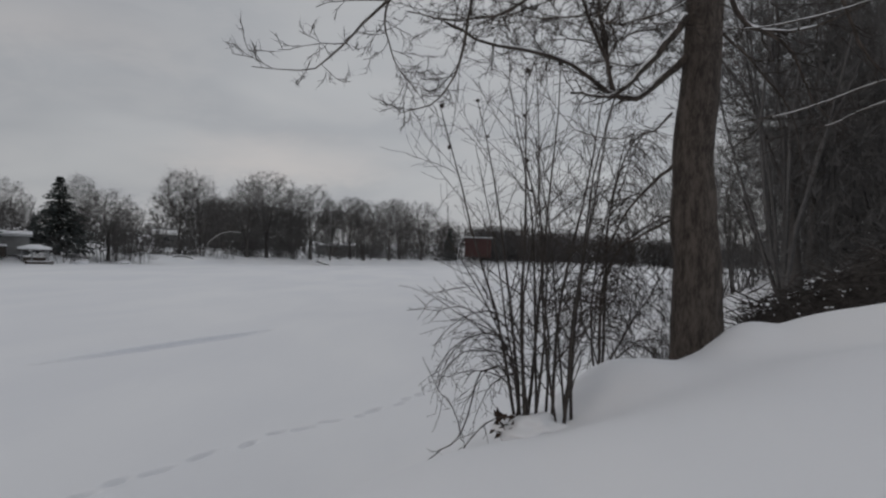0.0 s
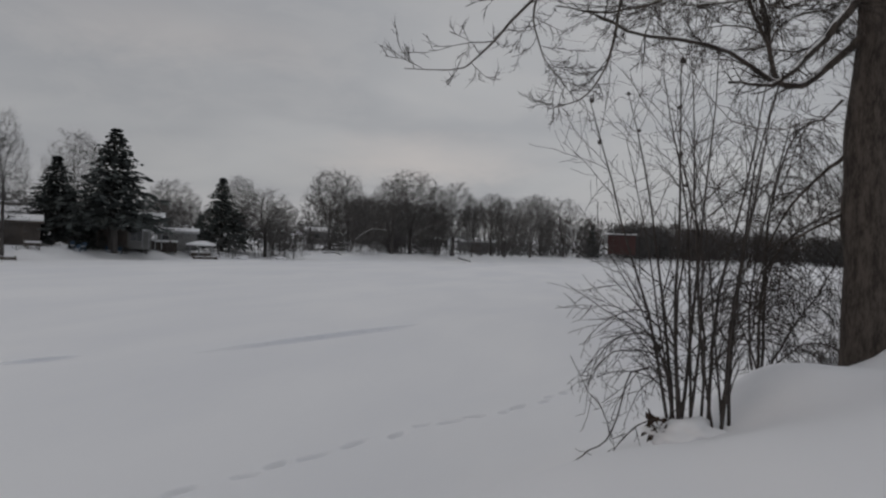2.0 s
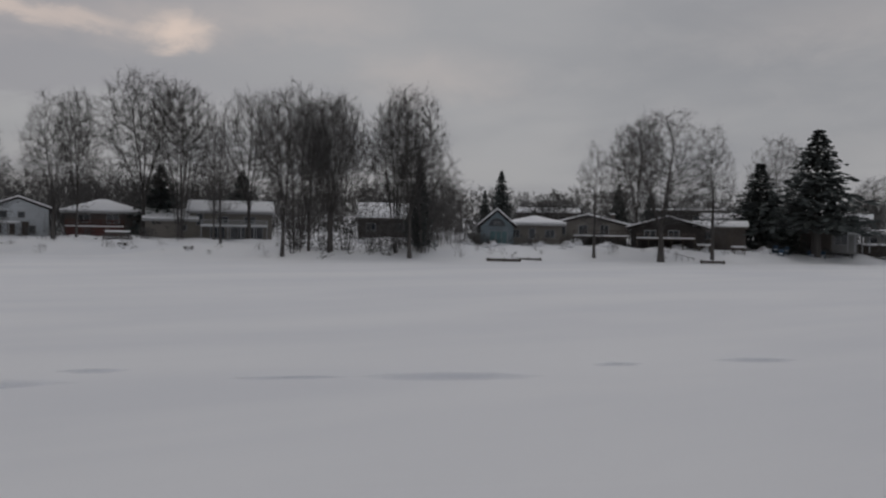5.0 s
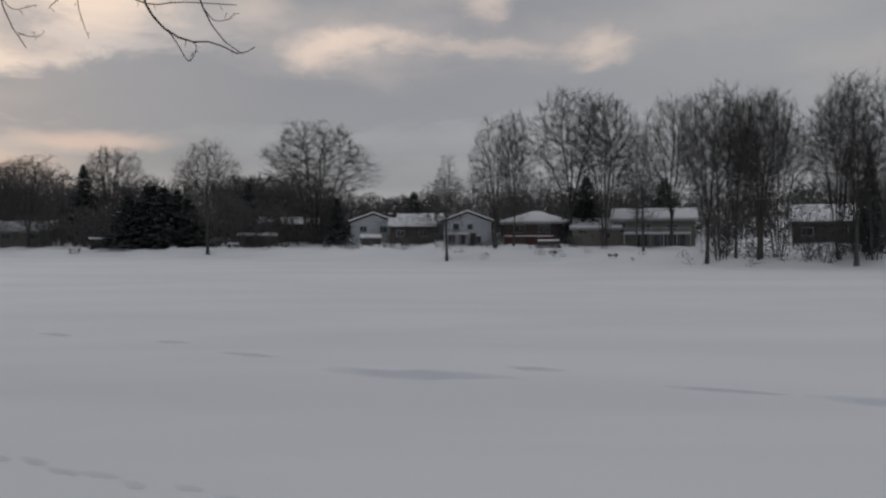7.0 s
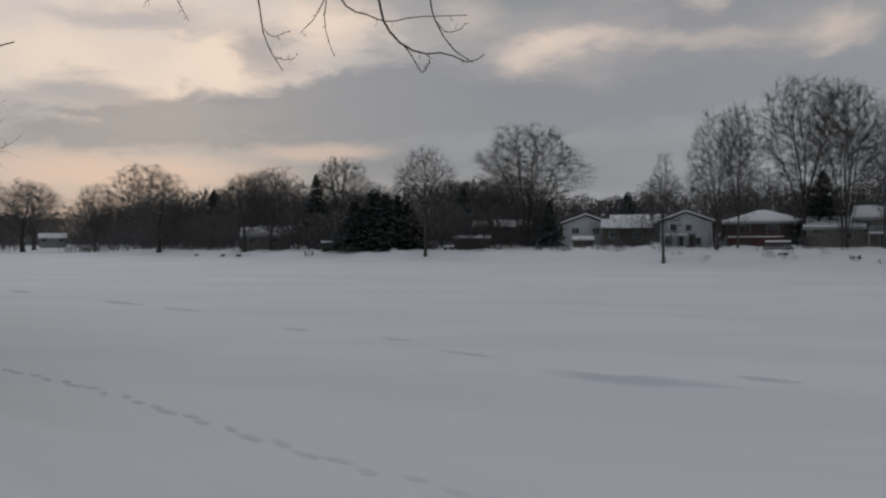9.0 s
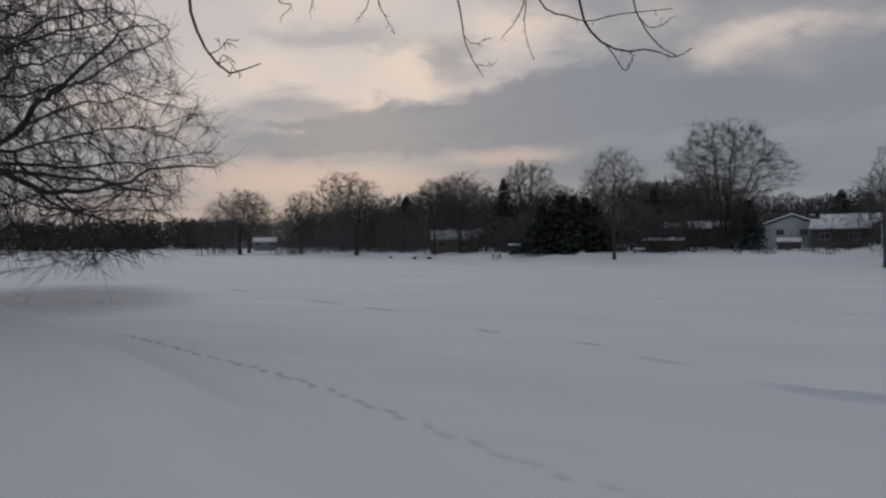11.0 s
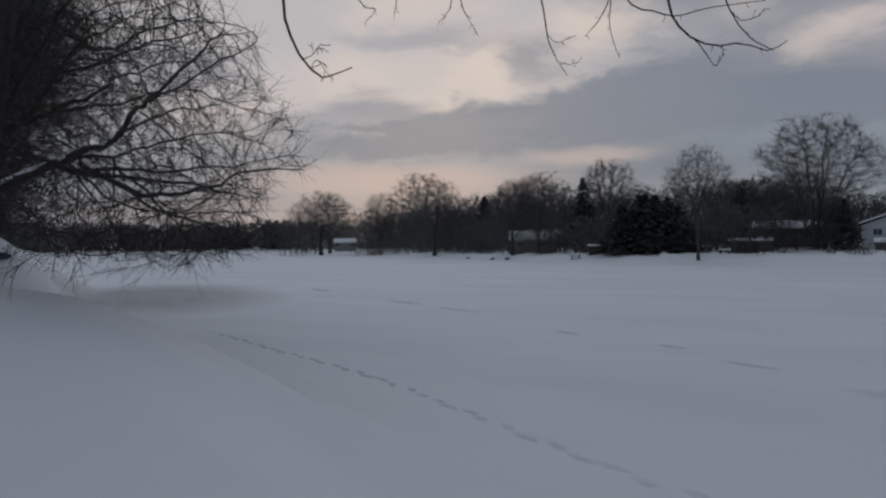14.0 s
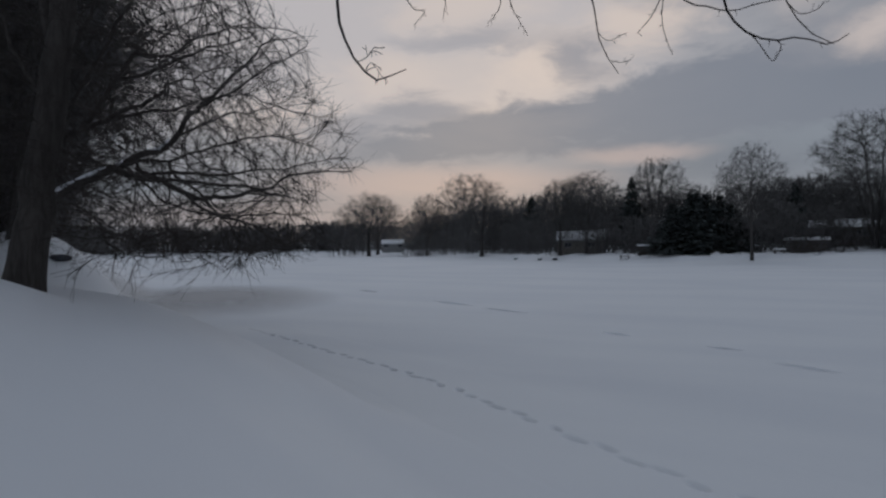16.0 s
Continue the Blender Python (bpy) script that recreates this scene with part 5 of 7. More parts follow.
def log_pile(x, y, turn):
    rng = np.random.default_rng(5)
    ob = tagged(new("log_pile"), "stack of cut logs under snow", "log pile")
    ob.matrix_world = pose(x, y, ground_z(x, y), 0, 0, turn)
    for row in range(4):
        for i in range(13 - row):
            l = np.array([[[(i - 6 + row * 0.5) * 0.3, -0.5, 0.12 + row * 0.25], [(i - 6 + row * 0.5) * 0.3, 0.5, 0.12 + row * 0.25]]])
            bm = bmesh.new()
            bmesh.ops.create_cone(bm, cap_ends=True, segments=9, radius1=0.14, radius2=0.13, depth=1.0, matrix=Matrix.Translation(l[0].mean(0)) @ pose(0, 0, 0, 90))
            part("log", bm, BARK_GREY, ob)
    part("snow", box(-1.6, 1.6, -0.48, 0.48, 1.0, 1.22), SNOW, ob, "snow on the stack")


log_pile(-113.1, 14.1, 84)


def fallen_log(points, r, label):
    l = spline(points, 12)
    ob = tagged(new("fallen_log"), label, "log", group="fallen logs on the shore")
    child("trunk", mesh_from("trunk", *tubes(l[None], np.linspace(r, r * 0.35, 12)[None], 8), BARK_GREY, True), ob)
    child("snow", mesh_from("snow", *tubes((l + np.array([0, 0, r * 0.5]))[None], np.linspace(r, r * 0.3, 12)[None] * 0.85, 8), SNOW, True), ob, "snow along its back")


fallen_log([(-57.6, 159.0, 0.5), (-55.4, 160.0, 1.5), (-53.0, 160.4, 1.2), (-51.2, 160.2, 0.2)], 0.24, "fallen log arched over the ice, snow on its back")
fallen_log([(-50.6, 164.0, 4.0), (-49.0, 164.4, 5.7), (-46.4, 164.6, 6.9), (-43.6, 164.8, 6.8)], 0.09, "bent snow-covered bough among shore thickets")
fallen_log([(-30.8, 187.0, 1.0), (-29.6, 186.6, 0.6), (-27.6, 186.2, 0.1)], 0.3, "dark log stranded at the edge of the ice")
fallen_log([(-66.5, 130.0, 0.2), (-65.6, 130.6, 0.25), (-64.6, 131.2, 0.15)], 0.2, "dark log lying on the shore snow")


def upturned_boat(x, y, turn, length, mat, label):
    """A boat laid keel up on the bank: a rounded hull drawn to a point at both ends, a gunwale and snow along its keel."""
    ob = tagged(new("upturned_boat"), label, "boat", group="boats on the far bank")
    ob.matrix_world = pose(x, y, ground_z(x, y) - 0.02, 0, 0, turn)
    for name, mat_, lift, part_of in (("hull", mat, 0.0, 1.0), ("keel_snow", SNOW, 0.05, 0.6)):
        V = []
        for i in range(25):
            u = i / 12 - 1
            half, up = 0.52 * (1 - abs(u) ** 2.4) + 0.015, 0.6 * (1 - 0.35 * abs(u) ** 3)
            for j in range(11):
                a = math.pi / 2 + (j / 5 - 1) * math.pi / 2 * part_of
                V.append((u * length / 2 * (0.97 if lift else 1.0), half * math.cos(a), up * math.sin(a) + lift))
        idx = np.arange(25 * 11).reshape(25, 11)
        F = np.stack([idx[:-1, :-1], idx[1:, :-1], idx[1:, 1:], idx[:-1, 1:]], -1).reshape(-1, 4)
        child(name, mesh_from(name, V, F, mat_, True), ob, "snow along the keel" if lift else "")
    for s in (-1, 1):
        rim = np.array([[(i / 12 - 1) * length / 2, s * (0.52 * (1 - abs(i / 12 - 1) ** 2.4) + 0.02), 0.03] for i in range(25)])
        child("gunwale", mesh_from("gunwale", *tubes(rim[None], np.full((1, 25), 0.035), 6), BOARD, True), ob)
    return ob


BOAT_TEAL = material("teal_boat_paint", (0.05, 0.12, 0.13), 0.5, 0.2, 3, 30, 0.1)
BOAT_DARK = material("dark_boat_paint", (0.03, 0.035, 0.05), 0.5, 0.2, 3, 30, 0.1)
upturned_boat(-165.0, -113.0, 32, 5.6, BOAT_TEAL, "teal boat lying keel up on the snowy bank")
upturned_boat(-155.0, -99.1, 30, 5.0, BOAT_DARK, "dark boat lying keel up on the snowy bank")
upturned_boat(-150.9, -92.5, 36, 4.6, BOAT_DARK, "dark boat lying keel up on the snowy bank")

# ---- the near bank: big trees whose limbs are laid out by hand, twigs grown on them ----
class Growth:
    """A near tree under one empty: trunk, limbs, twigs, and snow along the limbs."""

    def __init__(self, name, seed, base, label, category="tree"):
        self.rng = np.random.default_rng(seed)
        self.base = np.array(base)
        self.ob = tagged(new(name), label, category)
        self.ob.location = base
        self.lines = []
        self.filled = None
        self.colony_chains = None

    def limb(self, points, r0, r1, k=15, taper=1.0):
        l = spline(points, k) - self.base
        l[1:-1] += self.rng.normal(size=(k - 2, 3)) * min(0.02, r0 * 0.25)
        self.lines.append((l[None], (r1 + (r0 - r1) * np.linspace(1, 0, k) ** taper)[None]))

    def fill(self, centre, size, deep, toward, half, low, steps, trunks=1):
        """Grow branches to places all through a half-domed crown, each set off from the nearest branch that points its way.
        steps: (count, thick, thin) for ever finer generations; toward: degrees to the left of +y."""
        rng = self.rng
        pool = [(l[0], r[0]) for l, r in self.lines[trunks:]]
        made = []
        for gen, (count, thick, thin) in enumerate(steps):
            d = unit(rng.normal(size=(count * 5, 3)))
            a = np.degrees(np.arctan2(-d[:, 0], d[:, 1]))
            d = d[np.abs((a - toward + 180) % 360 - 180) < half][:count]
            q = (0.1 + 0.9 * rng.random((len(d), 1))) ** 0.42
            p = d * q * np.array([size[0], size[0], 1.0])
            p[:, 2] *= np.where(p[:, 2] > 0, size[1], deep)
            p += np.array(centre)
            p = p[(p[:, 2] > land(p[:, 0], p[:, 1]) + 0.5) & (p[:, 2] > low)] - self.base
            line, r = reach(rng, pool, p, 9, thick, thin)
            pool += list(zip(line, r))
            made.append((line, r))
        self.filled = tuple(np.concatenate(q) for q in zip(*made))

    def colony(self, centre, size, deep, toward, half, low, count, step, tip, many=3, trunks=1):
        """Grow the hand-laid limbs on until their branches fill a half-domed crown, thickness following what each branch carries.
        toward: degrees to the left of +y."""
        rng = self.rng
        pos, parent, least = [], [], []
        for l, r in self.lines[trunks:]:
            q = l[0]
            first = -1
            if pos:
                gap = np.linalg.norm(np.array(pos) - q[0], axis=1)
                first = int(gap.argmin()) if gap.min() < 0.6 else -1
            for j, p in enumerate(q):
                parent.append(first if j == 0 else len(pos) - 1)
                pos.append(p)
                least.append(r[0, j])
        d = unit(rng.normal(size=(count * 4, 3)))
        a = np.degrees(np.arctan2(-d[:, 0], d[:, 1]))
        d = d[np.abs((a - toward + 180) % 360 - 180) < half][:count]
        lumps = 1 + 0.07 * np.sin(7 * d[:, 0] + 5 * d[:, 2]) + 0.06 * np.sin(11 * d[:, 1] + 9 * d[:, 2] + 2)
        p = d * ((0.06 + 0.94 * rng.random(len(d))) ** 0.45 * lumps)[:, None] * np.array([size[0], size[0], 1.0])
        p[:, 2] *= np.where(p[:, 2] > 0, size[1], 0.0)
        # the skirt: boughs that hang lower the further out they reach
        n = int(count * 0.2)
        a = np.radians(toward + half * (2 * rng.random(n) - 1))
        q = np.sqrt(0.16 + 0.78 * rng.random(n))
        skirt = np.stack([-np.sin(a) * q * size[0], np.cos(a) * q * size[0], -deep * rng.random(n) * np.clip((q - 0.3) * 2.2, 0, 1) * (1 - 0.45 * q ** 6)], 1)
        p = np.concatenate([p[d[:, 2] > 0], skirt]) + np.array(centre)
        p = p[(p[:, 2] > land(p[:, 0], p[:, 1]) + 0.6) & (p[:, 2] > low)] - self.base
        pos, parent = colonise(rng, pos, parent, p, step, step * 1.05, -0.02, 60)
        for _ in range(2):
            inner = parent >= 0
            total, kids = np.zeros_like(pos), np.zeros(len(pos))
            np.add.at(total, parent[inner], pos[inner])
            np.add.at(kids, parent[inner], 1)
            mid = inner & (kids > 0)
            pos[mid] = 0.5 * pos[mid] + 0.25 * pos[parent[mid]] + 0.25 * total[mid] / kids[mid][:, None]
        rad, chains = limbs_of(pos, parent, tip, 2.5, np.array(least) * 0.8)
        self.colony_chains = chains
        ends = np.where(rad < 0.016)[0]
        ends = np.repeat(ends[parent[ends] >= 0], many)
        ahead = unit(pos[ends] - pos[parent[ends]])
        start = pos[ends] - ahead * step * rng.random((len(ends), 1))
        way = unit(ahead + 0.55 * unit(rng.normal(size=ahead.shape)))
        self.colony_twigs = walk_out(rng, start, way, step * (0.8 + 1.3 * rng.random(len(ends))), np.full(len(ends), tip * 0.85), 3, 0.14, -0.02, 0.5)

    def build(self, trunks=1, flare=1.35, counts=(8, 5, 4), ratio=(0.34, 0.5, 0.55), lift=(0.03, 0.0, -0.02), t0=0.25, bark=None, snow=(), least=0.4, fine=0.0045, wob=0.13, bare=0):
        rng = self.rng
        bark = bark or BARK
        for l, r in self.lines[:trunks]:
            q = spline(l[0], 60)
            rr = np.interp(np.linspace(0, 1, 60), np.linspace(0, 1, r.shape[1]), r[0])
            rr = rr * (1 + (flare - 1) * np.exp(-np.linspace(0, 1, 60) * 22))
            v, f = tubes(q[None], rr[None], 28)
            n = np.array([noise.fractal((a * 6, b * 6, c * 0.9), 1.0, 2.0, 4) for a, b, c in v.tolist()])
            axis = np.repeat(q, 28, 0)
            v = axis + (v - axis) * (1 + 0.085 * n[:, None])
            child("trunk", mesh_from("trunk", v, f, bark, True), self.ob, "furrowed grey-brown bark")
        rest = self.lines[trunks:]
        if not rest:
            return
        if self.colony_chains:
            fine_lines = []
            for q, r in self.colony_chains:
                if r[0] > 0.028 and len(q) > 5:
                    child("limb", mesh_from("limb", *tubes(q[None], r[None], 7), bark, True), self.ob)
                else:
                    fine_lines.append(tubes(q[None], r[None], 4 if r[0] > 0.012 else 3))
            tagged(child("branch_growth", mesh_from("branch_growth", *merge(fine_lines), bark, True), self.ob), kind="stuff")
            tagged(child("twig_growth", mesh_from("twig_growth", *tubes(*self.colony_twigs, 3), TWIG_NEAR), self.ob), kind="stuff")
            self.snow_on(rest, snow)
            return
        lines, radii = np.concatenate([a for a, _ in rest]), np.concatenate([b for _, b in rest])
        for a, b in rest:
            child("limb", mesh_from("limb", *tubes(a, b, 8), bark, True), self.ob)
        thin = []
        lines, radii = lines[bare:], radii[bare:]
        if self.filled:
            child("branch_growth", mesh_from("branch_growth", *tubes(*self.filled, 4), bark, True), self.ob)
        a1 = sprout(rng, lines, radii, counts[0], t0, 1.0, 46, 12, ratio[0], 0.55, 7, wob, lift[0], 0.3, 0.35, least, 0.014)
        first = a1[0], np.maximum(a1[1], fine)
        if self.filled:
            l, r = self.filled
            pts = [0, 1, 3, 4, 5, 7, 8]
            a1 = (np.concatenate([a1[0], l[:, pts]]), np.concatenate([a1[1], r[:, pts]]))
        a2 = sprout(rng, *a1, counts[1], 0.15, 1.0, 40, 14, ratio[1], 0.65, 5, wob + 0.02, lift[1], 0.35, 0.3, least * 0.45, 0.007)
        thin += [tubes(*first, 4), tubes(a2[0], np.maximum(a2[1], fine), 3)]
        if counts[2]:
            a3 = sprout(rng, *a2, counts[2], 0.2, 1.0, 38, 16, ratio[2], 0.8, 3, wob, lift[2], 0.5, 0.3, least * 0.3)
            thin.append(spikes(a3[0], np.maximum(a3[1], fine)))
        tagged(child("twig_growth", mesh_from("twig_growth", *merge(thin), TWIG_NEAR), self.ob), kind="stuff")
        self.snow_on(rest, snow)

    def snow_on(self, rest, which):
        rng = self.rng
        caps = []
        for i in which:
            a, b = rest[i]
            keep = slice(1, a.shape[1] // 2 if self.colony_chains else a.shape[1] - 3)
            rr = b[:, keep] * (0.5 if self.colony_chains else 0.8)
            caps.append(tubes(a[:, keep] + np.stack([0 * rr, 0 * rr, b[:, keep] * 0.62], -1), rr * (0.75 + 0.5 * rng.random(rr.shape)), 6))
        if caps:
            child("snow", mesh_from("snow", *merge(caps), SNOW, True), self.ob, "thin line of snow")


maple = Growth("maple_tree", 31, (3.6, 11.0, ground_z(3.6, 11.0)), "large leafless maple with furrowed bark on the snowy bank")
maple.limb([(3.65, 11.15, 1.74), (3.58, 11.17, 3.48), (3.52, 11.19, 4.91), (3.58, 11.17, 7.15), (3.62, 11.16, 9.70), (3.59, 11.17, 12.92)], 0.37, 0.17)
maple.limb([(3.49, 11.20, 7.23), (2.78, 10.99, 6.36), (2.25, 10.81, 5.85), (1.64, 10.62, 5.81)], 0.072, 0.016, taper=1.6)
maple.limb([(3.44, 11.16, 6.58), (2.82, 11.08, 6.00), (2.33, 11.00, 5.86), (1.55, 10.63, 6.26), (0.53, 10.04, 6.26), (-0.05, 9.45, 6.34)], 0.06, 0.016, taper=1.6)
maple.limb([(2.31, 11.00, 5.91), (2.16, 11.03, 6.43), (1.80, 10.90, 7.16), (1.51, 10.74, 8.02)], 0.04, 0.016, taper=1.6)
maple.limb([(3.52, 11.19, 9.96), (1.89, 10.88, 9.18), (0.41, 10.04, 7.75), (-0.69, 9.02, 6.45), (-1.16, 8.47, 5.74), (-1.44, 8.22, 5.43), (-1.88, 7.71, 5.33)], 0.048, 0.004, taper=1.6)
maple.limb([(0.41, 10.04, 7.75), (0.22, 9.65, 6.48), (0.13, 9.35, 5.86), (-0.14, 9.05, 5.32), (-0.53, 8.73, 5.12)], 0.028, 0.0064, taper=1.6)
maple.limb([(-0.69, 9.02, 6.45), (-0.73, 8.92, 6.16), (-0.59, 8.83, 5.70), (-0.33, 8.74, 5.35)], 0.016, 0.0048, taper=1.6)
maple.limb([(1.89, 10.88, 9.18), (1.32, 10.36, 7.41), (0.71, 9.82, 6.62), (0.02, 9.45, 6.38), (-0.49, 9.04, 6.33)], 0.036, 0.008, taper=1.6)
maple.limb([(3.50, 11.20, 8.27), (2.54, 11.15, 7.75), (1.99, 10.66, 6.93), (0.96, 10.20, 6.68)], 0.04, 0.0096, taper=1.6)
maple.limb([(3.65, 11.14, 7.78), (4.13, 11.29, 7.12), (4.56, 11.55, 7.01), (5.36, 11.85, 7.17), (6.31, 12.05, 7.60)], 0.052, 0.016, taper=1.6)
maple.limb([(4.56, 11.55, 7.01), (5.04, 11.67, 6.77), (5.46, 11.81, 6.06), (6.05, 11.95, 5.68)], 0.032, 0.008, taper=1.6)
maple.limb([(3.85, 11.18, 6.84), (4.43, 11.60, 6.57), (5.14, 11.84, 5.89), (5.51, 12.22, 5.10)], 0.024, 0.0064, taper=1.6)
maple.limb([(3.65, 11.15, 9.30), (4.72, 11.48, 8.93), (5.69, 11.69, 7.72), (6.23, 11.86, 6.86), (6.89, 11.94, 6.13)], 0.064, 0.016, taper=1.6)
maple.limb([(3.23, 11.17, 4.98), (3.01, 11.65, 4.70), (2.72, 12.14, 4.21), (2.54, 12.59, 3.42), (2.48, 12.80, 2.31)], 0.028, 0.0096, taper=1.6)
maple.limb([(3.20, 11.18, 4.19), (2.85, 11.59, 3.95), (2.61, 11.96, 3.69), (2.48, 12.40, 2.71)], 0.024, 0.008, taper=1.6)
maple.limb([(3.17, 11.19, 5.70), (2.99, 11.35, 5.48), (2.84, 11.70, 5.37), (2.63, 12.16, 4.47)], 0.02, 0.0064, taper=1.6)
maple.fill((3.6, 11.0, 8.6), (5.1, 3.2), 2.8, 90, 80, 5.7, ((26, 0.016, 0.006), (150, 0.008, 0.005), (680, 0.005, 0.004)))
maple.build(counts=(12, 4, 4), ratio=(0.1, 0.4, 0.5), lift=(0.0, 0.03, 0.06), wob=0.16, snow=(0, 1, 8), least=0.4, fine=0.0036)

snowy = Growth("sapling", 33, (9.5, 9.0, ground_z(9.5, 9.0)), "leafless sapling with snow along thin branches")
snowy.limb([(5.86, 9.16, 5.93), (5.04, 9.32, 5.78), (4.49, 9.38, 5.56), (3.92, 9.43, 5.37), (3.43, 9.52, 5.28)], 0.013, 0.004)
snowy.limb([(5.86, 9.16, 5.74), (5.05, 9.31, 5.53), (4.55, 9.35, 5.29), (4.24, 9.39, 5.19)], 0.011, 0.004)
snowy.limb([(5.11, 9.04, 6.77), (4.43, 9.19, 6.54), (3.54, 9.38, 6.37), (2.72, 9.55, 6.48)], 0.013, 0.004)
snowy.build(trunks=0, counts=(5, 3, 0), snow=(0, 1, 2), least=0.3)

spreading = Growth("spreading_tree", 35, (-4.6, -16.2, ground_z(-4.6, -16.2)), "wide leafless tree with low spreading snow-dusted limbs")
spreading.limb([(-4.42, -16.28, 2.93), (-4.56, -16.24, 4.32), (-4.78, -16.18, 6.14), (-4.90, -16.15, 9.18), (-5.11, -16.09, 12.28)], 0.42, 0.2)
spreading.limb([(-6.36, -15.69, 4.29), (-6.71, -15.15, 4.65), (-7.04, -14.61, 4.97), (-7.33, -14.10, 5.17), (-7.61, -13.58, 5.33), (-7.88, -13.05, 5.57), (-8.05, -12.67, 6.04), (-8.13, -12.51, 6.20), (-8.36, -11.96, 6.56), (-8.53, -11.52, 6.97), (-8.68, -11.07, 7.22), (-8.82, -10.62, 7.33)], 0.12, 0.012, k=27)
spreading.limb([(-8.15, -13.52, 5.64), (-8.45, -13.11, 5.94), (-8.79, -12.61, 6.13), (-9.14, -12.03, 6.22), (-9.47, -11.45, 6.43)], 0.04, 0.006, k=13)
spreading.limb([(-7.77, -11.95, 6.08), (-7.91, -11.32, 6.23), (-8.03, -10.69, 6.49), (-8.12, -10.06, 6.65), (-8.18, -9.44, 6.74)], 0.03, 0.006, k=13)
spreading.limb([(-7.95, -14.20, 5.41), (-8.32, -13.82, 5.32), (-8.69, -13.42, 5.54), (-9.06, -13.01, 5.67), (-9.48, -12.50, 5.83), (-9.91, -11.92, 5.68)], 0.04, 0.006, k=15)
spreading.limb([(-7.23, -13.88, 5.14), (-7.41, -13.41, 5.01), (-7.58, -12.94, 4.85), (-7.73, -12.46, 4.65), (-7.86, -12.04, 4.49), (-8.00, -11.50, 4.51), (-8.11, -11.01, 4.53), (-8.21, -10.52, 4.65), (-8.29, -10.04, 4.81), (-8.36, -9.43, 4.83), (-8.41, -8.81, 4.77)], 0.085, 0.0085, k=25)
spreading.limb([(-7.80, -14.14, 5.09), (-8.22, -13.64, 5.12), (-8.56, -13.22, 5.05), (-8.88, -12.78, 5.06), (-9.20, -12.32, 5.15), (-9.50, -11.85, 5.12), (-9.79, -11.38, 5.22), (-10.06, -10.89, 5.25)], 0.05, 0.006, k=19)
spreading.limb([(-7.27, -12.39, 4.80), (-7.37, -11.68, 4.73), (-7.45, -10.83, 4.65), (-7.48, -9.99, 4.55), (-7.47, -9.30, 4.39), (-7.41, -8.48, 4.23)], 0.04, 0.006, k=15)
spreading.limb([(-7.54, -12.14, 4.62), (-7.64, -11.62, 4.35), (-7.72, -11.10, 4.17), (-7.79, -10.57, 4.03), (-7.84, -10.06, 3.78), (-7.86, -9.60, 3.53)], 0.035, 0.006, k=15)
spreading.limb([(-8.36, -13.88, 5.14), (-8.66, -13.58, 4.86), (-8.95, -13.26, 4.39), (-9.20, -12.98, 3.91), (-9.37, -12.78, 3.52)], 0.03, 0.006, k=13)
spreading.limb([(-7.63, -13.82, 5.06), (-7.85, -13.43, 4.65), (-8.02, -13.13, 4.44), (-8.39, -12.43, 4.25), (-8.73, -11.70, 4.24), (-8.97, -11.12, 4.23)], 0.035, 0.006, k=15)
spreading.limb([(-7.17, -13.25, 5.04), (-7.28, -12.71, 4.59), (-7.36, -12.30, 4.14), (-7.40, -12.07, 3.79)], 0.03, 0.006, k=11)
spreading.limb([(-6.50, -15.49, 5.52), (-6.85, -15.08, 5.78), (-7.12, -14.74, 5.97), (-7.46, -14.30, 6.19), (-7.78, -13.86, 6.38), (-7.97, -13.58, 6.59), (-8.13, -13.35, 6.74), (-8.37, -12.97, 6.83), (-8.69, -12.44, 7.02), (-9.06, -11.74, 6.97)], 0.08, 0.008, k=23)
spreading.limb([(-7.67, -14.73, 6.26), (-8.18, -14.36, 6.37), (-8.60, -14.04, 6.44), (-9.05, -13.66, 6.65), (-9.59, -13.18, 6.73)], 0.035, 0.006, k=13)
spreading.limb([(-6.98, -15.14, 5.74), (-7.38, -14.82, 6.29), (-7.67, -14.59, 6.96), (-7.95, -14.35, 7.46), (-8.43, -13.92, 7.88), (-8.89, -13.46, 8.20), (-9.35, -12.99, 8.43)], 0.06, 0.006, k=17)
spreading.limb([(-6.69, -15.19, 5.93), (-7.00, -14.70, 6.55), (-7.25, -14.29, 7.37), (-7.43, -13.97, 7.88), (-7.60, -13.66, 8.37), (-7.87, -13.13, 8.94)], 0.06, 0.006, k=15)
spreading.limb([(-8.12, -14.66, 7.55), (-8.67, -14.33, 7.58), (-9.13, -14.03, 7.96), (-9.58, -13.71, 8.17), (-9.94, -13.44, 8.36)], 0.03, 0.006, k=13)
spreading.limb([(-6.51, -15.49, 6.16), (-6.90, -15.15, 7.14), (-7.21, -14.87, 7.90), (-7.45, -14.65, 8.67), (-7.61, -14.50, 9.43)], 0.06, 0.006, k=13)
spreading.limb([(-7.27, -13.81, 6.78), (-7.56, -13.04, 6.81), (-7.80, -12.32, 7.03), (-8.00, -11.59, 7.12), (-8.17, -10.86, 7.11)], 0.035, 0.006, k=13)
spreading.colony((-4.6, -16.2, 5.1), (7.6, 5.8), 2.15, 82, 80, 2.9, 20000, 0.25, 0.0043, 3)
spreading.build(snow=(0,), bark=BARK_DARK)

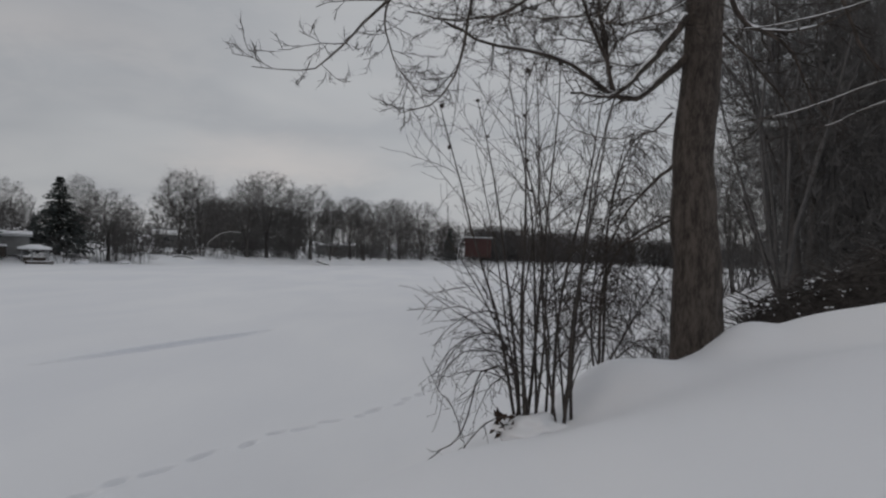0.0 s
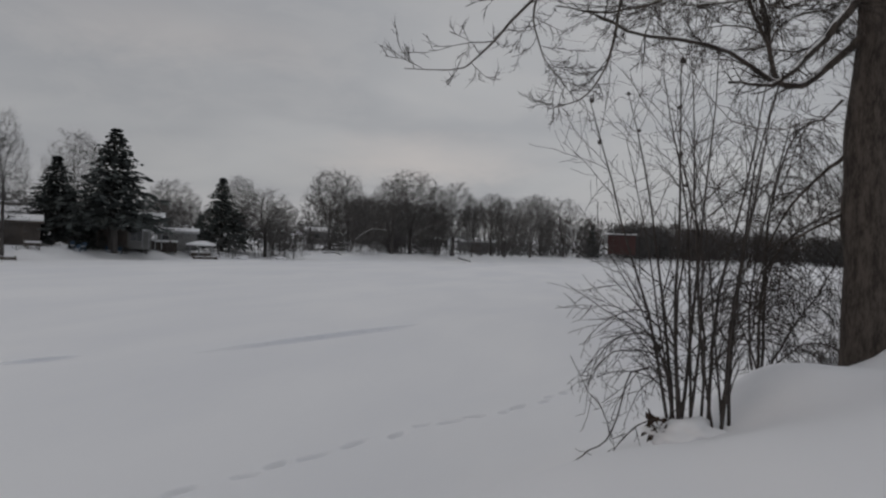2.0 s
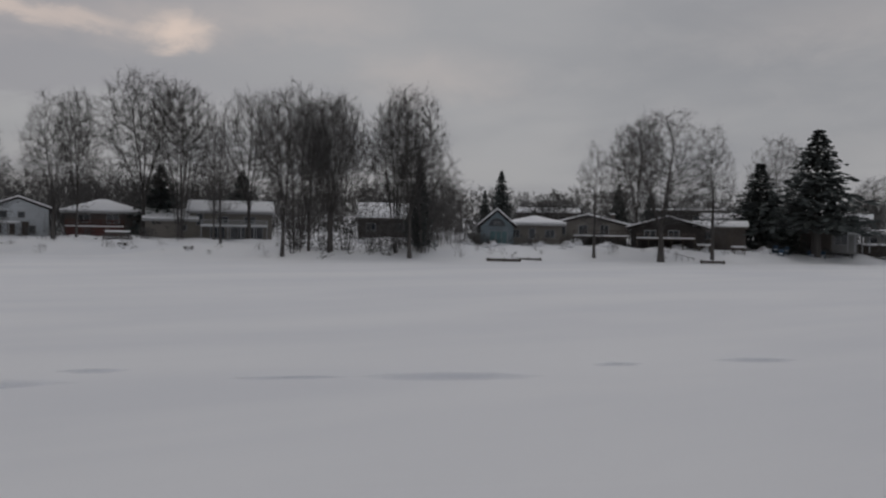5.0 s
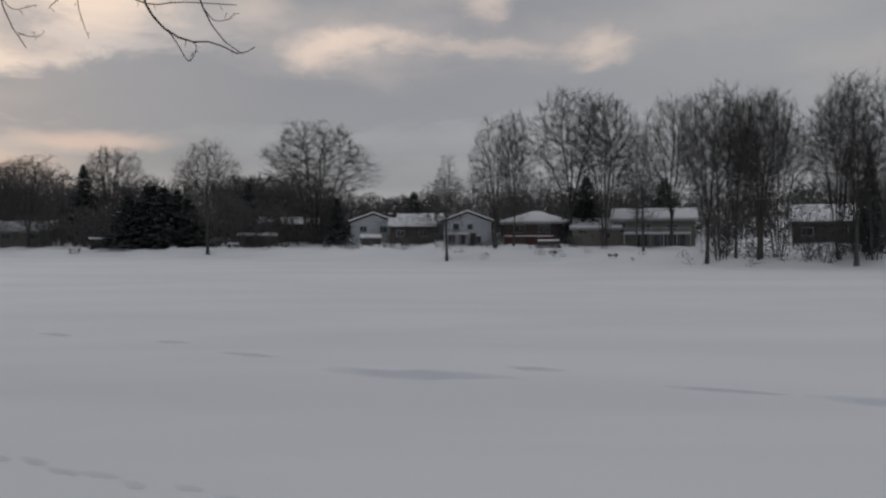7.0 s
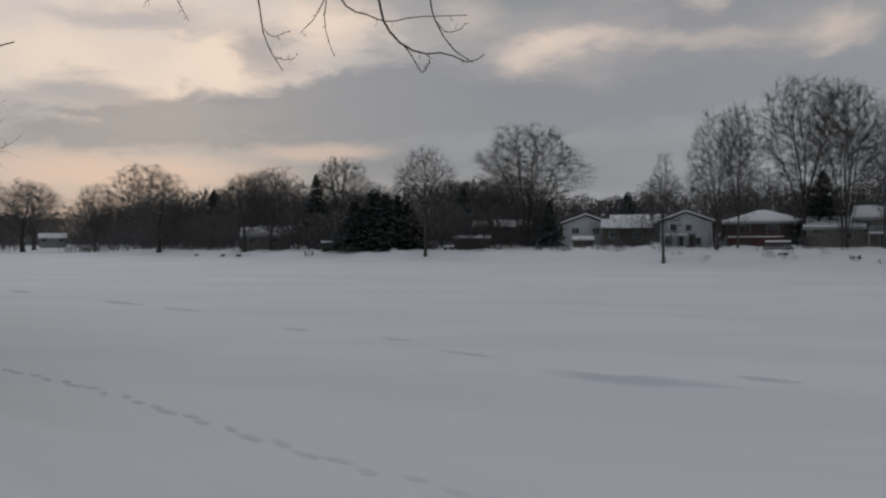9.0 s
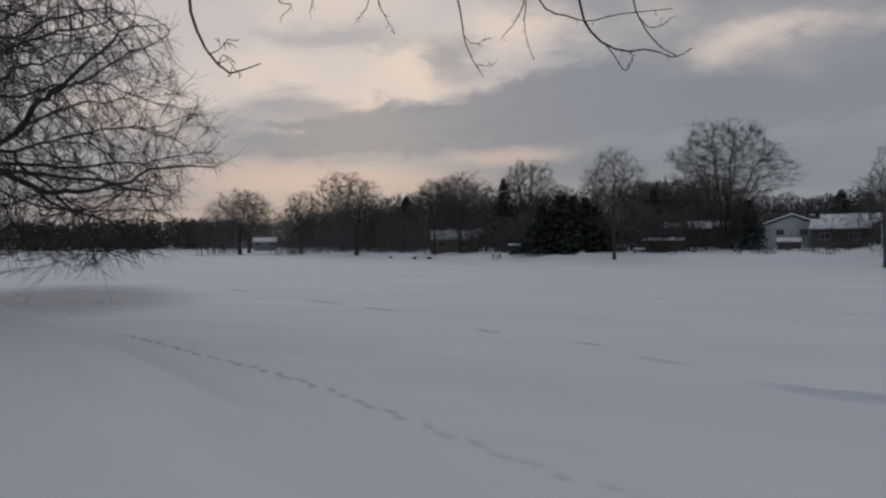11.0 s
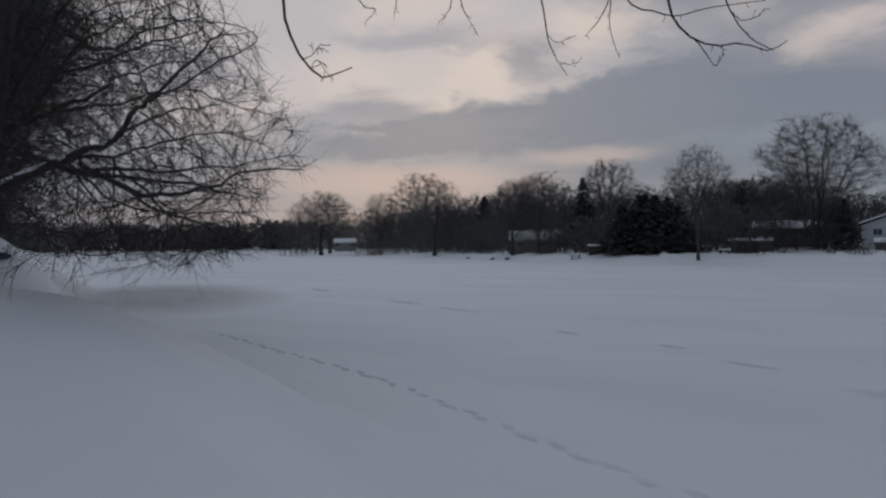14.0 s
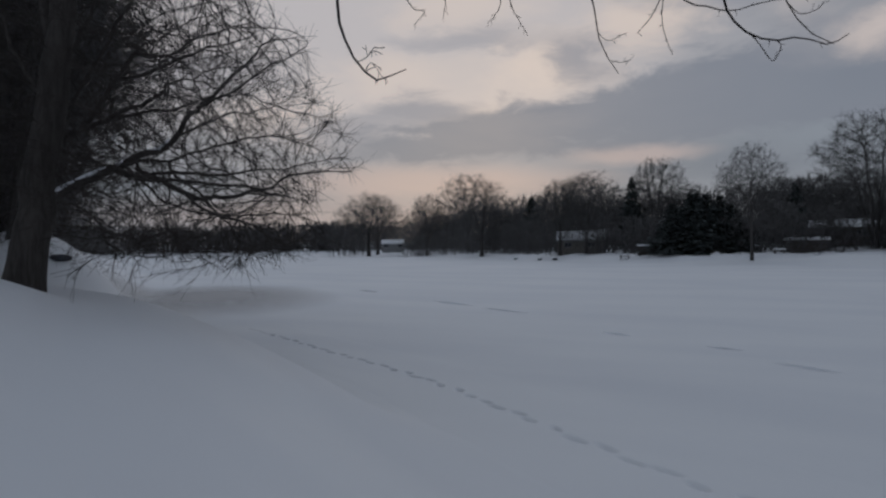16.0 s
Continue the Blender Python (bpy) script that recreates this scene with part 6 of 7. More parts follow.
leaning = Growth("leaning_tree", 37, (-5.46, -13.3, ground_z(-5.46, -13.3)), "tall leafless tree leaning over the snowy bank")
leaning.limb([(-5.40, -13.34, 2.73), (-5.57, -13.28, 4.05), (-5.70, -13.22, 4.97), (-5.92, -13.13, 6.64), (-6.03, -13.08, 7.77), (-6.20, -13.01, 10.13), (-6.39, -12.91, 13.47)], 0.31, 0.14)
leaning.limb([(-5.84, -13.17, 6.08), (-5.69, -13.44, 6.37), (-5.54, -13.93, 7.08), (-5.39, -14.42, 8.29)], 0.06, 0.02)
leaning.limb([(-5.92, -13.13, 6.64), (-5.90, -13.36, 7.42), (-5.87, -13.80, 8.65), (-5.89, -14.23, 10.42)], 0.12, 0.04)
leaning.limb([(-6.63, -11.08, 11.27), (-6.43, -8.21, 9.62), (-6.47, -5.73, 8.20), (-6.26, -4.03, 7.18), (-6.44, -2.85, 6.57), (-6.45, -1.91, 6.19)], 0.07, 0.02)
leaning.limb([(-6.43, -8.21, 9.62), (-4.61, -5.18, 7.17), (-3.22, -3.34, 5.62), (-2.65, -2.78, 4.89), (-2.51, -2.64, 4.61), (-2.49, -2.59, 4.47), (-2.49, -2.52, 4.35), (-2.51, -2.43, 4.27), (-2.53, -2.38, 4.28), (-2.56, -2.31, 4.30)], 0.01, 0.0022)
leaning.limb([(-6.47, -3.68, 7.01), (-6.22, -3.52, 6.18), (-6.15, -3.45, 5.74), (-6.14, -3.42, 5.61), (-6.13, -3.38, 5.39), (-6.11, -3.30, 5.19), (-6.16, -3.21, 5.02)], 0.011, 0.003)
leaning.limb([(-6.44, -2.85, 6.57), (-6.26, -2.49, 5.91), (-6.20, -2.36, 5.52), (-6.17, -2.31, 5.33), (-6.16, -2.17, 5.17), (-6.17, -1.98, 5.07), (-6.17, -1.79, 5.06), (-6.22, -1.61, 4.98), (-6.19, -1.49, 5.03)], 0.013, 0.003)
leaning.limb([(-6.46, -2.23, 6.32), (-6.32, -1.99, 5.73), (-6.24, -1.93, 5.43), (-6.21, -1.85, 5.25), (-6.19, -1.72, 5.07), (-6.17, -1.58, 4.97)], 0.008, 0.003)
leaning.limb([(-6.16, -2.17, 5.17), (-6.18, -2.10, 5.09), (-6.16, -2.00, 4.93), (-6.18, -1.96, 4.95), (-6.18, -1.93, 5.03)], 0.005, 0.0025)
leaning.limb([(-6.50, -3.19, 6.73), (-6.38, -2.98, 6.10), (-6.28, -2.72, 5.58), (-6.26, -2.50, 5.45), (-6.27, -2.31, 5.38), (-6.30, -2.08, 5.40), (-6.31, -1.66, 5.38)], 0.009, 0.003)
leaning.limb([(-6.43, -3.10, 6.68), (-6.31, -2.89, 5.92), (-6.27, -2.86, 5.62), (-6.22, -2.85, 5.36), (-6.25, -2.78, 5.12)], 0.007, 0.0025)
leaning.limb([(-6.31, -2.89, 5.73), (-6.26, -2.88, 5.60), (-6.19, -2.92, 5.45), (-6.14, -3.03, 5.31)], 0.006, 0.0025)
leaning.limb([(-6.26, -4.03, 7.18), (-6.00, -4.24, 6.32), (-5.95, -4.14, 5.78), (-5.99, -4.09, 5.62), (-5.99, -3.99, 5.45)], 0.007, 0.0025)
leaning.limb([(-6.00, -4.24, 6.32), (-5.90, -4.21, 5.78), (-5.87, -4.25, 5.66), (-5.83, -4.30, 5.59)], 0.005, 0.0025)
leaning.limb([(-6.47, -5.73, 8.20), (-5.58, -5.23, 6.42), (-5.47, -4.91, 5.80), (-5.56, -4.81, 5.74), (-5.49, -4.88, 5.61)], 0.007, 0.0025)
leaning.limb([(-5.63, -4.87, 6.15), (-5.67, -4.67, 5.86), (-5.66, -4.68, 5.67)], 0.005, 0.0025)
leaning.limb([(-6.25, -1.90, 5.34), (-6.22, -1.81, 5.24), (-6.20, -1.69, 5.24), (-6.21, -1.65, 5.29)], 0.004, 0.002)
leaning.limb([(-6.13, -3.38, 5.39), (-6.12, -3.28, 5.30), (-6.19, -3.15, 5.35)], 0.0035, 0.002)
leaning.limb([(-6.13, -3.26, 5.13), (-6.17, -3.19, 5.11), (-6.21, -3.12, 5.13)], 0.003, 0.002)
leaning.limb([(-2.49, -2.52, 4.35), (-2.52, -2.49, 4.37), (-2.53, -2.45, 4.41)], 0.0022, 0.0012)
leaning.limb([(-2.50, -2.48, 4.31), (-2.51, -2.45, 4.34), (-2.53, -2.41, 4.28)], 0.002, 0.0012)
leaning.build(counts=(4, 1, 0), ratio=(0.0, 0.4, 0.5), lift=(-0.02, -0.02, -0.02), least=0.05, fine=0.0016, t0=0.5, snow=(), bark=BARK_DARK, bare=4)


def shrub(name, seed, x, y, stems, label):
    """A clump of upright stems with side shoots. stems: (dx, dy, lean x, lean y, length, radius)."""
    rng = np.random.default_rng(seed)
    ob = tagged(new(name), label, "shrub")
    z = ground_z(x, y)
    ob.location = (x, y, z - 0.12)
    ob_lines = []
    for dx, dy, lx, ly, L, r in stems:
        l, rr = walk_out(rng, np.array([[dx, dy, 0.0]]), unit(np.array([[lx * 0.3, ly, 1.0]])), np.array([L]), np.array([r]), 9, 0.06, 0.0, 0.22)
        bend = np.linspace(0, 1, 9)[None, :, None] ** 2 * np.array([lx * L * 0.5, ly * L * 0.2, -abs(lx) * L * 0.12])
        l = l + bend
        ob_lines.append(l[0])
        stem = child("stem", mesh_from("stem", *tubes(l, rr, 7), STEM, True), ob)
        a1 = sprout(rng, l, rr, 13, 0.1, 1.0, 46, 13, 0.24, 0.5, 6, 0.09, 0.03, 0.4, 0.3, 0.3)
        a2 = sprout(rng, *a1, 6, 0.15, 1.0, 44, 14, 0.45, 0.7, 4, 0.12, 0.03, 0.5, 0.3, 0.1)
        tagged(child("twig_growth", mesh_from("twig_growth", *merge([tubes(a1[0], np.maximum(a1[1], 0.003), 4), tubes(a2[0], np.maximum(a2[1], 0.0023), 3)]), STEM), ob), kind="stuff")
    return ob, ob_lines


def seed_heads(parent, spots, mat):
    for i, (x, y, z, r) in enumerate(spots):
        bm = bmesh.new()
        bmesh.ops.create_icosphere(bm, subdivisions=2, radius=r)
        for v in bm.verts:
            v.co *= 1 + 0.5 * noise.noise(v.co * 60 + Vector((i, 0, 0)))
            v.co += Vector((x, y, z))
        part("seed_head", bm, mat, parent, "dark dried seed head")


front, front_lines = shrub("leafless_shrub", 41, 1.1, 9.02, [
    (-0.2, 0.0, -0.31, 0.05, 3.8, 0.02), (-0.16, 0.1, -0.25, -0.02, 4.1, 0.021), (-0.12, -0.1, -0.18, 0.06, 4.2, 0.024),
    (-0.1, 0.08, -0.11, 0.03, 4.3, 0.022), (-0.02, 0.0, -0.05, -0.03, 3.9, 0.018), (-0.05, -0.05, -0.22, -0.04, 3.3, 0.016), (0.2, 0.09, 0.0, 0.0, 4.2, 0.022),
    (0.3, -0.04, 0.06, 0.04, 4.0, 0.023), (0.41, 0.02, 0.03, -0.02, 4.1, 0.021), (0.36, 0.12, 0.13, 0.05, 3.3, 0.016),
    (-0.22, -0.06, -0.42, -0.05, 2.7, 0.013), (0.02, 0.08, -0.15, 0.08, 4.0, 0.018), (0.12, 0.1, -0.02, 0.06, 4.3, 0.018),
    (-0.14, 0.02, -0.36, 0.03, 3.4, 0.014), (0.33, 0.1, 0.18, -0.03, 3.5, 0.014), (0.25, -0.08, -0.06, -0.05, 3.6, 0.015)],
    "many-stemmed leafless shrub standing in deep snow")
arch = np.random.default_rng(43)
n_arch = 10
al, ar = walk_out(arch, np.tile([-0.2, 0, 0.75], (n_arch, 1)) + arch.normal(size=(n_arch, 3)) * np.array([0.1, 0.1, 0.3]),
                  unit(np.stack([-0.35 - 0.5 * arch.random(n_arch), -0.25 + 0.3 * arch.random(n_arch), np.full(n_arch, 0.7)], 1)), 0.85 + 0.65 * arch.random(n_arch), np.full(n_arch, 0.009), 9, 0.12, -0.3, 0.35)
a2 = sprout(arch, al, ar, 7, 0.2, 1.0, 42, 14, 0.3, 0.7, 5, 0.12, -0.08, 0.5, 0.3, 0.2)
a3 = sprout(arch, *a2, 3, 0.2, 1.0, 40, 14, 0.5, 0.8, 3, 0.12, -0.05, 0.5, 0.3, 0.08)
tagged(child("arching_growth", mesh_from("arching_growth", *merge([tubes(al, ar, 5), tubes(a2[0], np.maximum(a2[1], 0.003), 3), tubes(a3[0], np.maximum(a3[1], 0.0025), 3)]), STEM), front), kind="stuff")
mound = bmesh.new()
bmesh.ops.create_icosphere(mound, subdivisions=4, radius=1)
for v in mound.verts:
    q = 1 + 0.45 * noise.noise(v.co * 1.8 + Vector((4, 1, 0)))
    v.co = Vector((v.co.x * 0.4 * q - 0.02, v.co.y * 0.34 * q, v.co.z * 0.17 * q + 0.06))
for fc in mound.faces:
    fc.smooth = True
part("snow_mound", mound, SNOW, front, "snow heaped round the stems")
DEAD_LEAF = material("dead_leaves", (0.045, 0.03, 0.022), 0.9, 0.5, 20, 60, 0.3)
lr = np.random.default_rng(44)
leaf_p = lr.normal(size=(26, 3)) * np.array([0.05, 0.05, 0.06]) + np.array([-0.36, -0.16, 0.12])
leaf_q = leaf_p + lr.normal(size=(26, 3)) * 0.06
leaf_s = unit(np.cross(leaf_q - leaf_p, lr.normal(size=(26, 3)))) * 0.03
tagged(child("dead_leaves", mesh_from("dead_leaves", np.stack([leaf_p, (leaf_p + leaf_q) / 2 + leaf_s, leaf_q, (leaf_p + leaf_q) / 2 - leaf_s], 1).reshape(-1, 3), np.arange(104).reshape(-1, 4), DEAD_LEAF), front, "curled brown dead leaves"), kind="stuff")
SEED = material("seed_heads", (0.035, 0.028, 0.025), 0.9, 0.4, 30, 80, 0)
for points, r0, r1 in (
    ([(0.72, 9.92, 2.22), (0.50, 9.74, 2.17), (0.39, 9.54, 1.80), (0.28, 9.45, 1.48), (0.08, 9.40, 1.32), (-0.08, 9.35, 1.20), (-0.23, 9.30, 1.12)], 0.012, 0.006),
    ([(0.28, 9.45, 1.49), (0.17, 9.45, 1.81), (-0.00, 9.45, 2.00), (-0.20, 9.45, 2.38)], 0.008, 0.004),
    ([(0.28, 9.45, 1.49), (0.33, 9.44, 1.35), (0.32, 9.44, 1.23)], 0.005, 0.003),
    ([(0.17, 9.45, 1.81), (0.06, 9.45, 1.94), (0.01, 9.45, 1.64), (-0.06, 9.45, 1.50)], 0.005, 0.003),
    ([(0.12, 9.40, 1.35), (-0.01, 9.35, 1.30), (-0.11, 9.35, 1.33)], 0.004, 0.003),
    ([(0.89, 9.96, 1.59), (1.01, 9.90, 1.52), (1.12, 9.83, 1.38)], 0.009, 0.005),
):
    l = spline(points, 14) - np.array(front.location)
    l[1:-1] += arch.normal(size=(12, 3)) * 0.006
    child("bent_shoot", mesh_from("bent_shoot", *tubes(l[None], np.linspace(r0, r1, 14)[None], 6), STEM, True), front)
heads = [(*(front_lines[i][j] + np.array([dx, -0.02, 0.0])), r) for i, j, dx, r in ((0, 8, 0.02, 0.026), (0, 7, -0.02, 0.024), (1, 8, 0.0, 0.024), (1, 7, 0.02, 0.022), (2, 8, 0.02, 0.033), (2, 7, -0.02, 0.022), (3, 8, 0.0, 0.03), (4, 7, 0.03, 0.024), (4, 6, -0.02, 0.022), (6, 8, 0.0, 0.02), (10, 3, -0.02, 0.045), (10, 4, 0.02, 0.026))]
seed_heads(front, heads, SEED)

# drooping shoots that hang beside the maple
hang = np.random.default_rng(47)
weeping = tagged(new("weeping_shrub"), "leafless shrub of thin drooping shoots beside the maple", "shrub")
wx, wy = 2.53, 12.44
weeping.location = (wx, wy, ground_z(wx, wy))
for points, r0, r1 in (
    ([(2.50, 12.39, 1.92), (2.54, 12.38, 2.89), (2.66, 12.36, 3.51), (3.05, 12.05, 4.05), (3.37, 11.55, 4.25)], 0.026, 0.012),
    ([(2.57, 12.48, 1.91), (2.61, 12.47, 3.24), (2.66, 12.46, 4.31), (2.86, 12.31, 5.28), (3.09, 12.05, 5.60)], 0.024, 0.008),
    ([(2.46, 12.60, 1.90), (2.39, 12.62, 2.69), (2.47, 12.50, 3.68), (2.67, 12.35, 4.75), (2.79, 12.22, 5.44)], 0.02, 0.007),
    ([(2.61, 12.27, 1.98), (2.85, 12.11, 2.57), (3.11, 11.83, 3.11), (3.26, 11.58, 3.55)], 0.016, 0.007),
    ([(2.66, 12.15, 2.04), (2.92, 11.99, 2.33), (3.21, 11.81, 2.45), (3.37, 11.65, 2.39)], 0.014, 0.007),
    ([(2.55, 12.69, 1.87), (2.29, 12.84, 2.85), (2.35, 12.83, 3.86), (2.61, 12.68, 4.78)], 0.014, 0.006),
):
    l = spline(points, 16) - np.array(weeping.location)
    l[1:] += np.cumsum(hang.normal(size=(15, 3)) * 0.012, axis=0)
    wl = l[None]
    wr = np.linspace(r0, r1, 16)[None]
    child("stem", mesh_from("stem", *tubes(wl, wr, 6), STEM, True), weeping)
    w1 = sprout(hang, wl, wr, 46, 0.12, 1.0, 55, 16, 0.0, 0.5, 9, 0.15, -0.24, 0.45, 0.3, 1.0, 0.009)
    w2 = sprout(hang, *w1, 6, 0.1, 1.0, 42, 15, 0.3, 0.7, 6, 0.15, -0.16, 0.5, 0.3, 0.15)
    w3 = sprout(hang, *w2, 3, 0.1, 1.0, 40, 15, 0.4, 0.7, 3, 0.15, -0.1, 0.5, 0.3, 0.06)
    tagged(child("twig_growth", mesh_from("twig_growth", *merge([tubes(w1[0], np.maximum(w1[1], 0.004), 4), tubes(w2[0], np.maximum(w2[1], 0.0034), 3), spikes(w3[0], np.maximum(w3[1], 0.003))]), STEM), weeping), kind="stuff")


# brush heap along the bank
def brush_heap():
    rng = np.random.default_rng(51)
    ob = tagged(new("brush_heap"), "long heap of dark cut brush dusted with snow", "brush pile")
    path = spline([(4.9, 12.7, 0), (6.2, 13.3, 0), (7.6, 13.9, 0), (9.6, 14.4, 0), (12.0, 14.8, 0)], 40)
    high = np.interp(np.linspace(0, 1, 40), [0, 0.12, 0.3, 0.6, 1], [0.15, 0.5, 0.65, 1.1, 1.5])
    z0 = land(path[:, 0], path[:, 1])
    n = 2000
    i = rng.integers(0, 39, n)
    lift = rng.random(n) ** 0.8
    start = path[i] + rng.normal(size=(n, 3)) * np.array([0.2, 0.3, 0])
    start[:, 2] = z0[i] + lift * high[i]
    a = rng.random(n) * 6.28
    d = np.stack([np.cos(a), np.sin(a), 0.45 * rng.normal(size=n)], 1)
    l, r = walk_out(rng, start, unit(d), 0.25 + 0.6 * rng.random(n), 0.005 + 0.014 * rng.random(n) ** 3, 5, 0.14, -0.02, 0.5)
    tagged(child("cut_brush", mesh_from("cut_brush", *tubes(l, r, 4), STEM), ob), kind="stuff")
    # matted heart of the heap, with snow caught on its back
    u = np.linspace(0, np.pi, 11)
    V, S = [], []
    for p, h, z in zip(path, high, z0):
        for w in u:
            k = 1 + 0.45 * noise.noise((p[0] * 3, p[1] * 3, w * 2.0))
            V.append((p[0] + 0.18 * math.cos(w), p[1] - 0.42 * k * math.cos(w), z - 0.05 + 0.92 * h * k * math.sin(w)))
    idx = np.arange(40 * 11).reshape(40, 11)
    F = np.stack([idx[:-1, :-1], idx[1:, :-1], idx[1:, 1:], idx[:-1, 1:]], -1).reshape(-1, 4)
    child("matted_core", mesh_from("matted_core", V, F, LITTER, True), ob, "dark matted leaves and stalks")
    for j in range(110):
        q = rng.integers(3, 39)
        bm = bmesh.new()
        bmesh.ops.create_icosphere(bm, subdivisions=2, radius=1.0)
        sx, sz = 0.012 + 0.024 * rng.random() ** 2, 0.008 + 0.01 * rng.random()
        c = Vector((path[q, 0] + 0.2 * rng.normal(), path[q, 1] - 0.15 + 0.28 * rng.normal(), z0[q] + high[q] * (0.55 + 0.35 * rng.random())))
        for v in bm.verts:
            k = 1 + 0.5 * noise.noise(v.co * 1.7 + Vector((j, 0, 0)))
            v.co = Vector((v.co.x * sx * k, v.co.y * sx * k * 0.7, v.co.z * sz)) + c
        part("snow_patch", bm, SNOW, ob, "small patch of snow")
    return ob


LITTER = material("leaf_litter", (0.055, 0.048, 0.043), 0.95, 0.6, 8, 40, 1.0)
brush_heap()

# woodland behind the heap, on the near bank
for form, x, y, h, w in (("upright", 14.2, 31.3, 17, 10), ("round", 25.1, 49.4, 18, 14), 
                         ("upright", 21.0, 43.6, 18, 10), ("round", 35.6, 66.5, 20, 15), 
                         ("brushy", 32.2, 84.5, 16, 16), ("brushy", 30.0, 56.0, 12, 12),
                         ("brushy", 40.0, 95.0, 18, 18), ("brushy", 46.0, 85.0, 20, 16)):
    place_tree(form, x, y, h, w)
woods("bank_wood", 82, [(11.5, 22.0), (16.0, 33.0), (24.0, 50.0), (34.0, 74.0)], -11, 96, 7, 15, "dim leafless wood on the near bank", 0.34, 0.6, 270, 0.6)
# and at the other end of it
for form, x, y, h, w in (("round", -9.0, -33.0, 15, 12), ("brushy", -4.5, -27.0, 15, 10),
                         ("upright", -1.5, -24.0, 17, 9), ("brush", -13.0, -46.0, 8, 8), ("brushy", -18.0, -52.0, 10, 8), ("brush", -26.0, -70.0, 9, 9), ("brushy", 1.5, -30.0, 16, 12), ("round", -6.0, -40.0, 18, 14), ("brush", -5.0, -36.0, 9, 8), ("brushy", -11.5, -38.0, 15, 9), ("brush", 0.5, -21.5, 6, 5), ("brushy", -14.0, -34.5, 16, 8), ("upright", -17.0, -44.0, 18, 10), ("brush", -19.5, -51.0, 10, 9), ("round", -15.5, -41.0, 17, 11), ("brushy", -24.0, -63.0, 17, 12), ("brushy", -10.0, -29.0, 14, 7), ("upright", -12.0, -36.0, 19, 9), ("brushy", -7.0, -24.5, 14, 7), ("brushy", -9.0, -26.5, 17, 9), ("brushy", -8.2, -23.0, 20, 9), ("brushy", -11.0, -28.0, 21, 10), ("round", -12.5, -34.0, 21, 12)):
    place_tree(form, x, y, h, w)
woods("bank_thicket", 78, [(-9.6, -26.6), (-10.6, -27.6), (-11.6, -28.6)], 2, 22, 2.4, 3.7, "dense dark thicket on the near bank", 0.26, 0.7, 130)
woods("bank_thicket", 79, [(-9.0, -28.0), (-11.5, -31.0), (-14.5, -36.0)], 6, 42, 8, 15, "dark leafless wood on the near bank", 0.34, 0.5, 220, 0.6)


def hedge(x, y, turn, length, width, height, label, name="hedge"):
    """A clipped hedge: twig-textured body under a lid of snow."""
    rng = np.random.default_rng(int(abs(x * 10)))
    ob = tagged(new(name), label, "hedge")
    ob.matrix_world = pose(x, y, ground_z(x, y) - 0.15, 0, 0, turn)
    n = int(length * width * height * 60) + 200
    p = (rng.random((n, 3)) - 0.5) * np.array([length, width, 0]) + np.array([0, 0, 1]) * rng.random((n, 1)) * height * 0.9
    l, r = walk_out(rng, p, unit(rng.normal(size=(n, 3)) + np.array([0, 0, 0.5])), 0.25 + 0.3 * rng.random(n), np.full(n, 0.014), 3, 0.2, 0.0, 0.5)
    tagged(child("twig_growth", mesh_from("twig_growth", *tubes(l, r, 3), STEM), ob), kind="stuff")
    for nm, lo, hi, mat, k in (("body", 0.0, height * 0.92, LITTER, 0.9), ("snow", height * 0.9, height * 1.05, SNOW, 0.96)):
        bm = bmesh.new()
        bmesh.ops.create_grid(bm, x_segments=int(length * 3) + 2, y_segments=5, size=0.5)
        ext = bmesh.ops.extrude_face_region(bm, geom=bm.faces[:])
        for v in ext["geom"]:
            if isinstance(v, bmesh.types.BMVert):
                v.co.z = 1
        for v in bm.verts:
            q = 1 + 0.16 * noise.noise(Vector((v.co.x * length, v.co.y * width, v.co.z)) * 1.6)
            v.co = Vector((v.co.x * length * k * q, v.co.y * width * k * q, lo + (hi - lo) * v.co.z * q))
        bmesh.ops.recalc_face_normals(bm, faces=bm.faces[:])
        part(nm, bm, mat, ob, "lid of snow" if nm == "snow" else "")
    return ob


hedge(-11.6, -26.6, 157, 2.6, 0.9, 1.0, "low dark hedge capped with snow on the bank")

stone = bmesh.new()
bmesh.ops.create_icosphere(stone, subdivisions=3, radius=1)
for v in stone.verts:
    q = 1 + 0.3 * noise.noise(v.co * 1.5)
    v.co = Vector((v.co.x * 0.32 * q, v.co.y * 0.24 * q, v.co.z * 0.1))
STONE = material("dark_stone", (0.06, 0.065, 0.075), 0.8, 0.3, 6, 40, 0.5)
rock = tagged(part("flat_stone", stone, STONE, None), "flat dark stone showing through the snow", "stone")
rock.location = (-9.4, -21.2, ground_z(-9.4, -21.2) + 0.03)


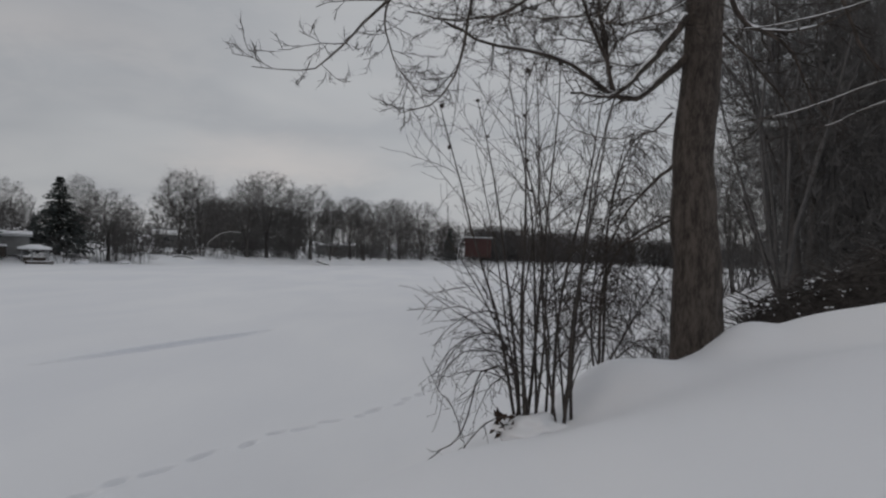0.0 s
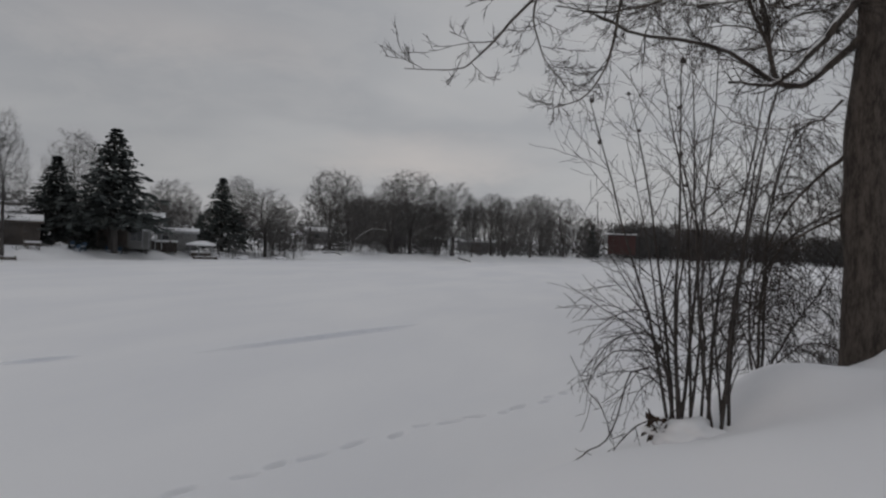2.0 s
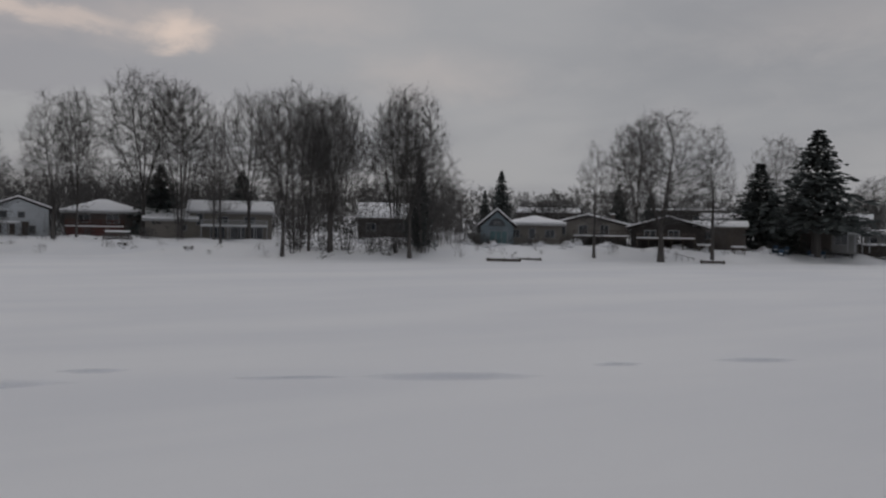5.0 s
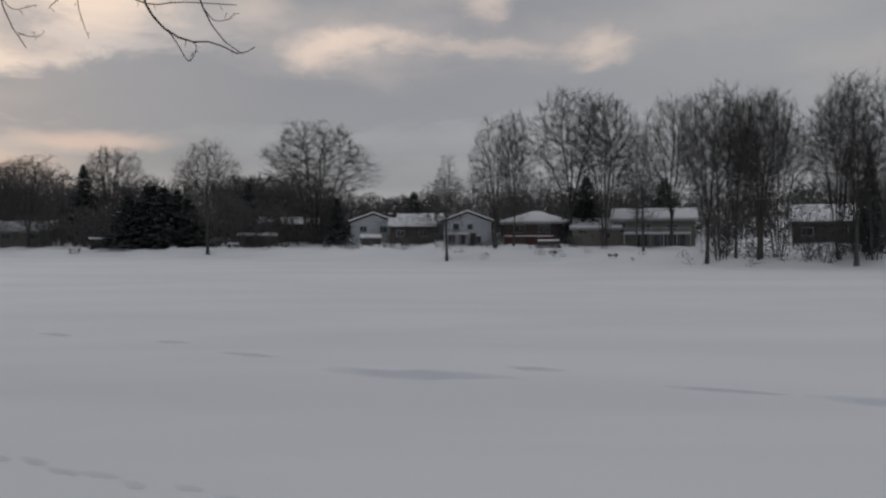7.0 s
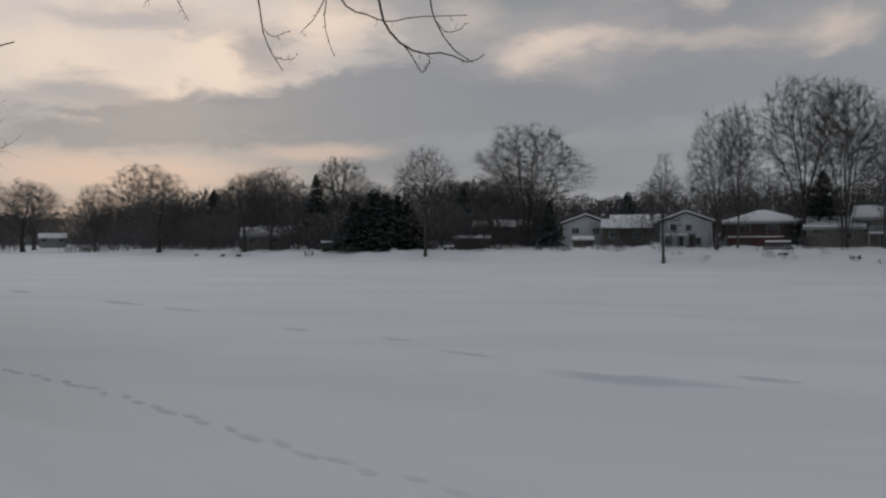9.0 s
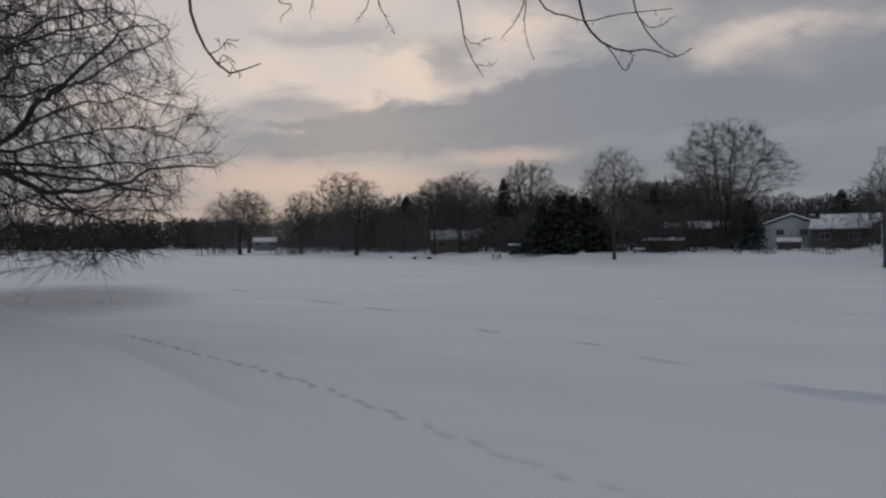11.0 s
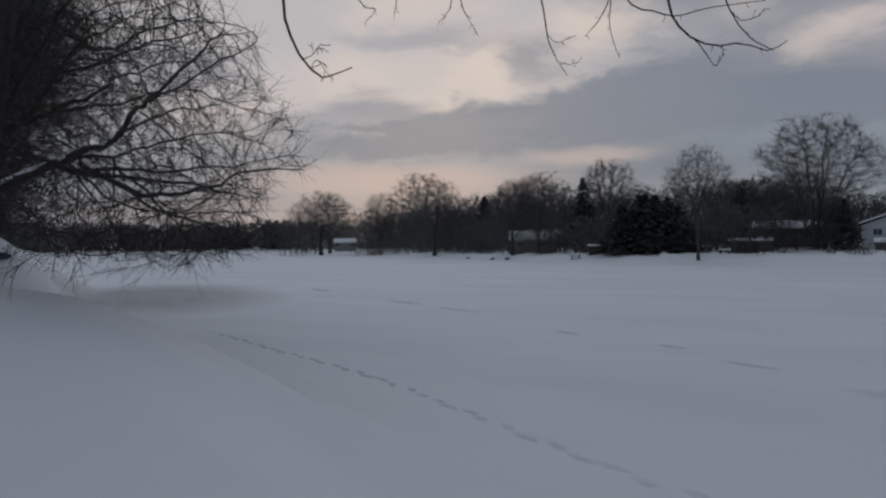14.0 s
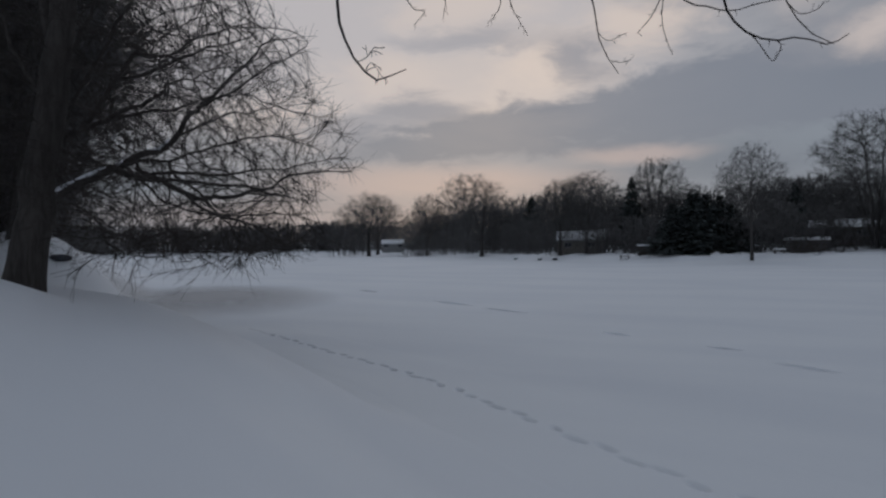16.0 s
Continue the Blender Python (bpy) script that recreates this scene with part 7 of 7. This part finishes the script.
# ---- a trodden line of prints along the river, and an older drifted one ----
def print_track():
    path = spline([(x, y, 0) for x, y in TRACK], 400)
    seg = np.concatenate([[0], np.cumsum(np.linalg.norm(np.diff(path, axis=0), axis=1))])
    s = np.arange(2.0, seg[-1] - 2, 0.05)
    c = np.stack([np.interp(s, seg, path[:, i]) for i in range(2)], 1)
    tan = np.gradient(c, axis=0)
    tan /= np.linalg.norm(tan, axis=1, keepdims=True)
    nor = np.stack([tan[:, 1], -tan[:, 0]], 1)
    w = np.concatenate([[-2.3, -1.9, -1.5, -1.1, -0.7], np.arange(-0.5, 0.505, 0.045), [0.7, 1.1, 1.5, 1.9, 2.3]])
    X = c[:, None, 0] + nor[:, None, 0] * w
    Y = c[:, None, 1] + nor[:, None, 1] * w
    ends = ease(np.minimum(s - s[0], s[-1] - s) / 3)[:, None]
    Z = land(X, Y) + 0.02 * ripple(X, Y, 2.6, 3.0) + 0.008 * ease((2.3 - np.abs(w)) / 0.8)[None] * ends - 0.05 * (1 - ends) - 0.03 * (np.abs(w) > 2.25)[None]
    rng = np.random.default_rng(61)
    at, k = 3.0, 0
    S = np.broadcast_to(s[:, None], X.shape)
    W = np.broadcast_to(w[None], X.shape)
    while at < s[-1] - 3:
        k += 1
        off = 0.06 * (1 if k % 2 else -1) + 0.03 * rng.normal()
        long, wide, deep = 0.17 + 0.15 * rng.random(), 0.06 + 0.02 * rng.random(), 0.16 + 0.08 * rng.random()
        d = ((S - at) / long) ** 2 + ((W - off - 0.12 * (S - at) * rng.normal()) / wide) ** 2
        Z = Z - deep * np.exp(-d ** 1.5) * ends + 0.008 * np.exp(-(np.sqrt(d) - 1.8) ** 2 * 5) * ends
        at += 0.62 + 0.26 * rng.random() + (0.25 if rng.random() < 0.12 else 0)
    nr, nc = X.shape
    i, j = np.meshgrid(np.arange(nr - 1), np.arange(nc - 1), indexing="ij")
    F = np.stack([i * nc + j, (i + 1) * nc + j, (i + 1) * nc + j + 1, i * nc + j + 1], -1).reshape(-1, 4)
    ob = new("footprint_track", mesh_from("footprint_track", np.stack([X, Y, Z + 0.004], -1).reshape(-1, 3), F, SNOW, True))
    tagged(ob, "line of deep footprints in the river snow", "footprints", kind="structure")


print_track()


def trail_shade(x, y, turn, length, width):
    """Flat thin-snow sheet, an old trail's hollow shade painted in as bluish colour."""
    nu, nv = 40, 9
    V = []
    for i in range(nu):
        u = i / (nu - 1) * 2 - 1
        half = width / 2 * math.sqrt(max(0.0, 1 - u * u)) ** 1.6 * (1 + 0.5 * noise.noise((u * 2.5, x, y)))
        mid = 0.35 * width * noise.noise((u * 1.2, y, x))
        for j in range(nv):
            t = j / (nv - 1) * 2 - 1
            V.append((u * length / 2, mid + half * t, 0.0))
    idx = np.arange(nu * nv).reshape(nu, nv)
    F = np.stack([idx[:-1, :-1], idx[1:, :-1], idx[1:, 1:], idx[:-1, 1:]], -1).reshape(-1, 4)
    ob = tagged(new("shaded_trail", mesh_from("shaded_trail", V, F, HOLLOW_SHADE, True)), "bluish painted shade of a shallow hollow in the river snow", "snow drift", group="drifted trail hollows", kind="structure")
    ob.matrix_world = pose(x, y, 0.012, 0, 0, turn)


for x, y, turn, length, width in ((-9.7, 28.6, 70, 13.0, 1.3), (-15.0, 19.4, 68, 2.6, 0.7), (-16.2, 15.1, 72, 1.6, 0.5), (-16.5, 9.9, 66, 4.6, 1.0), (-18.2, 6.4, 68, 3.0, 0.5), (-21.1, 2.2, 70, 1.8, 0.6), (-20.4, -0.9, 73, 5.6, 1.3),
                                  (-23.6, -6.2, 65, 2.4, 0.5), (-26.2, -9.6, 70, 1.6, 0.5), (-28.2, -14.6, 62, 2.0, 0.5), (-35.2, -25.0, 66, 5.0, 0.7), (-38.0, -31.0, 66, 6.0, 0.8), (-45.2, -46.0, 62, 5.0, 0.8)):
    trail_shade(x, y, turn, length * 1.15, width * 1.25)



def shade_patch(x, y, turn, length, width):
    """A broad soft greyish-brown sheet of painted shade, laid on the lie of the land."""
    c, q = math.cos(radians(turn)), math.sin(radians(turn))
    U, W = np.meshgrid(np.linspace(-1, 1, 50), np.linspace(-1, 1, 26), indexing="ij")
    X, Y = x + c * U * length / 2 - q * W * width / 2, y + q * U * length / 2 + c * W * width / 2
    Z = land(X, Y, True) + 0.04
    idx = np.arange(U.size).reshape(U.shape)
    F = np.stack([idx[:-1, :-1], idx[1:, :-1], idx[1:, 1:], idx[:-1, 1:]], -1).reshape(-1, 4)
    V = np.stack([c * (X - x) + q * (Y - y), -q * (X - x) + c * (Y - y), Z], -1).reshape(-1, 3)
    ob = tagged(new("snow_shade", mesh_from("snow_shade", V, F, SNOW_SHADE, True)), "broad greyish-brown patch of painted shade on the river snow", "wet snow", kind="structure")
    ob.matrix_world = pose(x, y, 0, 0, 0, turn)


# brownish shade at the foot of the bank, painted as a faded sheet
SNOW_SHADE = shade_tint_material("snow_shade", (0.47, 0.44, 0.42), 0.5)
shade_patch(-34.5, -52.5, 57, 46.0, 22.0)

# clipped hedges and thickets of the far gardens
hedge(-72.6, 115.0, 33, 3.8, 1.6, 2.0, "brown garden hedge capped with snow by the shore")
hedge(-69.4, 116.9, 30, 4.8, 1.8, 1.9, "dark clipped hedge capped with snow by the shore")
hedge(-148.0, -66.0, 114, 9.0, 2.0, 2.2, "dark overgrown hedge dusted with snow")
hedge(-209.0, -121.0, 122, 12.0, 2.0, 1.8, "long dark hedge by the far shore")
